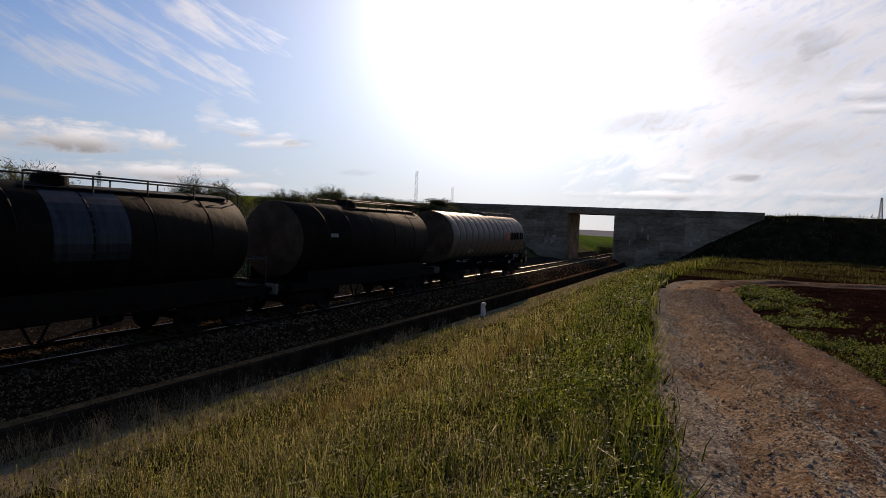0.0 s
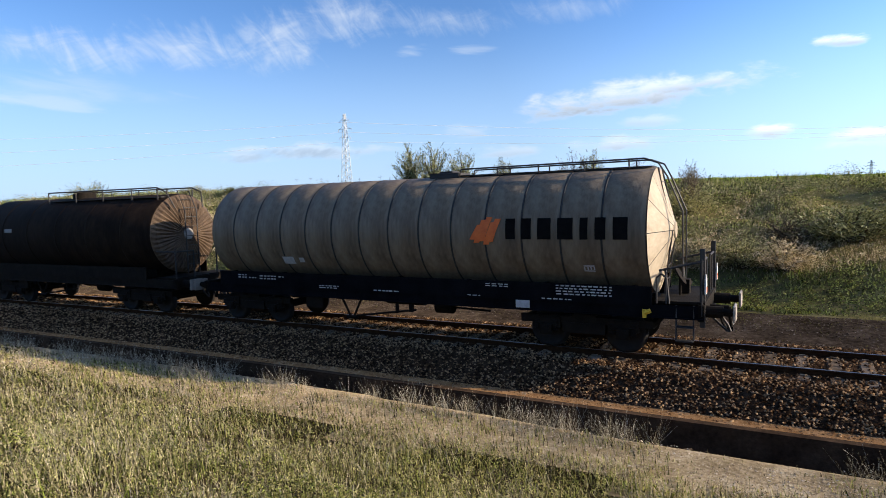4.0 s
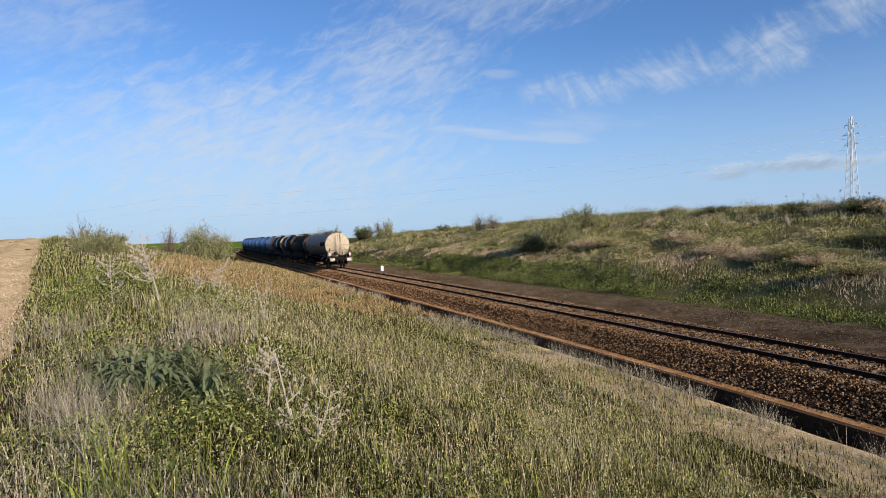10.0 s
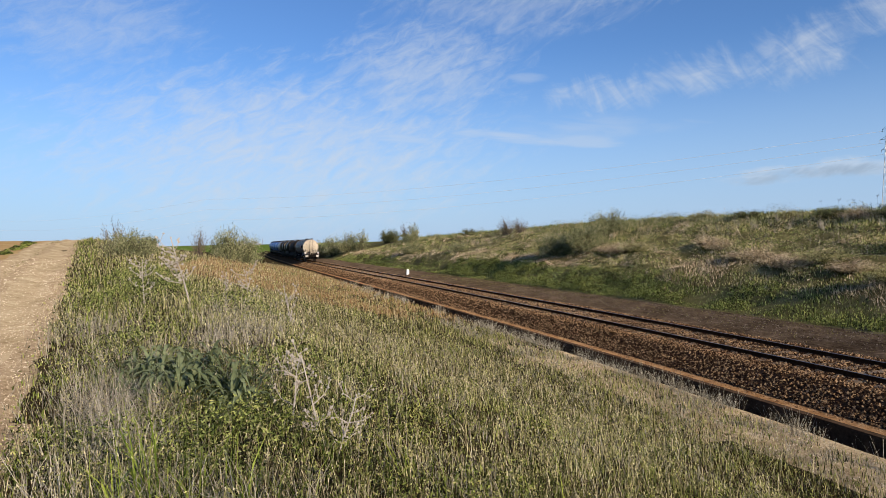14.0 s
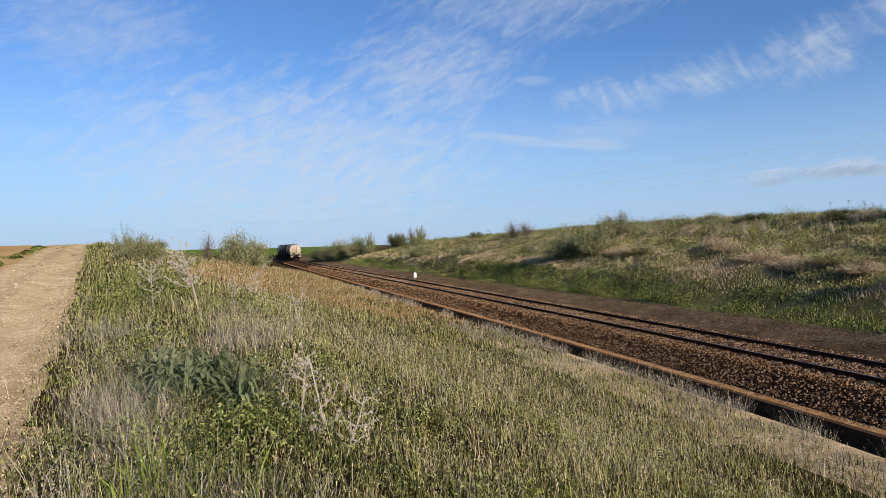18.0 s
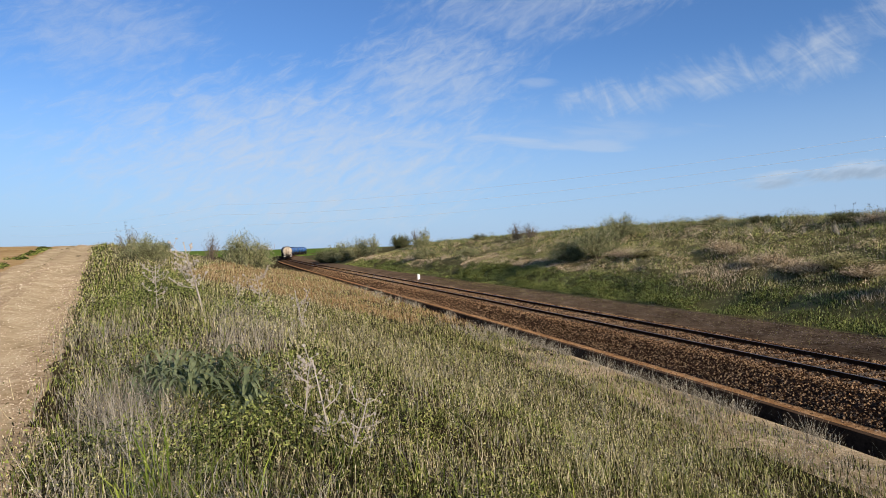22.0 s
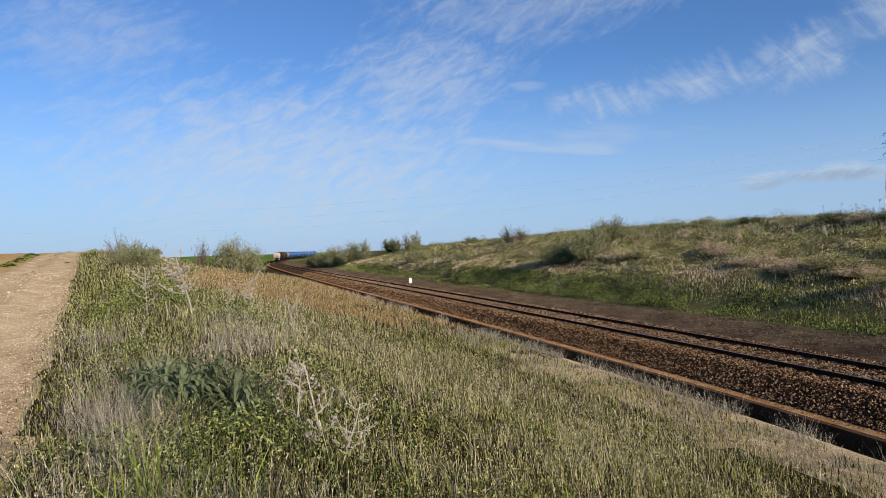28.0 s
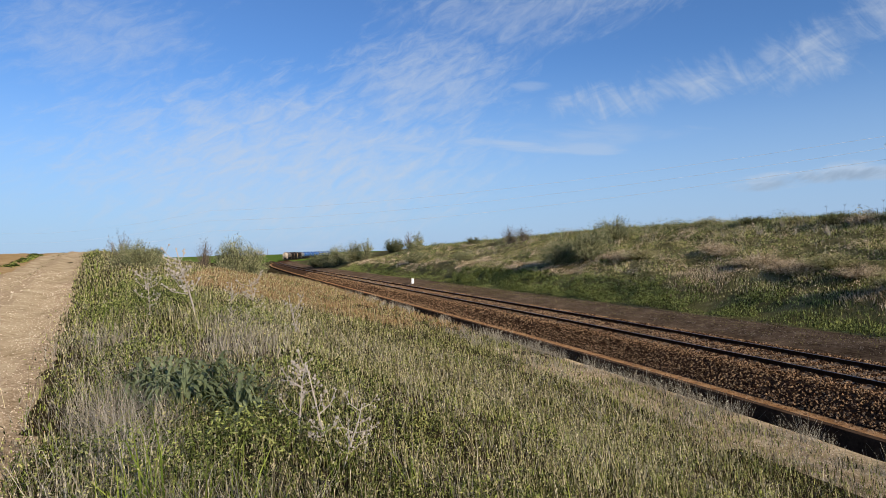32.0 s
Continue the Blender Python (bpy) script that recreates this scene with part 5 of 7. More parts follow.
RUSH = material("brown_ramp_grass", [(0.022, 0.019, 0.008), (0.09, 0.082, 0.03), (0.22, 0.195, 0.078)], 0.35, 0.85, random=-0.7, see=0.3)
FAWN = material("fawn_dry_grass", [(0.10, 0.07, 0.042), (0.38, 0.285, 0.18), (0.7, 0.58, 0.42)], 0.5, 0.85, random=-0.7, see=0.18)
BROOM = material("broom_twigs", [(0.045, 0.052, 0.022), (0.175, 0.185, 0.088), (0.37, 0.36, 0.2)], 1.2, 0.75, random=-0.6, see=0.14)
PALE = material("bleached_thistle", [(0.228, 0.198, 0.16), (0.319, 0.281, 0.236), (0.41, 0.372, 0.319)], 2, 0.85, random=-0.5, see=0.1)
BARK = material("grey_brown_bark", [(0.0456, 0.0365, 0.0274), (0.0912, 0.076, 0.0593)], 6, 0.9, bump=0.4, bump_scale=40)


def blades(name, x, y, h, w, mat, lean=0.35, z=None, sink=0.03, wind=(-0.12, -0.05), far=False):
    """Curved grass blades, three triangles each, or one where they are far off."""
    n = len(x)
    z = heights(x, y) if z is None else z
    a = rng.uniform(0, 2 * np.pi, n)
    side = np.stack([np.cos(a), np.sin(a)], -1) * (w / 2)[:, None]
    b = rng.uniform(0, 2 * np.pi, n)
    k = np.minimum(np.abs(rng.normal(0, lean, n)), 1.1) * h
    out = np.stack([np.cos(b) * k + wind[0] * h, np.sin(b) * k + wind[1] * h], -1)
    v = np.empty((n, 5, 3))
    foot = np.stack([x, y], -1)
    mid, tip = foot + out * 0.35, foot + out
    v[:, 0, :2], v[:, 1, :2] = foot - side, foot + side
    v[:, 2, :2], v[:, 3, :2] = mid - side * 0.75, mid + side * 0.75
    v[:, 4, :2] = tip
    v[:, 0, 2] = v[:, 1, 2] = z - sink
    v[:, 2, 2] = v[:, 3, 2] = z + h * 0.55
    v[:, 4, 2] = z + np.sqrt(np.maximum(h * h - k * k * 0.6, 0.2 * h * h))
    if far:
        return raw_mesh(name, v[:, [0, 1, 4]].reshape(-1, 3), np.arange(3 * n).reshape(-1, 3), mat)
    f = np.array([(0, 1, 3), (0, 3, 2), (2, 3, 4)])
    tris = (f[None] + 5 * np.arange(n)[:, None, None]).reshape(-1, 3)
    return raw_mesh(name, v.reshape(-1, 3), tris, mat)


def leaves(name, c, size, mat, out=None, slim=0.5):
    """Small flat leaves, two triangles each, facing any way or outwards."""
    n = len(c)
    d = rng.normal(0, 1, (n, 3))
    if out is not None:
        d = d * 0.55 + out
    d /= np.linalg.norm(d, axis=1)[:, None]
    s = np.cross(d, rng.normal(0, 1, (n, 3)))
    s /= np.linalg.norm(s, axis=1)[:, None]
    t = np.cross(d, s)
    a, b = s * size[:, None], t * (size * slim)[:, None]
    v = np.stack([c - a, c + b, c + a, c - b], 1)
    f = np.array([(0, 1, 2), (0, 2, 3)])
    return raw_mesh(name, v.reshape(-1, 3), (f[None] + 4 * np.arange(n)[:, None, None]).reshape(-1, 3), mat)


def tufts(name, x, y, rad, height, per, mat, size):
    """Rounded clumps of weed, each a dome of leaves."""
    n = len(x)
    z = heights(x, y)
    u = rng.normal(0, 1, (n, per, 3))
    u[..., 2] = np.abs(u[..., 2])
    u /= np.linalg.norm(u, axis=2)[..., None]
    r = rng.uniform(0.55, 1.0, (n, per, 1)) ** 0.6
    c = u * r * np.stack([rad, rad, height], -1)[:, None] + np.stack([x, y, z - 0.03], -1)[:, None]
    return leaves(name, c.reshape(-1, 3), np.repeat(size, per) * rng.uniform(0.6, 1.4, n * per), mat, (u * [1, 1, 1.4]).reshape(-1, 3))


def seed_heads(name, x, y, h, size, mat, z=None, spread=0.26):
    """Thin stalks, each with a small loose head: four triangles for the stalk, eight for the head."""
    n = len(x)
    z = heights(x, y) if z is None else z
    tip = np.stack([x + rng.normal(0, spread, n) * h - 0.06 * h, y + rng.normal(0, spread, n) * h, z + h], -1)
    foot = np.stack([x, y, z - 0.03], -1)
    a = rng.uniform(0, np.pi, n)
    side = np.stack([np.cos(a), np.sin(a), 0 * a], -1) * (size * 0.16)[:, None]
    v = np.empty((n, 8, 3))
    v[:, 0], v[:, 1], v[:, 2], v[:, 3] = foot - side, foot + side, tip + side * 0.6, tip - side * 0.6
    wide = side / 0.16 * 0.42
    low = tip - (tip - foot) * (size * 2.2 / np.maximum(h, 0.05))[:, None]
    v[:, 4], v[:, 5], v[:, 6], v[:, 7] = low, tip + wide - (tip - low) * 0.45, tip + (tip - low) * 0.25, tip - wide - (tip - low) * 0.45
    f = np.array([(0, 1, 2), (0, 2, 3), (4, 5, 6), (4, 6, 7)])
    tris = (f[None] + 8 * np.arange(n)[:, None, None]).reshape(-1, 3)
    return raw_mesh(name, v.reshape(-1, 3), tris, mat)


def scatter(n, r0, r1, power=0.6):
    """Places round the standpoint on the verge, thinning out with distance."""
    r = (r0 ** power + (r1 ** power - r0 ** power) * rng.uniform(0, 1, n)) ** (1 / power)
    a = np.radians(rng.uniform(-106, 114, n))  # to the left of +y
    return -np.sin(a) * r, np.cos(a) * r, r


def stuff(name, me, label, category):
    return tagged(new(name, me), label, category, kind="stuff")


def build_grass():
    x, y, r = scatter(760000, 0.9, 95.0, 0.45)
    v = y - shift_of(x) * smooth_np(1.0, 9.0, y)
    edge = np.interp(x, [p[0] for p in ROAD_EDGE], [p[1] for p in ROAD_EDGE])
    gap = (r < 14) & (patchy(x, y, 2.3, 61) < 0.3) & (rng.uniform(0, 1, len(x)) < 0.5)
    verge = ~gap & (v > edge + 0.12 * rng.normal(0, 1, len(x))) & (v < 10.65 + 0.22 * smooth_np(10, 0, x) + 0.28 * smooth_np(2, -12, x) + 0.12 * rng.normal(0, 1, len(x))) & ((v < 9.4 + 1.6 * smooth_np(4, 14, x) + 2.2 * smooth_np(-12, -26, x) + 0.9 * (patchy(x, y, 0.35, 62) - 0.5)) | (rng.uniform(0, 1, len(x)) < 0.55 * smooth_np(0.25, 0.6, patchy(x, y, 0.8, 63)))) & (x < 80)
    dry = 0.6 * patchy(x, y, 0.55, 1) + 0.4 * patchy(x, y, 2.0, 2)
    near_road = np.exp(-np.maximum(v - edge, 0) / np.where(x > 0, 0.75 + 0.5 * patchy(x, y, 0.4, 13), 1.1))
    russet = ((x < -29) & (x > -105) & (v > -3) & (v < 11.2) & (dry > 0.3)) | ((x > 5) & (x < 20) & (v > 2.5) & (v < 7.0) & (dry > 0.52))
    pick = rng.uniform(0, 1, len(x))
    lush = verge & (pick < np.where(x > 0, np.minimum(0.9, 1.3 * near_road) * (0.35 + 0.9 * patchy(x, y, 1.1, 12)), 0.3 * near_road))
    rest = verge & ~lush
    p2 = rng.uniform(0, 1, len(x))
    straw = rest & (p2 < 0.07 + 0.36 * (dry - 0.3))
    olive = rest & ~straw & (p2 < 0.45 + 0.4 * patchy(x, y, 0.4, 16))
    green = rest & ~straw & ~olive
    rus = straw & russet | (olive & russet & (p2 > 0.3)) | (rest & russet & (x < -30) & (p2 > 0.7))
    straw, olive = straw & ~rus, olive & ~rus
    width = 0.0036 + 0.00066 * r
    tall = (0.2 + 0.5 * patchy(x, y, 0.8, 4) + 0.9 * patchy(x, y, 3.4, 5) ** 2 + 0.25 * patchy(x, y, 8.0, 6)) * np.where((r < 12) & (x < 0), 0.85, 1.05)
    for name, mask, lo, hi, wf, mat, lean, label in (
            ("green_grass", green, 0.08, 0.22, 1.25, GRASS, 1.1, "short green grass blades on the verge"),
            ("olive_grass", olive, 0.08, 0.26, 1.0, OLIVE, 1.0, "olive half-dry grass blades on the verge"),
            ("dry_grass", straw, 0.15, 0.36, 0.8, STRAW, 0.8, "straw-coloured dry grass on the verge"),
            ("russet_grass", rus, 0.16, 0.36, 0.9, RUSSET, 0.5, "russet dry grass on the slope"),
            ("lush_grass", lush, 0.16, 0.52, 1.6, YOUNG, 0.9, "lush bright green grass along the road edge")):
        k = np.flatnonzero(mask)
        h = rng.uniform(lo, hi, len(k)) * tall[k]
        h *= np.where((v[k] > 9.0) & (x[k] > -20), 0.55, 1.0) * np.where(x[k] < 0, 0.3 + 0.7 * smooth_np(0.0, 1.0, (v - edge)[k]), 1.0)
        if name == "lush_grass":
            h *= 0.45 + 1.1 * patchy(x[k], y[k], 1.3, 14) ** 1.3
        stuff(name, blades(name, x[k], y[k], h, width[k] * wf * rng.uniform(0.7, 1.3, len(k)), mat, lean), label, "grass")
    # low leafy herbs between the blades, in clumps
    herb = np.flatnonzero(verge & (r < 26) & (v < 9.2) & (patchy(x, y, 1.7, 51) > 0.42))
    herb = np.concatenate([herb[rng.uniform(0, 1, len(herb)) < 0.6], herb[r[herb] < 7]])
    hx, hy = x[herb] + rng.normal(0, 0.05, len(herb)), y[herb] + rng.normal(0, 0.05, len(herb))
    c = np.stack([hx, hy, heights(hx, hy) + rng.uniform(0.0, 0.34, len(herb)) * patchy(hx, hy, 1.7, 51)], -1)
    part_a = rng.uniform(0, 1, len(herb)) < 0.55
    for name, m, mat in (("herb_leaves", part_a, GRASS), ("dry_herb_leaves", ~part_a, OLIVE)):
        stuff(name, leaves(name, c[m], (0.011 + 0.0011 * r[herb][m]) * rng.uniform(0.6, 1.5, m.sum()), mat, None, 0.28), "small herb leaves between the grass", "weeds")
    # loose oat-like seeds hanging in the grass
    k = np.flatnonzero(rest & (v < 9.6) & (rng.uniform(0, 1, len(x)) < 0.3))
    k = np.concatenate([k, k[r[k] < 10]])
    sx, sy = x[k] + rng.normal(0, 0.06, len(k)), y[k] + rng.normal(0, 0.06, len(k))
    c = np.stack([sx, sy, heights(sx, sy) + rng.uniform(0.08, 0.36, len(k)) * tall[k]], -1)
    stuff("grass_seeds", leaves("grass_seeds", c, (0.0065 + 0.0007 * r[k]) * rng.uniform(0.6, 1.4, len(k)), SEED, None, 0.4), "pale hanging grass seeds", "grass")
    # the turf close by
    n = 5200
    nx, ny = rng.uniform(-1.3, 1.3, n), rng.uniform(-0.9, 1.3, n)
    keep = (np.hypot(nx, ny) < 1.3) & (np.hypot(nx, ny) > 0.3) & (ny > -0.55 + 0.15 * nx)
    nx, ny = nx[keep], ny[keep]
    stuff("short_turf", blades("short_turf", nx, ny, rng.uniform(0.1, 0.3, len(nx)), rng.uniform(0.004, 0.008, len(nx)), GRASS, 1.0), "short trodden green grass", "grass")
    # seed heads standing over the grass
    k = np.flatnonzero(rest & (rng.uniform(0, 1, len(x)) < 0.22) & (v < 9.2))
    stuff("seed_stalks", seed_heads("seed_stalks", x[k], y[k], rng.uniform(0.14, 0.40, len(k)) * tall[k], 0.0065 + 0.00065 * r[k], STRAW), "thin straw seed stalks over the grass", "grass")
    k = np.flatnonzero(rest & (r < 22) & (v < 9.4) & (rng.uniform(0, 1, len(x)) < 0.2) & (patchy(x, y, 1.3, 77) > 0.36))
    stuff("broken_stalks", blades("broken_stalks", x[k] + rng.normal(0, 0.05, len(k)), y[k] + rng.normal(0, 0.05, len(k)), rng.uniform(0.12, 0.38, len(k)) * tall[k], 0.0024 + 0.0005 * r[k], DEAD, 1.3), "thin broken grey stalks in the grass", "weeds")
    # dry weeds along both lips of the ditch, many stalks to a plant
    n = 1000
    px = np.concatenate([rng.uniform(-30, 24, n), rng.uniform(-60, -30, n // 6)])
    pv = np.where(rng.uniform(0, 1, len(px)) < 0.7, rng.normal(10.7, 0.16, len(px)) + 0.22 * smooth_np(10.0, 0.0, px) + 0.28 * smooth_np(2.0, -12.0, px), rng.uniform(8.8, 10.8, len(px)))
    keep = patchy(px, pv, 0.7, 8) > 0.4
    px, pv = px[keep], np.minimum(pv[keep], 11.4)
    high = rng.uniform(0.15, 0.62, len(px))
    m = 17
    wx, wv = np.repeat(px, m) + rng.normal(0, 0.05, len(px) * m), np.repeat(pv, m) + rng.normal(0, 0.05, len(px) * m)
    wy = wv + shift_of(wx)
    d = np.hypot(wx, wy)
    stuff("ditch_weeds", seed_heads("ditch_weeds", wx, wy, np.repeat(high, m) * rng.uniform(0.4, 1.0, len(wx)), 0.006 + 0.0006 * d, DEAD, None, 0.42), "grey dead weed stalks along the ditch", "weeds")
    n = 15000
    wx, wv = rng.uniform(-30, 25, n), rng.uniform(8.4, 10.9, n)
    keep = patchy(wx, wv, 0.5, 9) > 0.35
    wx, wv = wx[keep], wv[keep]
    wy = wv + shift_of(wx)
    stuff("strip_grass", blades("strip_grass", wx, wy, rng.uniform(0.06, 0.2, len(wx)), 0.006 + 0.0006 * np.hypot(wx, wy), OLIVE), "sparse low grass on the gravel strip", "grass")


build_grass()


def build_bank_grass():
    """The far bank, in bands: lush foot, brown belt, green shelf, dark crest."""
    n = 460000
    x = np.where(rng.uniform(0, 1, n) < 0.75, rng.uniform(-75, 40, n), rng.uniform(-145, 82, n))
    v = 23.4 + 24 * rng.uniform(0, 1, n) ** 1.15
    y = v + shift_of(x)
    d = np.hypot(x, y)
    hump = 0.3 + 1.15 * patchy(x, y, 0.7, 24) ** 1.6
    wob = 2.2 * (patchy(x, y, 0.16, 21) - 0.5) + 1.0 * (patchy(x, y, 0.6, 22) - 0.5)
    b = v + wob
    pick = rng.uniform(0, 1, n)
    dry = patchy(x, y, 0.22, 23)
    foot = (b < 26.2) & (pick < 0.8)
    brown = ~foot & (b > 25.6) & (b < 30.0) & (pick < 0.1 + 0.85 * (dry > 0.45 - 0.2 * np.exp(-(x / 18) ** 2)))
    crest = (b > 39.0) & (b < 44) & (pick < 0.3)
    pale = ~foot & ~brown & ~crest & (patchy(x, y, 0.3, 26) > 0.5) & (pick < 0.4)
    dryer = ~foot & ~brown & ~crest & ~pale & (pick < 0.52)
    green = ~foot & ~brown & ~crest & ~dryer & ~pale
    w = 0.005 + 0.0006 * d
    for name, mask, lo, hi, wf, mat, label in (
            ("bank_foot_weeds", foot & (dry > 0.4), 0.08, 0.22, 1.3, LUSH, "lush green weeds at the foot of the bank"),
            ("bank_foot_grass", foot & (dry <= 0.4), 0.08, 0.22, 1.2, BANK_GREEN, "green grass at the foot of the bank"),
            ("bank_brown_grass", brown, 0.13, 0.32, 0.75, FAWN, "fawn dry grass in a belt on the bank"),
            ("bank_pale_grass", pale, 0.08, 0.2, 0.9, FAWN, "pale dry grass in patches on the bank"),
            ("bank_green_grass", green, 0.09, 0.22, 1.4, BANK_GREEN, "green grass on the far bank"),
            ("bank_olive_grass", dryer, 0.1, 0.26, 1.2, BANK_OLIVE, "olive dry grass on the far bank"),
            ("bank_crest_weeds", crest, 0.16, 0.42, 1.2, BROOM, "dark weeds along the crest of the bank")):
        k = np.flatnonzero(mask)
        stuff(name, blades(name, x[k], y[k], rng.uniform(lo, hi, len(k)) * hump[k], 1.5 * w[k] * wf * rng.uniform(0.7, 1.3, len(k)), mat, 0.9, wind=(-0.04, 0.0), far=True), label, "grass")
    n = 4200
    x, v = rng.uniform(-90, 60, n), rng.uniform(25.5, 42, n)
    keep = patchy(x, v, 0.3, 31) > 0.5
    x, v = x[keep], v[keep]
    y = v + shift_of(x)
    stuff("bank_stalks", seed_heads("bank_stalks", x, y, rng.uniform(0.45, 0.95, len(x)), 0.012 + 0.0006 * np.hypot(x, y), DEAD), "pale dead stalks on the bank", "weeds")
    # bunches of tall pale stalks below the crest
    px, pv = rng.uniform(-42, -12, 70), rng.uniform(36.5, 40.5, 70)
    x, v = np.repeat(px, 12) + rng.normal(0, 0.08, 840), np.repeat(pv, 12) + rng.normal(0, 0.08, 840)
    y = v + shift_of(x)
    stuff("pale_bunches", blades("pale_bunches", x, y, rng.uniform(0.4, 1.0, 840), np.full(840, 0.03), DEAD, 0.35, far=True), "bunches of tall pale stalks below the crest", "weeds")
    # thin dark growth between the ruts of the road
    n = 1500
    x = rng.uniform(-90, -10, n)
    edge = np.interp(x, [p[0] for p in ROAD_EDGE], [p[1] for p in ROAD_EDGE])
    y = edge - 1.95 + rng.normal(0, 0.13, n)
    keep = patchy(x, y * 0, 0.6, 49) > 0.3
    x, y = x[keep], y[keep]
    stuff("rut_weeds", blades("rut_weeds", x, y, rng.uniform(0.02, 0.07, len(x)), 0.01 + 0.0007 * np.abs(x), RUSH, 1.2, z=heights(x, y) + 0.09), "thin brown weeds between the ruts", "weeds")
    # rounded weed clumps on the foot, the slope and the crest
    for name, m, v0, v1, rad, tall, mat, per, label in (
            ("foot_clumps", 2300, 23.5, 26.6, 0.4, 0.5, LUSH, 64, "rounded green weed clumps at the bank's foot"),
            ("slope_clumps", 900, 28.5, 40.0, 0.5, 0.4, BANK_GREEN, 70, "green weed clumps on the bank"),
            ("dark_clumps", 650, 26.2, 41.0, 0.6, 0.62, SHADY, 80, "dark green weed clumps standing on the bank"),
            ("fawn_clumps", 1100, 26.6, 40.0, 0.42, 0.62, FAWN, 60, "fawn feathery dry clumps on the bank"),
            ("dry_clumps", 1300, 27.5, 42.0, 0.46, 0.5, BANK_OLIVE, 64, "olive weed clumps on the bank"),
            ("crest_clumps", 520, 39.0, 43.5, 0.75, 0.8, BROOM, 120, "dark rounded weeds along the bank's crest")):
        cx = np.where(rng.uniform(0, 1, m) < 0.7, rng.uniform(-70, 35, m), rng.uniform(-130, 80, m))
        cv = rng.uniform(v0, v1, m)
        keep = patchy(cx, cv * (2.0 if name in ("dark_clumps", "fawn_clumps") else 1.0), 0.35, len(name)) > (0.55 if name in ("crest_clumps", "dark_clumps", "fawn_clumps") else 0.35)
        cx, cv = cx[keep], cv[keep]
        cy = cv + shift_of(cx)
        q = rng.uniform(0.6, 1.5, len(cx))
        stuff(name, tufts(name, cx, cy, rad * q, tall * q, per, mat, 0.016 + 0.00055 * np.hypot(cx, cy)), label, "weeds")
    # the crest against the sky, and the field edge beyond
    n = 16000
    x, v = rng.uniform(-140, 70, n), rng.uniform(42, 56, n)
    y = v + shift_of(x)
    stuff("field_edge_crop", blades("field_edge_crop", x, y, rng.uniform(0.25, 0.6, n), 0.016 + 0.0009 * np.hypot(x, y), GRASS, 0.3, far=True), "green crop at the edge of the upper field", "crop")
    # thin dead growth on the cinder strip
    n = 34000
    x, v = rng.uniform(-70, 45, n), rng.uniform(18.6, 23.6, n)
    keep = rng.uniform(0, 1, n) < smooth_np(18.5, 23.5, v) * 0.9 + 0.1
    x, v = x[keep], v[keep]
    y = v + shift_of(x)
    stuff("cinder_weeds", blades("cinder_weeds", x, y, rng.uniform(0.02, 0.08, len(x)), 0.003 + 0.0004 * np.hypot(x, y), RUSH, 1.2), "thin dead weeds on the dark strip", "weeds")
    # strip by the ploughed field and the ramp beside the bridge
    n = 5600
    x = 4 + 28 * rng.uniform(0, 1, n)
    edge = np.interp(x, [p[0] for p in ROAD_EDGE], [p[1] for p in ROAD_EDGE])
    y = edge - 2.65 - np.abs(rng.normal(0, 0.85, n)) - 0.3 * patchy(x, x * 0, 0.5, 40)
    keep = (patchy(x, y, 1.6, 41) + 0.35 * rng.uniform(0, 1, n) > 0.78) & (patchy(x, y, 0.35, 48) > 0.2)
    x, y = x[keep], y[keep]
    q = rng.uniform(0.5, 1.5, len(x))
    stuff("field_edge_weeds", tufts("field_edge_weeds", x, y, 0.11 * q, 0.15 * q, 26, GRASS, 0.009 + 0.0008 * np.hypot(x, y)), "low green weeds between road and ploughed field", "weeds")
    n = 1500
    x = 2.5 + 33 * rng.uniform(0, 1, n) ** 1.2
    edge = np.interp(x, [p[0] for p in ROAD_EDGE], [p[1] for p in ROAD_EDGE])
    y = edge + 0.1 + np.abs(rng.normal(0, 0.7, n))
    keep = patchy(x, y, 0.9, 42) + 0.3 * rng.uniform(0, 1, n) > 0.6
    x, y = x[keep], y[keep]
    q = rng.uniform(0.5, 1.5, len(x))
    stuff("road_edge_clumps", tufts("road_edge_clumps", x, y, 0.2 * q, 0.3 * q, 60, YOUNG, 0.012 + 0.0009 * np.hypot(x, y)), "bright leafy weed clumps along the road edge", "weeds")
    n = 420
    x = rng.uniform(-75, -16, n)
    edge = np.interp(x, [p[0] for p in ROAD_EDGE], [p[1] for p in ROAD_EDGE])
    y = edge - 3.9 - np.abs(rng.normal(0, 0.35, n))
    keep = patchy(x, y, 0.35, 47) > 0.45
    x, y = x[keep], y[keep]
    q = rng.uniform(0.5, 1.5, len(x))
    stuff("stubble_edge_weeds", tufts("stubble_edge_weeds", x, y, 0.2 * q, 0.18 * q, 26, GRASS, 0.013 + 0.0012 * np.hypot(x, y)), "green weeds between road and stubble field", "weeds")
    n = 84000
    x, y = rng.uniform(38, 84, n), rng.uniform(-32, 8, n)
    x[70000:], y[70000:] = rng.uniform(37, 54, 14000), rng.uniform(-3.5, 5, 14000)
    keep = (patchy(x, y, 0.25, 43) > 0.3) & (patchy(x, y, 1.1, 46) > 0.25)
    x, y = x[keep], y[keep]
    dry = patchy(x, y, 0.2, 44) > 0.55
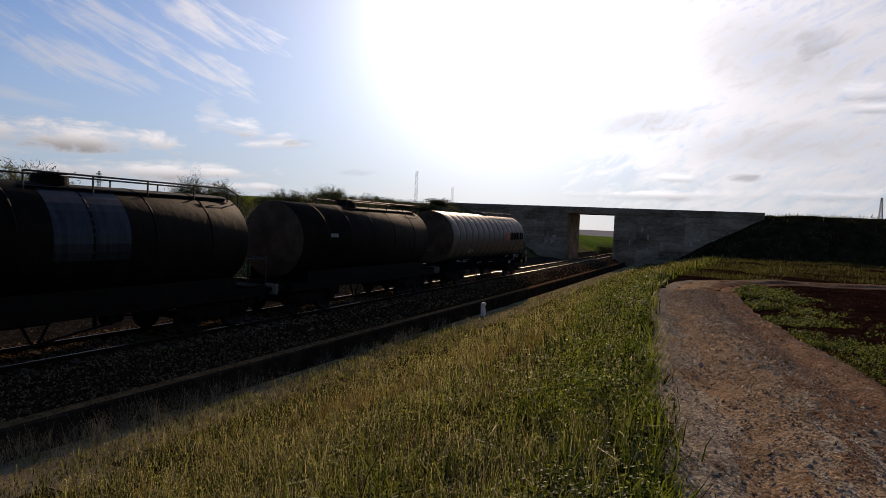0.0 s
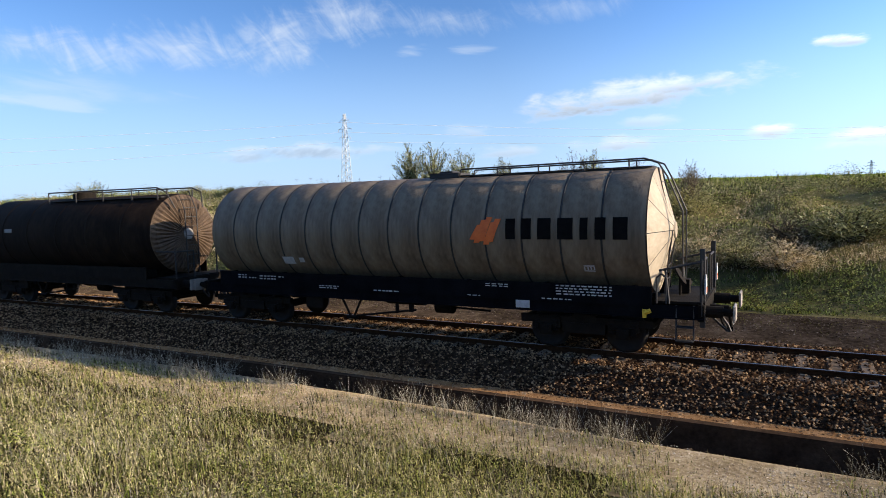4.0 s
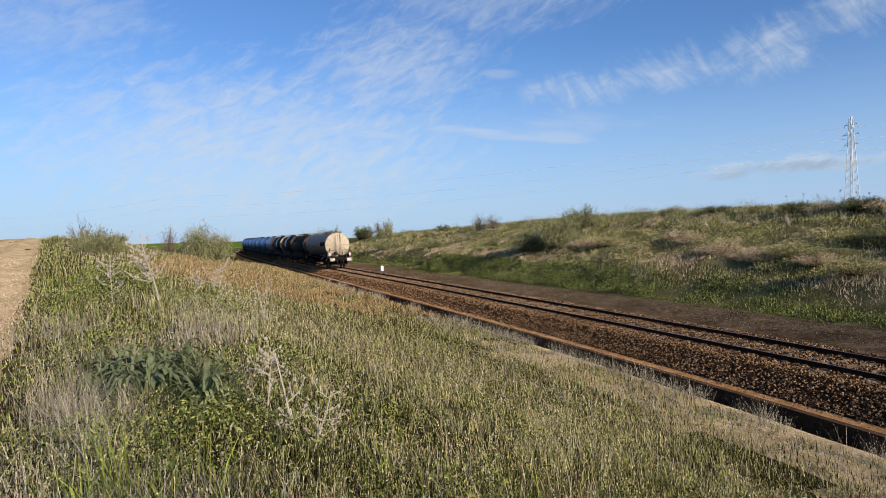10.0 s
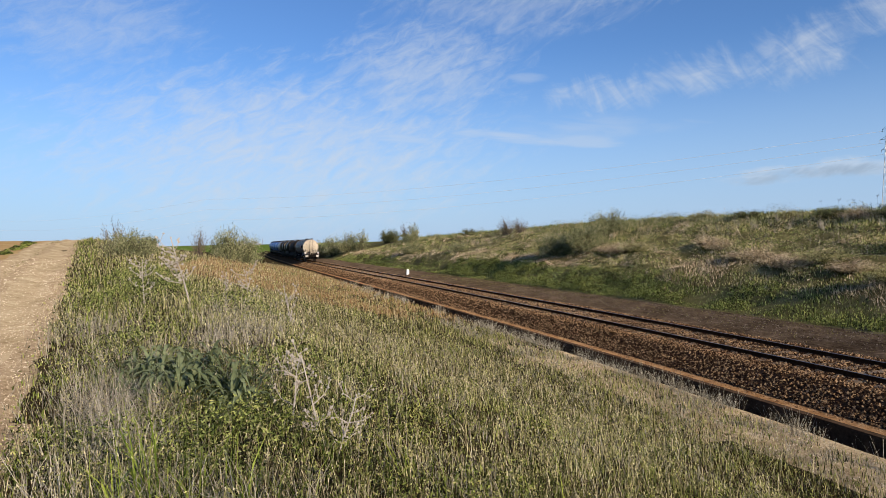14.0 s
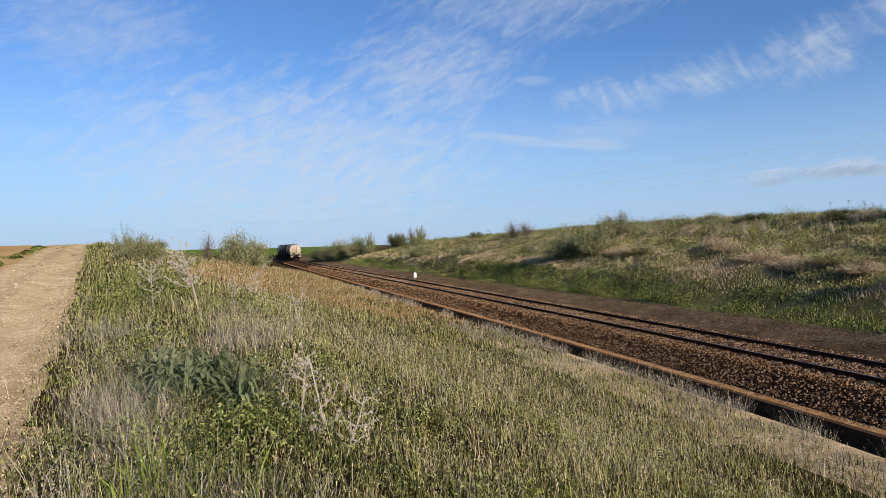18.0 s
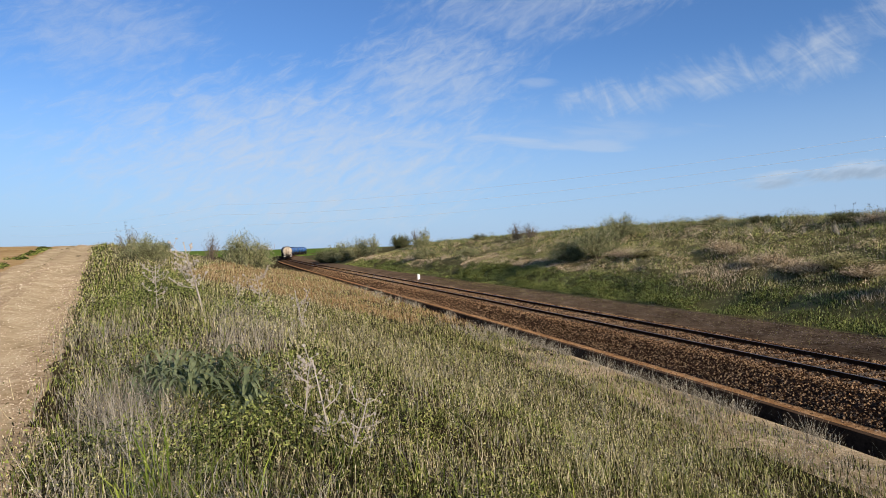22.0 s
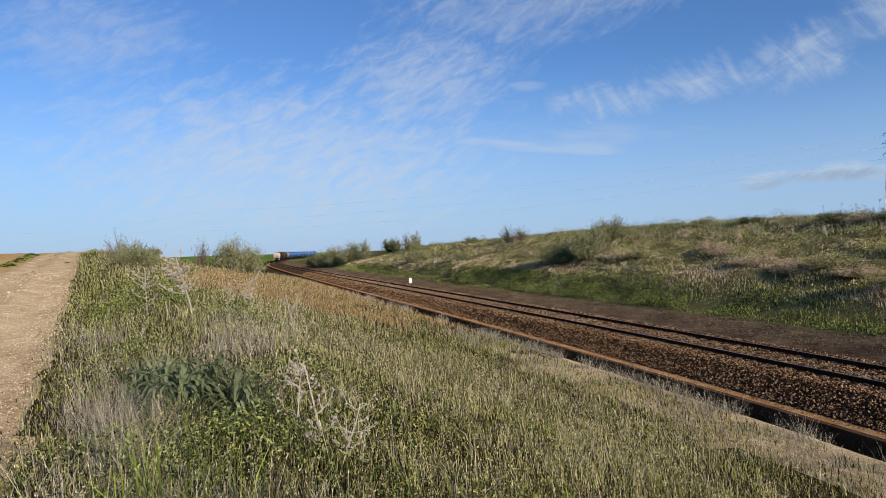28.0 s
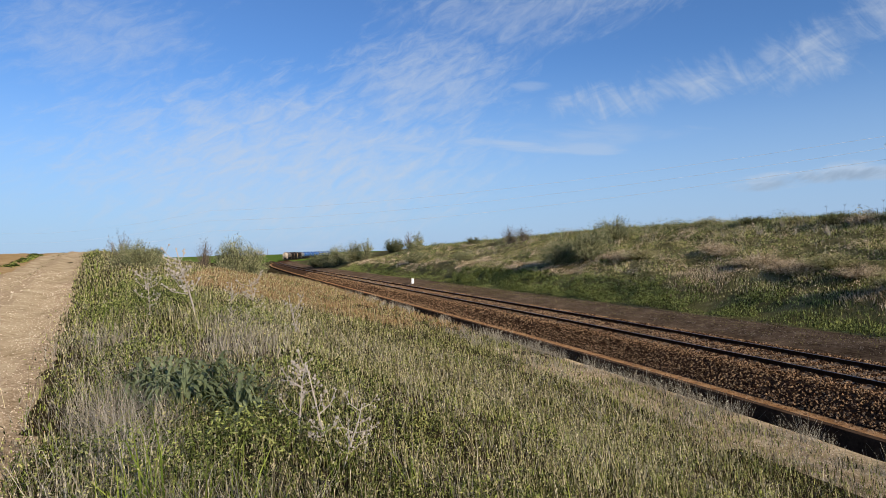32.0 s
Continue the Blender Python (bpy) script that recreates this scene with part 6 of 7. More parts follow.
    for name, k, mat in (("ramp_grass", np.flatnonzero(~dry), RUSH), ("ramp_dry_grass", np.flatnonzero(dry & (y < 3)), RUSH)):
        stuff(name, blades(name, x[k], y[k], rng.uniform(0.12, 0.4, len(k)) * (0.3 + 1.3 * patchy(x[k], y[k], 0.5, 45) ** 1.5), rng.uniform(0.025, 0.06, len(k)), mat, 1.2, far=True), "rough grass in front of the road ramp", "grass")


    n = 2600
    x, y = rng.uniform(84, 94, n), rng.uniform(-36, -5.4, n)
    keep = patchy(x, y, 0.5, 55) > 0.35
    x, y = x[keep], y[keep]
    stuff("ridge_tufts", blades("ridge_tufts", x, y, rng.uniform(0.12, 0.5, len(x)) * (0.3 + 1.4 * patchy(x, y, 0.6, 56) ** 1.5), rng.uniform(0.03, 0.07, len(x)), GRASS, 0.7, far=True), "grass tufts along the top of the road ramp", "grass")


build_bank_grass()


def shrub(height, radius, twigs, leafy, seed, mats=(BARK, BROOM)):
    """An upright broom-like bush: thin forking branches and fine green twigs."""
    r = np.random.default_rng(seed)
    e = new("broom_bush")
    limbs, foliage = [], []
    for i in range(twigs):
        a, spread = r.uniform(0, 2 * np.pi), r.uniform(0.1, 1.0) ** 0.7
        base = np.array([r.normal(0, 0.12) * radius, r.normal(0, 0.12) * radius, -0.1])
        top = np.array([np.cos(a) * spread * radius, np.sin(a) * spread * radius, height * r.uniform(0.4, 1.1) * (1 - 0.5 * spread ** 2)])
        bend = (base + top) / 2 + np.array([np.cos(a), np.sin(a), 0]) * radius * -0.12 + r.normal(0, 0.06 * radius, 3)
        pts = [(1 - t) ** 2 * base + 2 * t * (1 - t) * bend + t * t * top for t in np.linspace(0, 1, 6)]
        limbs.append((pts, 0.02 + 0.006 * height))
        for t in np.linspace(0.25, 1.0, 9):
            p = (1 - t) ** 2 * base + 2 * t * (1 - t) * bend + t * t * top
            for _ in range(leafy):
                d = np.array([np.cos(a) * 0.5, np.sin(a) * 0.5, 0.8]) + r.normal(0, 0.55, 3)
                foliage.append((p + r.normal(0, 0.09 * radius, 3), d / np.linalg.norm(d) * r.uniform(0.08, 0.24) * height * 0.5))
    verts, tris = [], []
    for pts, w in limbs:
        k = len(verts)
        for i, p in enumerate(pts):
            rr = w * (1 - 0.85 * i / (len(pts) - 1))
            for j in range(3):
                q = 2 * np.pi * j / 3
                verts.append(p + np.array([np.cos(q) * rr, np.sin(q) * rr, 0]))
        for i in range(len(pts) - 1):
            for j in range(3):
                a, b = k + i * 3 + j, k + i * 3 + (j + 1) % 3
                tris += [(a, b, b + 3), (a, b + 3, a + 3)]
    ob = new("trunk", raw_mesh("trunk", np.array(verts), np.array(tris), mats[0]))
    ob.parent = e
    p, d = np.array([f[0] for f in foliage]), np.array([f[1] for f in foliage])
    n = len(p)
    s = np.cross(d, r.normal(0, 1, (n, 3)))
    s = s / np.linalg.norm(s, axis=1)[:, None] * (0.008 + 0.006 * height)
    v = np.stack([p - s * 0.5, p + s * 0.5, p + d * 0.6 + s * 0.8, p + d], 1)
    f = np.array([(0, 1, 2), (0, 2, 3)])
    ob = new("crown", raw_mesh("crown", v.reshape(-1, 3), (f[None] + 4 * np.arange(n)[:, None, None]).reshape(-1, 3), mats[1]))
    ob.parent = e
    return e


def build_shrubs():
    dark = material("dark_bush_leaves", [(0.028, 0.034, 0.014), (0.09, 0.1, 0.042), (0.21, 0.215, 0.1)], 1.2, 0.75, random=-0.6, see=0.08)
    brown = material("brown_dry_twigs", [(0.0912, 0.0684, 0.0456), (0.152, 0.122, 0.0836), (0.213, 0.175, 0.122)], 1.5, 0.8, random=-0.6, see=0.1)
    kinds = [tagged(shrub(2.0, 1.5, 90, 9, 11), "grey-green broom bush with upright twigs", "bush"),
             tagged(shrub(2.0, 1.2, 84, 9, 12, (BARK, dark)), "dark green leafy bush on the bank", "bush"),
             tagged(shrub(2.0, 1.1, 46, 3, 13, (BARK, brown)), "half-bare twiggy brown bush", "bush"),
             tagged(shrub(2.0, 0.9, 50, 7, 14, (BARK, BROOM)), "feathery pale green young tree", "tree")]
    feathery = material("pale_feathery_twigs", [(0.09, 0.088, 0.035), (0.28, 0.265, 0.115), (0.55, 0.5, 0.27)], 1.2, 0.8, random=-0.7, see=0.2)
    tan = material("fawn_feathery_twigs", [(0.16, 0.115, 0.07), (0.45, 0.345, 0.22), (0.7, 0.58, 0.42)], 1.2, 0.8, random=-0.7, see=0.2)
    kinds += [tagged(shrub(2.0, 1.4, 84, 7, 15, (BARK, tan)), "fawn feathery dry bush on the bank", "bush"),
              tagged(shrub(2.0, 1.4, 84, 7, 16, (BARK, feathery)), "pale olive feathery bush on the bank", "bush")]
    first = [True] * 6
    # x, y, kind, height and width of each, place by place
    on_the_verge = [(-39.5, -6, 0, 1.5, 0.9), (-38.4, -5.4, 0, 1.2, 0.8), (-41, -7, 2, 2.1, 0.8), (-72, -4.2, 2, 3.0, 1.0), (-70, -0.9, 0, 3.6, 1.3), (-71, 0.8, 0, 3.2, 1.2), (-73, -2.2, 3, 2.6, 1.3), (-120, -15, 1, 2.2, 1.5)]
    far_bend = [(-165, 20.5, 0, 4.2, 2.2), (-158, 22.5, 0, 4.8, 2.3), (-172, 18.5, 1, 3.8, 2.2), (-150, 25, 0, 4.6, 2.2), (-146, 27.5, 3, 4.6, 2.0), (-180, 20, 1, 3.5, 3), (-151, 34.8, 1, 3.6, 1.9), (-148, 35.6, 1, 3.2, 1.6), (-136, 35.5, 2, 4.2, 1.5), (-131, 36, 3, 4.0, 1.7), (-124, 33.5, 0, 2.4, 1.8), (-98, 26.5, 0, 2.0, 1.8), (-80, 28.2, 0, 1.3, 1.1), (-84, 31.2, 1, 1.3, 1.2)]
    west_bank = [(-70, 31, 2, 2.3, 1.3), (-67.5, 31.6, 2, 1.9, 1.2), (-52, 28.3, 0, 2.3, 1.6), (-49, 29.2, 0, 2.5, 1.7), (-46.5, 30.2, 0, 2.2, 1.5), (-19.5, 36, 3, 3.1, 1.5), (-21.5, 36.5, 3, 2.9, 1.4), (-18, 37, 3, 2.6, 1.3), (-15, 37, 3, 2, 1)]
    middle_bank = [(-9.5, 33.2, 2, 2.4, 1), (-8.6, 33.6, 3, 2.2, 1), (-6, 33.8, 2, 1.7, 0.8), (-3.6, 34.4, 2, 1.3, 0.8), (-10.8, 31.2, 0, 1.2, 1.1), (-9.6, 29.8, 0, 1.2, 1.7), (-5.8, 29.9, 0, 1.28, 1.8), (0.6, 29.5, 2, 1.28, 1.6), (2.8, 29.9, 0, 1.36, 1.9), (-6.6, 27, 0, 0.9, 1.3), (-3, 26.8, 0, 0.9, 1.4)]
    east_bank = [(17.4, 30.6, 1, 1.7, 1.3), (15.8, 31.2, 1, 1.5, 1.2), (27, 27.6, 0, 1.9, 1.8), (22, 28.4, 1, 1.6, 1.7), (44, 31.5, 1, 1.9, 2.0), (47, 29, 0, 2.0, 2.0), (52, 30.5, 1, 1.8, 2.0), (9.5, 33.6, 3, 2.6, 1.3), (11.2, 34, 2, 2.8, 1.2), (12.6, 33.4, 0, 2.2, 1.5), (14.2, 34.2, 3, 2.4, 1.2), (13, 30.5, 0, 2.6, 2), (17, 31.5, 3, 2, 1.6), (21, 33, 0, 2.3, 1.8), (25, 30, 0, 2.6, 1.9), (32, 26.8, 0, 2.2, 1.7)]
    by_the_bridge = [(34, 32, 3, 2.2, 1.6), (37, 28.5, 0, 2.2, 1.8), (41, 29, 0, 2, 1.8), (39, 25.6, 0, 1.4, 1.4), (50, 34, 0, 2, 1.7), (112, 18.2, 1, 1.9, 1.6), (114, 16.6, 1, 1.6, 1.6), (112, 23.4, 1, 1, 1)]
    crest_hedge = [(50.5, 41, 1, 1.6, 1.7), (53.5, 41.6, 1, 1.9, 2.0), (57, 41.2, 1, 1.5, 2.0), (60.5, 41, 1, 1.9, 2.2), (64, 40.4, 1, 1.5, 2.0), (67.5, 39.6, 1, 1.7, 2.1), (71, 39.2, 1, 1.3, 2.2), (75, 38.6, 1, 1.2, 2.3), (79, 38, 1, 1.3, 2.2), (83.2, 37.2, 1, 0.9, 2.4)]
    big_bushes = [(30, 30.6, 1, 1.9, 1.6), (32.6, 31.4, 1, 2.0, 1.7), (35.2, 32.2, 1, 2.0, 1.7), (38.2, 32.8, 1, 2.0, 1.8), (33.4, 28.8, 1, 2.0, 1.6), (41.4, 33.4, 1, 1.9, 1.8), (28, 29.4, 1, 1.7, 1.5), (36.5, 35.5, 1, 1.5, 1.8), (33, 35, 1, 1.4, 1.8), (30, 34.4, 1, 1.3, 1.7), (38.2, 39.6, 1, 2.6, 1.3), (41.4, 39.2, 1, 2.8, 1.4), (44.5, 40.2, 1, 1.8, 1.5), (39.8, 40.4, 2, 3.2, 1.0), (45.5, 27.4, 1, 3.0, 1.9), (47.8, 28.6, 0, 3.4, 1.7), (49.6, 28.2, 1, 3.3, 2.0), (51.5, 29.8, 1, 3.0, 1.9), (35.4, 28.8, 0, 2.7, 1.5), (37.8, 29.4, 1, 2.6, 1.7), (39.8, 28.6, 0, 2.2, 1.6), (53, 27.6, 1, 1.9, 1.6)]
    low_row = [(-10.9, 25.1, 5, 1.04, 1.0), (-9.8, 25.7, 5, 1.2, 1.0), (-8.6, 25.4, 5, 1.12, 1.0), (-7.4, 26.1, 5, 1.28, 1.0), (-6.4, 26.6, 5, 1.44, 1.0), (-5.6, 25.8, 4, 1.2, 0.9), (-4.6, 26.3, 4, 1.36, 1.0), (-3.5, 25.9, 4, 1.28, 1.0), (-2.3, 26.4, 4, 1.28, 1.0), (-1.0, 26.5, 5, 1.2, 1.0), (0.4, 26.2, 4, 1.12, 1.0)]
    upper_row = [(-12.2, 30.8, 1, 1.68, 1.17), (-10.8, 31.4, 0, 1.84, 1.26), (-9.3, 31.0, 5, 1.75, 1.17), (-8.0, 31.5, 0, 1.91, 1.26), (-6.6, 32.2, 1, 1.8, 1.26), (-5.2, 33.2, 5, 1.4, 1.17), (-4.0, 33.8, 5, 1.4, 1.26), (-6.0, 33.4, 2, 2.3, 0.8), (-3.6, 34.4, 2, 2.3, 0.8), (-9.6, 32.2, 2, 2.29, 0.8)]
    fawn_mats = [(-31.4, 29.9, 4, 0.8, 1.1), (-29.8, 29.7, 4, 0.9, 1.2), (-28.2, 29.5, 4, 0.8, 1.2), (-26.6, 29.2, 4, 0.9, 1.1), (-25, 29.4, 5, 0.8, 1.2), (-23, 28.6, 4, 0.7, 1.1), (-46.5, 30.5, 4, 0.8, 1.3), (-44.8, 30.2, 4, 0.9, 1.3), (-43, 30.4, 5, 0.8, 1.3), (-37, 32.4, 4, 0.7, 1.1), (-35.6, 32.2, 4, 0.7, 1.1), (-20, 27.4, 5, 0.8, 1.1), (-17, 28.6, 4, 0.9, 1.2), (-21.5, 32.5, 1, 1.2, 1.3), (-18.6, 32.2, 1, 1.3, 1.3), (-23.5, 33.5, 1, 1.0, 1.4)]
    crest_row = [(-34, 40.6, 1, 0.9, 1.3), (-31.6, 40.2, 4, 0.9, 1.1), (-29.6, 40.8, 1, 1.0, 1.4), (-27.4, 40.2, 4, 0.9, 1.1), (-25.2, 40.6, 1, 1.1, 1.4), (-22.8, 40.3, 1, 1.2, 1.4), (-20.4, 40.1, 4, 1.0, 1.1), (-38, 40.9, 5, 0.8, 1.2), (-42, 41, 1, 0.8, 1.4), (-48, 41.4, 5, 0.8, 1.3)]
    rows_as_set = crest_hedge + big_bushes + low_row + upper_row + fawn_mats + crest_row
    places = on_the_verge + far_bend + west_bank + middle_bank + east_bank + by_the_bridge
    for x, y, k, h, w in places + rows_as_set:
        if y > 30 and abs(x) < 95 and (x, y, k, h, w) in places:  # on the crest
            x, y, h, w = x * 1.2, y * 1.2, h * 1.15, w * 1.15
        m = Matrix.LocRotScale((x, y, on_ground(x, y) - 0.05), Euler((0, 0, random.uniform(0, 6.28))), (w, w, h / 2.0))
        if first[k]:
            kinds[k].matrix_basis = m
            first[k] = False
        else:
            ob = copy_thing(kinds[k], pose(0, 0, 0))
            ob.matrix_basis = m


build_shrubs()


def curved_rod(bm, pts, r0, r1, sides=4):
    for i, (a, b) in enumerate(zip(pts, pts[1:])):
        k = i / max(1, len(pts) - 1)
        rod(bm, a, b, r0 + (r1 - r0) * k, sides)


def dead_thistle(x, y, height, seed, arms=9):
    """A dead branching thistle with spiky heads."""
    r = random.Random(seed)
    e = new("dead_thistle")
    e.matrix_basis = pose(x, y, on_ground(x, y), r.uniform(-14, 14), r.uniform(-14, 14), r.uniform(0, 360))
    bm = bmesh.new()
    curved_rod(bm, [(0, 0, -0.05), (0.02 * height, 0, 0.4 * height), (0.05 * height, 0.02 * height, 0.75 * height), (0.06 * height, 0, height)], 0.012 * height, 0.005 * height)
    part("stem", bm, PALE, e)
    tips = [(0.06 * height, 0, height)]
    for i in range(arms):
        z = height * r.uniform(0.2, 0.95)
        a = r.uniform(0, 6.28)
        l = height * r.uniform(0.1, 0.34)
        p = Vector((0.04 * height, 0, z))
        q = p + Vector((math.cos(a) * l * 0.6, math.sin(a) * l * 0.6, l * 0.25))
        t = q + Vector((math.cos(a) * l * 0.35, math.sin(a) * l * 0.35, l * 0.45))
        bm = bmesh.new()
        curved_rod(bm, [p, q, t], 0.0065 * height, 0.0035 * height)
        for s in (q, (p + q) / 2, (q + t) / 2):
            b = a + r.uniform(-1.9, 1.9)
            w = s + Vector((math.cos(b) * l * 0.3, math.sin(b) * l * 0.3, l * r.uniform(-0.1, 0.4)))
            rod(bm, s, w, 0.003 * height, 4)
            tips.append(w)
        part("branch", bm, PALE, e)
        tips.append(t)
    for t in tips:
        bm = bmesh.new()
        s = 0.0085 * height * r.uniform(0.8, 1.4)
        bmesh.ops.create_icosphere(bm, subdivisions=1, radius=s, matrix=Matrix.Translation(t))
        bmesh.ops.poke(bm, faces=bm.faces[:])
        for v in bm.verts:
            if len(v.link_edges) == 3:
                v.co = Vector(t) + (v.co - Vector(t)) * r.uniform(1.7, 3.2)
        part("seed_head", bm, PALE, e)
    return tagged(e, "dead grey thistle with branching spiky heads", "thistle", "dead thistles")


def leafy_plant(x, y, radius, leaves, seed, mat, label, long=1.0):
    """A low rosette of long arching leaves."""
    r = random.Random(seed)
    e = new("leafy_plant")
    e.matrix_basis = pose(x, y, on_ground(x, y))
    for i in range(leaves):
        a = r.uniform(0, 6.28)
        l = radius * r.uniform(0.6, 1.1)
        w = radius * r.uniform(0.03, 0.055) / long
        bm = bmesh.new()
        rows = []
        ox, oy = r.gauss(0, 0.2) * radius, r.gauss(0, 0.2) * radius
        rise = r.uniform(0.3, 1.7)
        for k in range(10):
            t = k / 9
            z = l * (rise * t * 2.2 - rise * 1.7 * t * t)
            half = w * (0.35 + 1.3 * t) * (1 - t ** 3) * (1.25 if k % 2 else 0.65) + 0.002
            c = Vector((ox + math.cos(a) * l * t, oy + math.sin(a) * l * t, z))
            s = Vector((-math.sin(a), math.cos(a), 0)) * half
            rows.append([bm.verts.new(c - s + Vector((0, 0, half * 0.4))), bm.verts.new(c), bm.verts.new(c + s + Vector((0, 0, half * 0.4)))])
        for p, q in zip(rows, rows[1:]):
            for j in range(2):
                bm.faces.new((p[j], p[j + 1], q[j + 1], q[j])).smooth = True
        part("leaf", bm, mat, e)
    return tagged(e, label, "plant")


def build_weeds():
    for x, y, h, s in ((-14.6, -1.05, 1.55, 1), (-14.9, 0.2, 1.05, 2), (-15.6, -2.1, 1.1, 3), (-11.6, 0.9, 0.9, 4), (-4.75, 0.55, 0.72, 5), (-5.1, 0.35, 0.6, 6), (-4.5, 0.62, 0.5, 8), (-13.5, -0.3, 0.8, 7)):
        dead_thistle(x, y, h, s, 16 if h > 1 else 10)
    for x, y, size, count, seed in ((-7.25, -0.8, 0.44, 120, 5), (-6.85, -0.45, 0.42, 110, 6), (-7.6, -1.1, 0.34, 70, 8), (-6.45, -0.75, 0.36, 80, 9), (-6.3, -0.15, 0.36, 70, 10), (-6.9, -1.05, 0.34, 70, 12), (-6.15, -0.5, 0.42, 90, 13), (-5.65, -0.1, 0.36, 70, 14)):
        leafy_plant(x, y, size, count, seed, LEAF, "grey-green leafy plant with long arching leaves")
    # dead stalk tangle beside it, and lush leafy patches
    n = 7000
    x, y = rng.uniform(-13, -2.5, n), rng.normal(-0.8, 1.0, n)
    keep = (y > np.interp(x, [p[0] for p in ROAD_EDGE], [p[1] for p in ROAD_EDGE]) + 0.2) & ((patchy(x, y, 0.9, 71) > 0.6) | (np.hypot((x + 6.3) / 0.9, (y + 0.85) / 0.5) < 1))
    x, y = x[keep], y[keep]
    n = len(x)
    stuff("dead_stalks", blades("dead_stalks", x, y, rng.uniform(0.15, 0.55, n), rng.uniform(0.003, 0.006, n), DEAD, 1.0), "tangle of grey dead stalks", "weeds")
    # dense dry tussocks
    for tx, ty, spread, n in ((-5.9, -1.05, 0.22, 320), (-5.0, -0.78, 0.16, 260), (-5.5, -0.9, 0.18, 260), (-7.4, -1.2, 0.3, 260), (-6.6, -1.35, 0.2, 200), (-11.5, -2.2, 0.4, 420), (-9.0, -0.2, 0.3, 200)):
        x, y = rng.normal(tx, spread, n), rng.normal(ty, spread, n)
        stuff("dry_tussock", blades("dry_tussock", x, y, rng.uniform(0.2, 0.52, n), rng.uniform(0.0028, 0.0055, n), DEAD, 0.8), "dense dry grey tussock on the verge", "weeds")
    xs, ys, zs = [], [], []
    for cx, cy, sx, sy, n in ((-16.5, -2.2, 1.5, 0.8, 4200), (-13, 0.0, 1.0, 0.6, 1800), (-21, -3.0, 2.0, 0.9, 2600), (-6.2, 0.5, 0.9, 0.6, 1800), (-4.6, -0.1, 0.6, 0.4, 2200), (-5.0, -0.9, 0.4, 0.3, 1200), (-9.5, -1.4, 0.8, 0.4, 1500),
                              (8.5, 1.4, 0.7, 0.35, 2200), (6.0, 1.1, 0.5, 0.3, 1500), (11, 1.9, 0.8, 0.4, 2000), (14, 2.2, 1.0, 0.5, 1800), (18, 2.7, 1.2, 0.5, 1600), (23, 3.2, 1.5, 0.7, 1500), (30, 4.5, 4.0, 1.6, 2000)):
        u, w = rng.normal(0, 1, n), rng.normal(0, 1, n)
        xs.append(cx + sx * u)
        ys.append(cy + sy * w)
        zs.append(np.exp(-(u * u + w * w) / 2) * min(0.6, 0.75 * sy) * rng.uniform(0.5, 1.0, n))
    x, y = np.concatenate(xs), np.concatenate(ys)
    edge = np.interp(x, [p[0] for p in ROAD_EDGE], [p[1] for p in ROAD_EDGE])
    keep = (y > edge + 0.15) & ((x < 0) | (patchy(x, y, 1.6, 15) > 0.4))
    rise = np.concatenate(zs)[keep]
    x, y = x[keep], y[keep]
    d = np.hypot(x, y)
    z = heights(x, y) + rise + rng.uniform(0, 0.16, len(x))
    stuff("leafy_weeds", leaves("leafy_weeds", np.stack([x, y, z], -1)[x < 0], (0.012 + 0.001 * d)[x < 0], LUSH, None, 0.38), "dark green leafy weeds in clumps", "weeds")
    stuff("road_edge_weeds", leaves("road_edge_weeds", np.stack([x, y, z + 0.1], -1)[x > 0], (0.014 + 0.0012 * d)[x > 0], YOUNG, None, 0.3), "bright green leafy weeds along the road", "weeds")
    # tall dry umbels on the crest of the far bank
    tops = []
    for i in range(16):
        x, v = random.uniform(-36, -16), random.uniform(40, 43)
        y = v + track_y(x) - 15.45
        tops.append((x, y, on_ground(x, y), random.uniform(0.9, 1.4)))
    for x, y, z, h in tops:
        e = new("dry_umbel")
        e.matrix_basis = pose(x, y, z)
        bm = bmesh.new()
        rod(bm, (0, 0, -0.1), (random.uniform(-0.1, 0.1), 0, h), 0.005, 4)
        part("stalk", bm, BARK, e)
        bm = bmesh.new()
        for k in range(5):
            a = random.uniform(0, 6.28)
            tip = (math.cos(a) * 0.1, math.sin(a) * 0.1, h + random.uniform(-0.02, 0.1))
            rod(bm, (0, 0, h - 0.08), tip, 0.005, 4)
            bmesh.ops.create_cone(bm, segments=6, radius1=0.008, radius2=0.022, depth=0.02, matrix=pose(*tip))
        part("flower_head", bm, BARK, e)
        tagged(e, "tall dry umbel on the crest of the bank", "weed", "dry umbels on the bank")


build_weeds()


# ---- posts, pylons and distance ----
GALVANISED = material("galvanised_steel", [(0.42, 0.42, 0.42), (0.58, 0.58, 0.58)], 3, 0.5, metal=0.3, space="object")
WHITEWASH = material("whitewashed_post", [(0.62, 0.61, 0.58), (0.80, 0.79, 0.76)], 6, 0.85, space="object", bump=0.2, bump_scale=40)


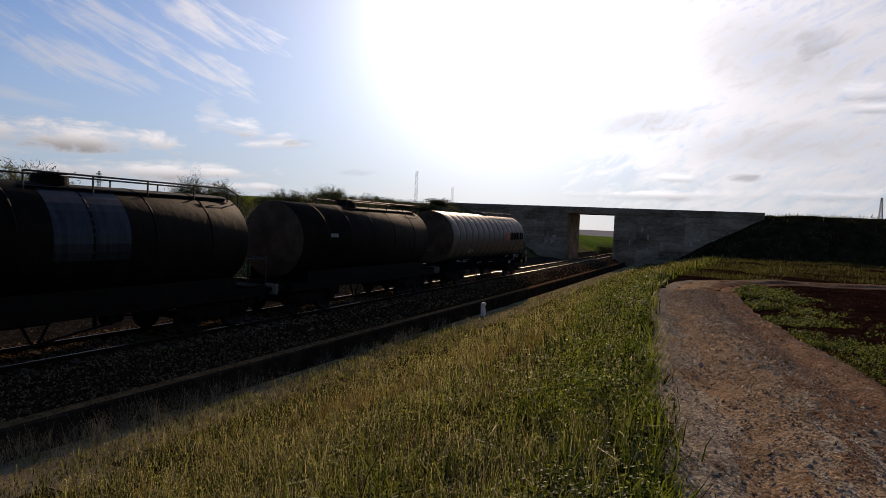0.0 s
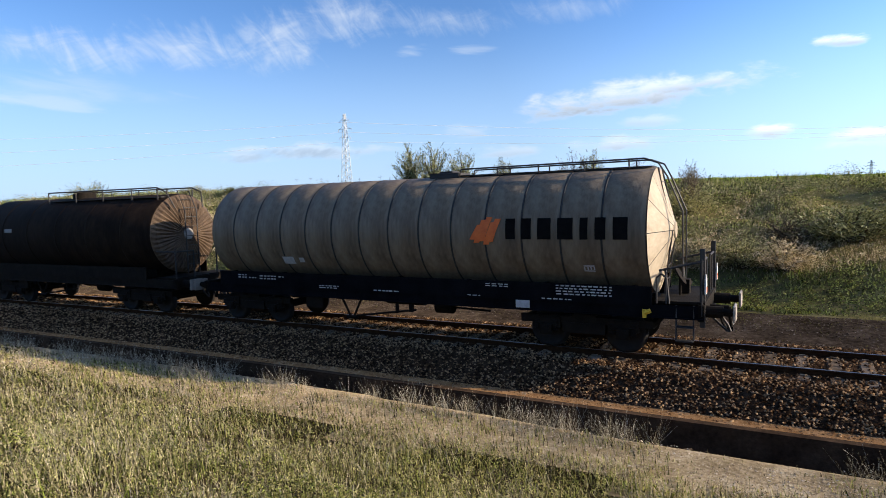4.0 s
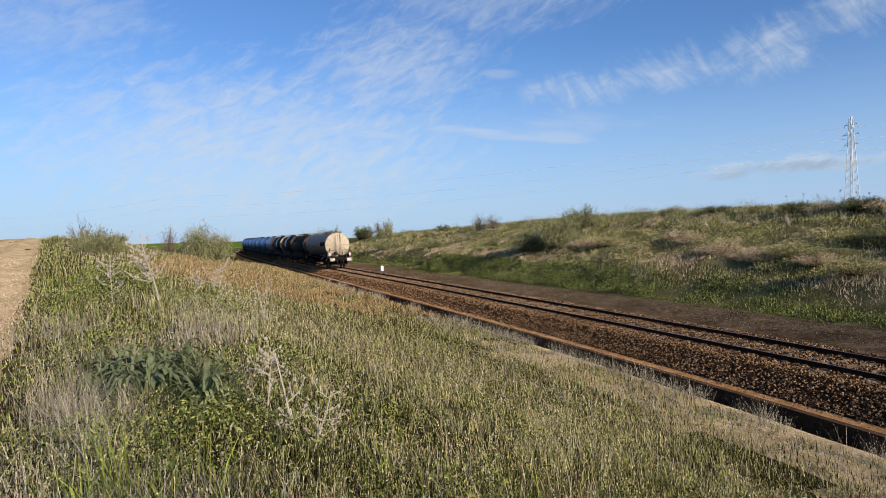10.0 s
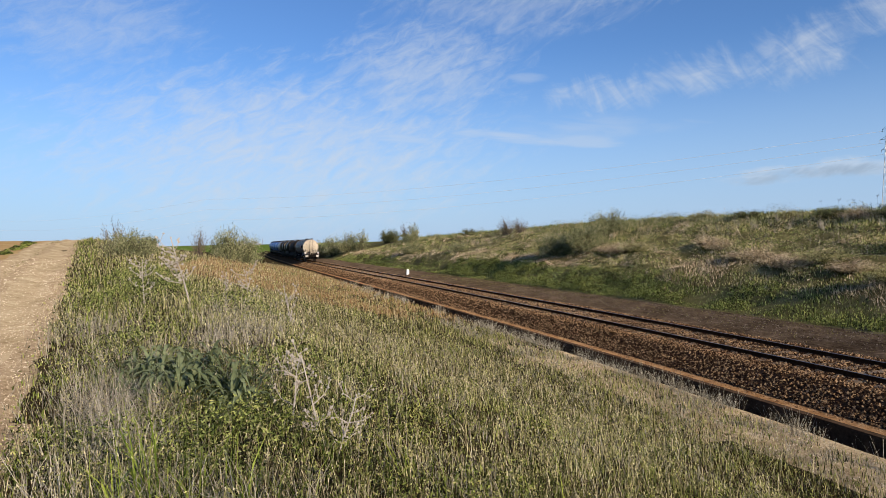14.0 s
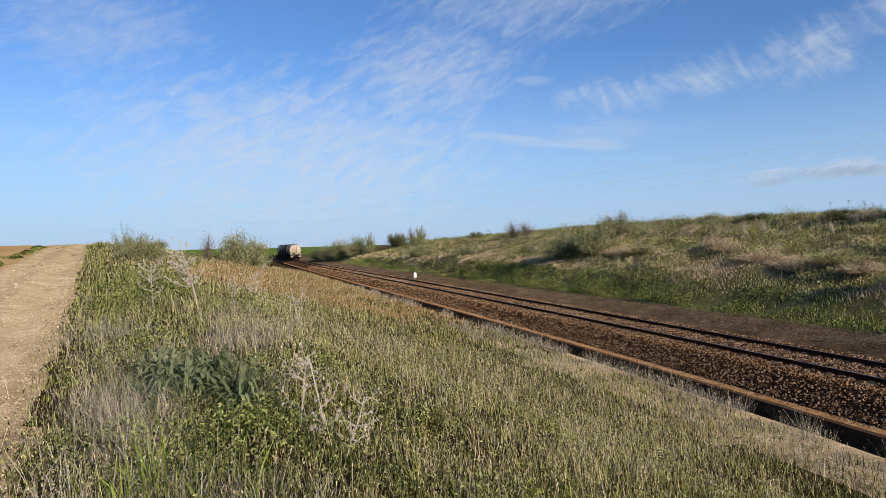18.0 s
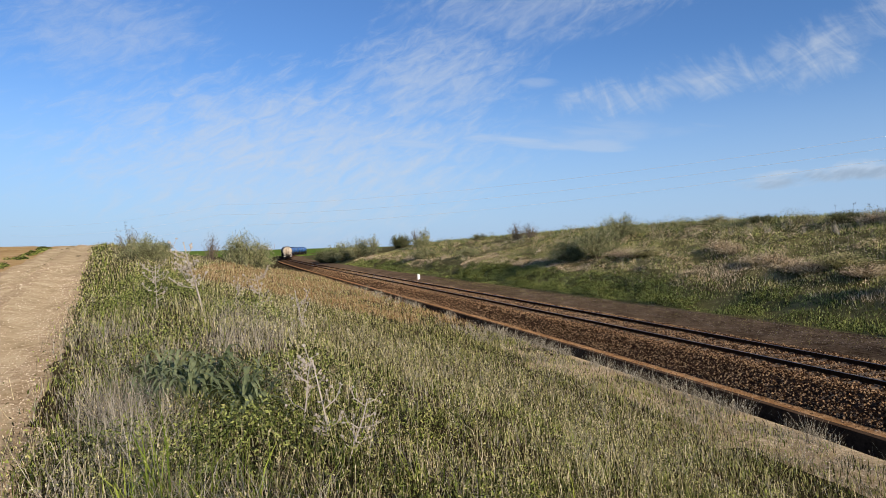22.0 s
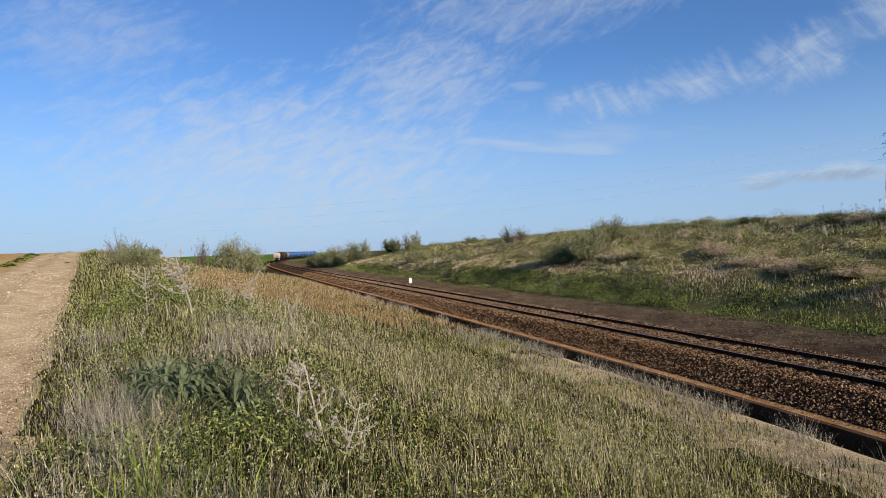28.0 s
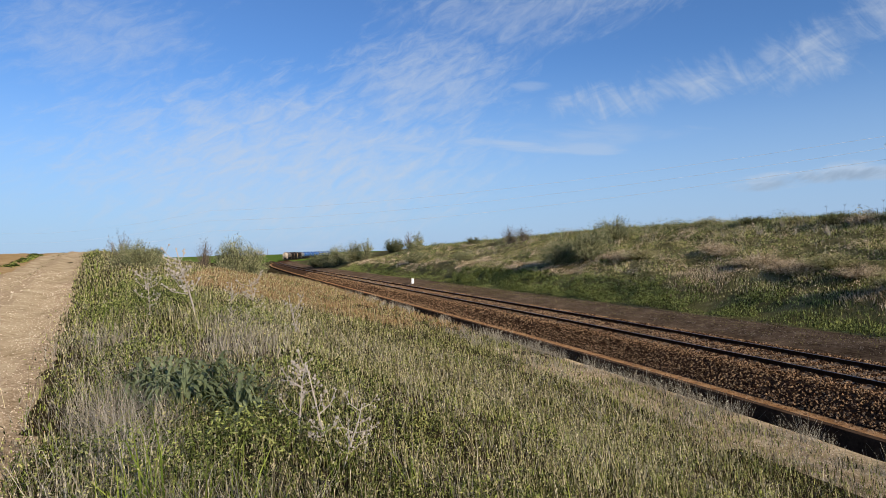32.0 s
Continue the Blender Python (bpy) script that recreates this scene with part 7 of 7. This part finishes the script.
def post(x, y, h, w, label):
    e = new("marker_post")
    e.matrix_basis = pose(x, y, on_ground(x, y), random.uniform(-2, 2), random.uniform(-2, 2), random.uniform(-8, 8))
    bm = bmesh.new()
    box(bm, -w / 2, w / 2, -w * 0.4, w * 0.4, -0.15, h)
    bmesh.ops.bevel(bm, geom=list(bm.edges), offset=w * 0.12, segments=2, affect="EDGES")
    part("shaft", bm, WHITEWASH, e)
    bm = bmesh.new()
    box(bm, -w * 0.32, w * 0.32, -w * 0.4 - 0.008, -w * 0.4, h * 0.55, h * 0.82)
    part("number_bar", bm, LETTER, e, "plain dark bar")
    tagged(e, label, "marker post")


def pylon(x, y, z, h, base, label, arms=((0.72, 3.0), (0.82, 3.6), (0.92, 2.6)), steel=0.11, top=0.8):
    e = new("lattice_pylon")
    e.matrix_basis = pose(x, y, z, 0, 0, random.uniform(-10, 10))
    n = 12
    for sx in (-1, 1):
        for sy in (-1, 1):
            bm = bmesh.new()
            rod(bm, (sx * base / 2, sy * base / 2, 0), (sx * top / 2, sy * top / 2, h), steel, 4)
            part("leg", bm, GALVANISED, e)
    for face in range(4):
        bm = bmesh.new()
        for i in range(n * 2):
            a, b = i / (n * 2), (i + 1) / (n * 2)
            wa, wb = base / 2 * (1 - a) + top / 2 * a, base / 2 * (1 - b) + top / 2 * b
            s = 1 if i % 2 else -1
            p, q = Vector((s * wa, wa, h * a)), Vector((-s * wb, wb, h * b))
            m = pose(0, 0, 0, 0, 0, 90 * face)
            rod(bm, m @ p, m @ q, steel * 0.7, 4)
        part("bracing", bm, GALVANISED, e)
    for at, half in arms:
        bm = bmesh.new()
        for s in (-1, 1):
            rod(bm, (0, 0, h * at), (s * half, 0, h * at), steel * 0.8, 4)
            rod(bm, (0, 0, h * (at + 0.04)), (s * half, 0, h * at), steel * 0.6, 4)
            rod(bm, (s * half, 0, h * at), (s * half, 0, h * at - 1.1), steel * 0.9, 4)
        part("cross_arm", bm, GALVANISED, e)
    tagged(e, label, "pylon")
    return e


def wire(points, r):
    curve = bpy.data.curves.new("power_line", "CURVE")
    curve.dimensions, curve.bevel_depth, curve.bevel_resolution = "3D", r, 0
    line = curve.splines.new("POLY")
    line.points.add(len(points) - 1)
    for p, q in zip(line.points, points):
        p.co = (*q, 1)
    curve.materials.append(WHITEWASH)
    tagged(new("power_line", curve), "thin bright power line across the sky", "power line", "power lines")


def build_distance():
    post(-74.5, 19.6, 0.62, 0.38, "short white painted marker post beside the track")
    post(27.4, 9.75, 0.62, 0.26, "small weathered white marker post by the ditch")

    def at(turn, dist):
        return -math.sin(radians(turn)) * dist, math.cos(radians(turn)) * dist

    x, y = at(36.33, 300)
    pylon(x, y, 6.0, 39.5, 4.2, "tall white lattice power pylon on the field", steel=0.12)
    # three wires hang from it towards a far pylon, and on to the other side
    far = (-551.0, -25.0)
    for z0, z1 in ((41.5, 41.5), (36.9, 33.2), (32.5, 24.5)):
        pts = []
        for k in range(-24, 49):
            t = k / 24
            sag = 6.3 * 4 * (t % 1.0) * (1 - t % 1.0)
            pts.append((x + (far[0] - x) * t, y + (far[1] - y) * t, z0 + (z1 - z0) * t - sag))
        wire(pts, 0.05)
    for turn, dist, top, label in ((-24.12, 450, 34.3, "far lattice pylon beyond the field"), (-37.45, 560, 31.3, "far lattice pylon beyond the field"), (-101.25, 480, 32.0, "far lattice pylon beyond the field"), (-6.61, 700, 28.6, "far lattice pylon beyond the field")):
        x, y = at(turn, dist)
        pylon(x, y, 2.0, top - 2.0, 3.5, label, steel=0.22)
    for turn, dist, top in ((-63.73, 300, 27.4), (-67.05, 360, 24.4)):
        x, y = at(turn, dist)
        pylon(x, y, 0.0, top, 1.3, "thin lattice radio mast behind the bridge", arms=(), steel=0.035, top=0.9)
    # a far town with one chimney
    # bluish wall colour with the distance haze already mixed in
    wall = material("far_hazed_walls", [(0.17, 0.20, 0.26), (0.27, 0.31, 0.38)], 0.05, 0.9)
    roof = material("far_roofs", [(0.30, 0.2, 0.16), (0.4, 0.28, 0.22)], 0.05, 0.9)
    for i in range(16):
        turn = 88.7 + i * 0.16 + random.uniform(-0.05, 0.05)
        x, y = at(turn, 2600 + random.uniform(-200, 300))
        e = new("town_building")
        e.matrix_basis = pose(x, y, -6, 0, 0, random.uniform(0, 90))
        w, h = random.uniform(10, 26), random.uniform(8, 17)
        bm = bmesh.new()
        box(bm, -w, w, -w * 0.5, w * 0.5, -5, h)
        part("wall", bm, wall, e)
        bm = bmesh.new()
        box(bm, -w - 0.5, w + 0.5, -w * 0.5 - 0.5, w * 0.5 + 0.5, h + 0.05, h + 1.2)
        part("roof", bm, roof, e)
        tagged(e, "pale town building far off on the plain", "building", "buildings of the far town")
    x, y = at(88.04, 2500)
    e = new("chimney")
    e.matrix_basis = pose(x, y, -6)
    bm = bmesh.new()
    bmesh.ops.create_cone(bm, cap_ends=True, segments=16, radius1=1.9, radius2=1.3, depth=30, matrix=pose(0, 0, 15))
    part("shaft", bm, wall, e)
    tagged(e, "tall pale factory chimney far off", "chimney")


build_distance()
build_sleepers()


motions()
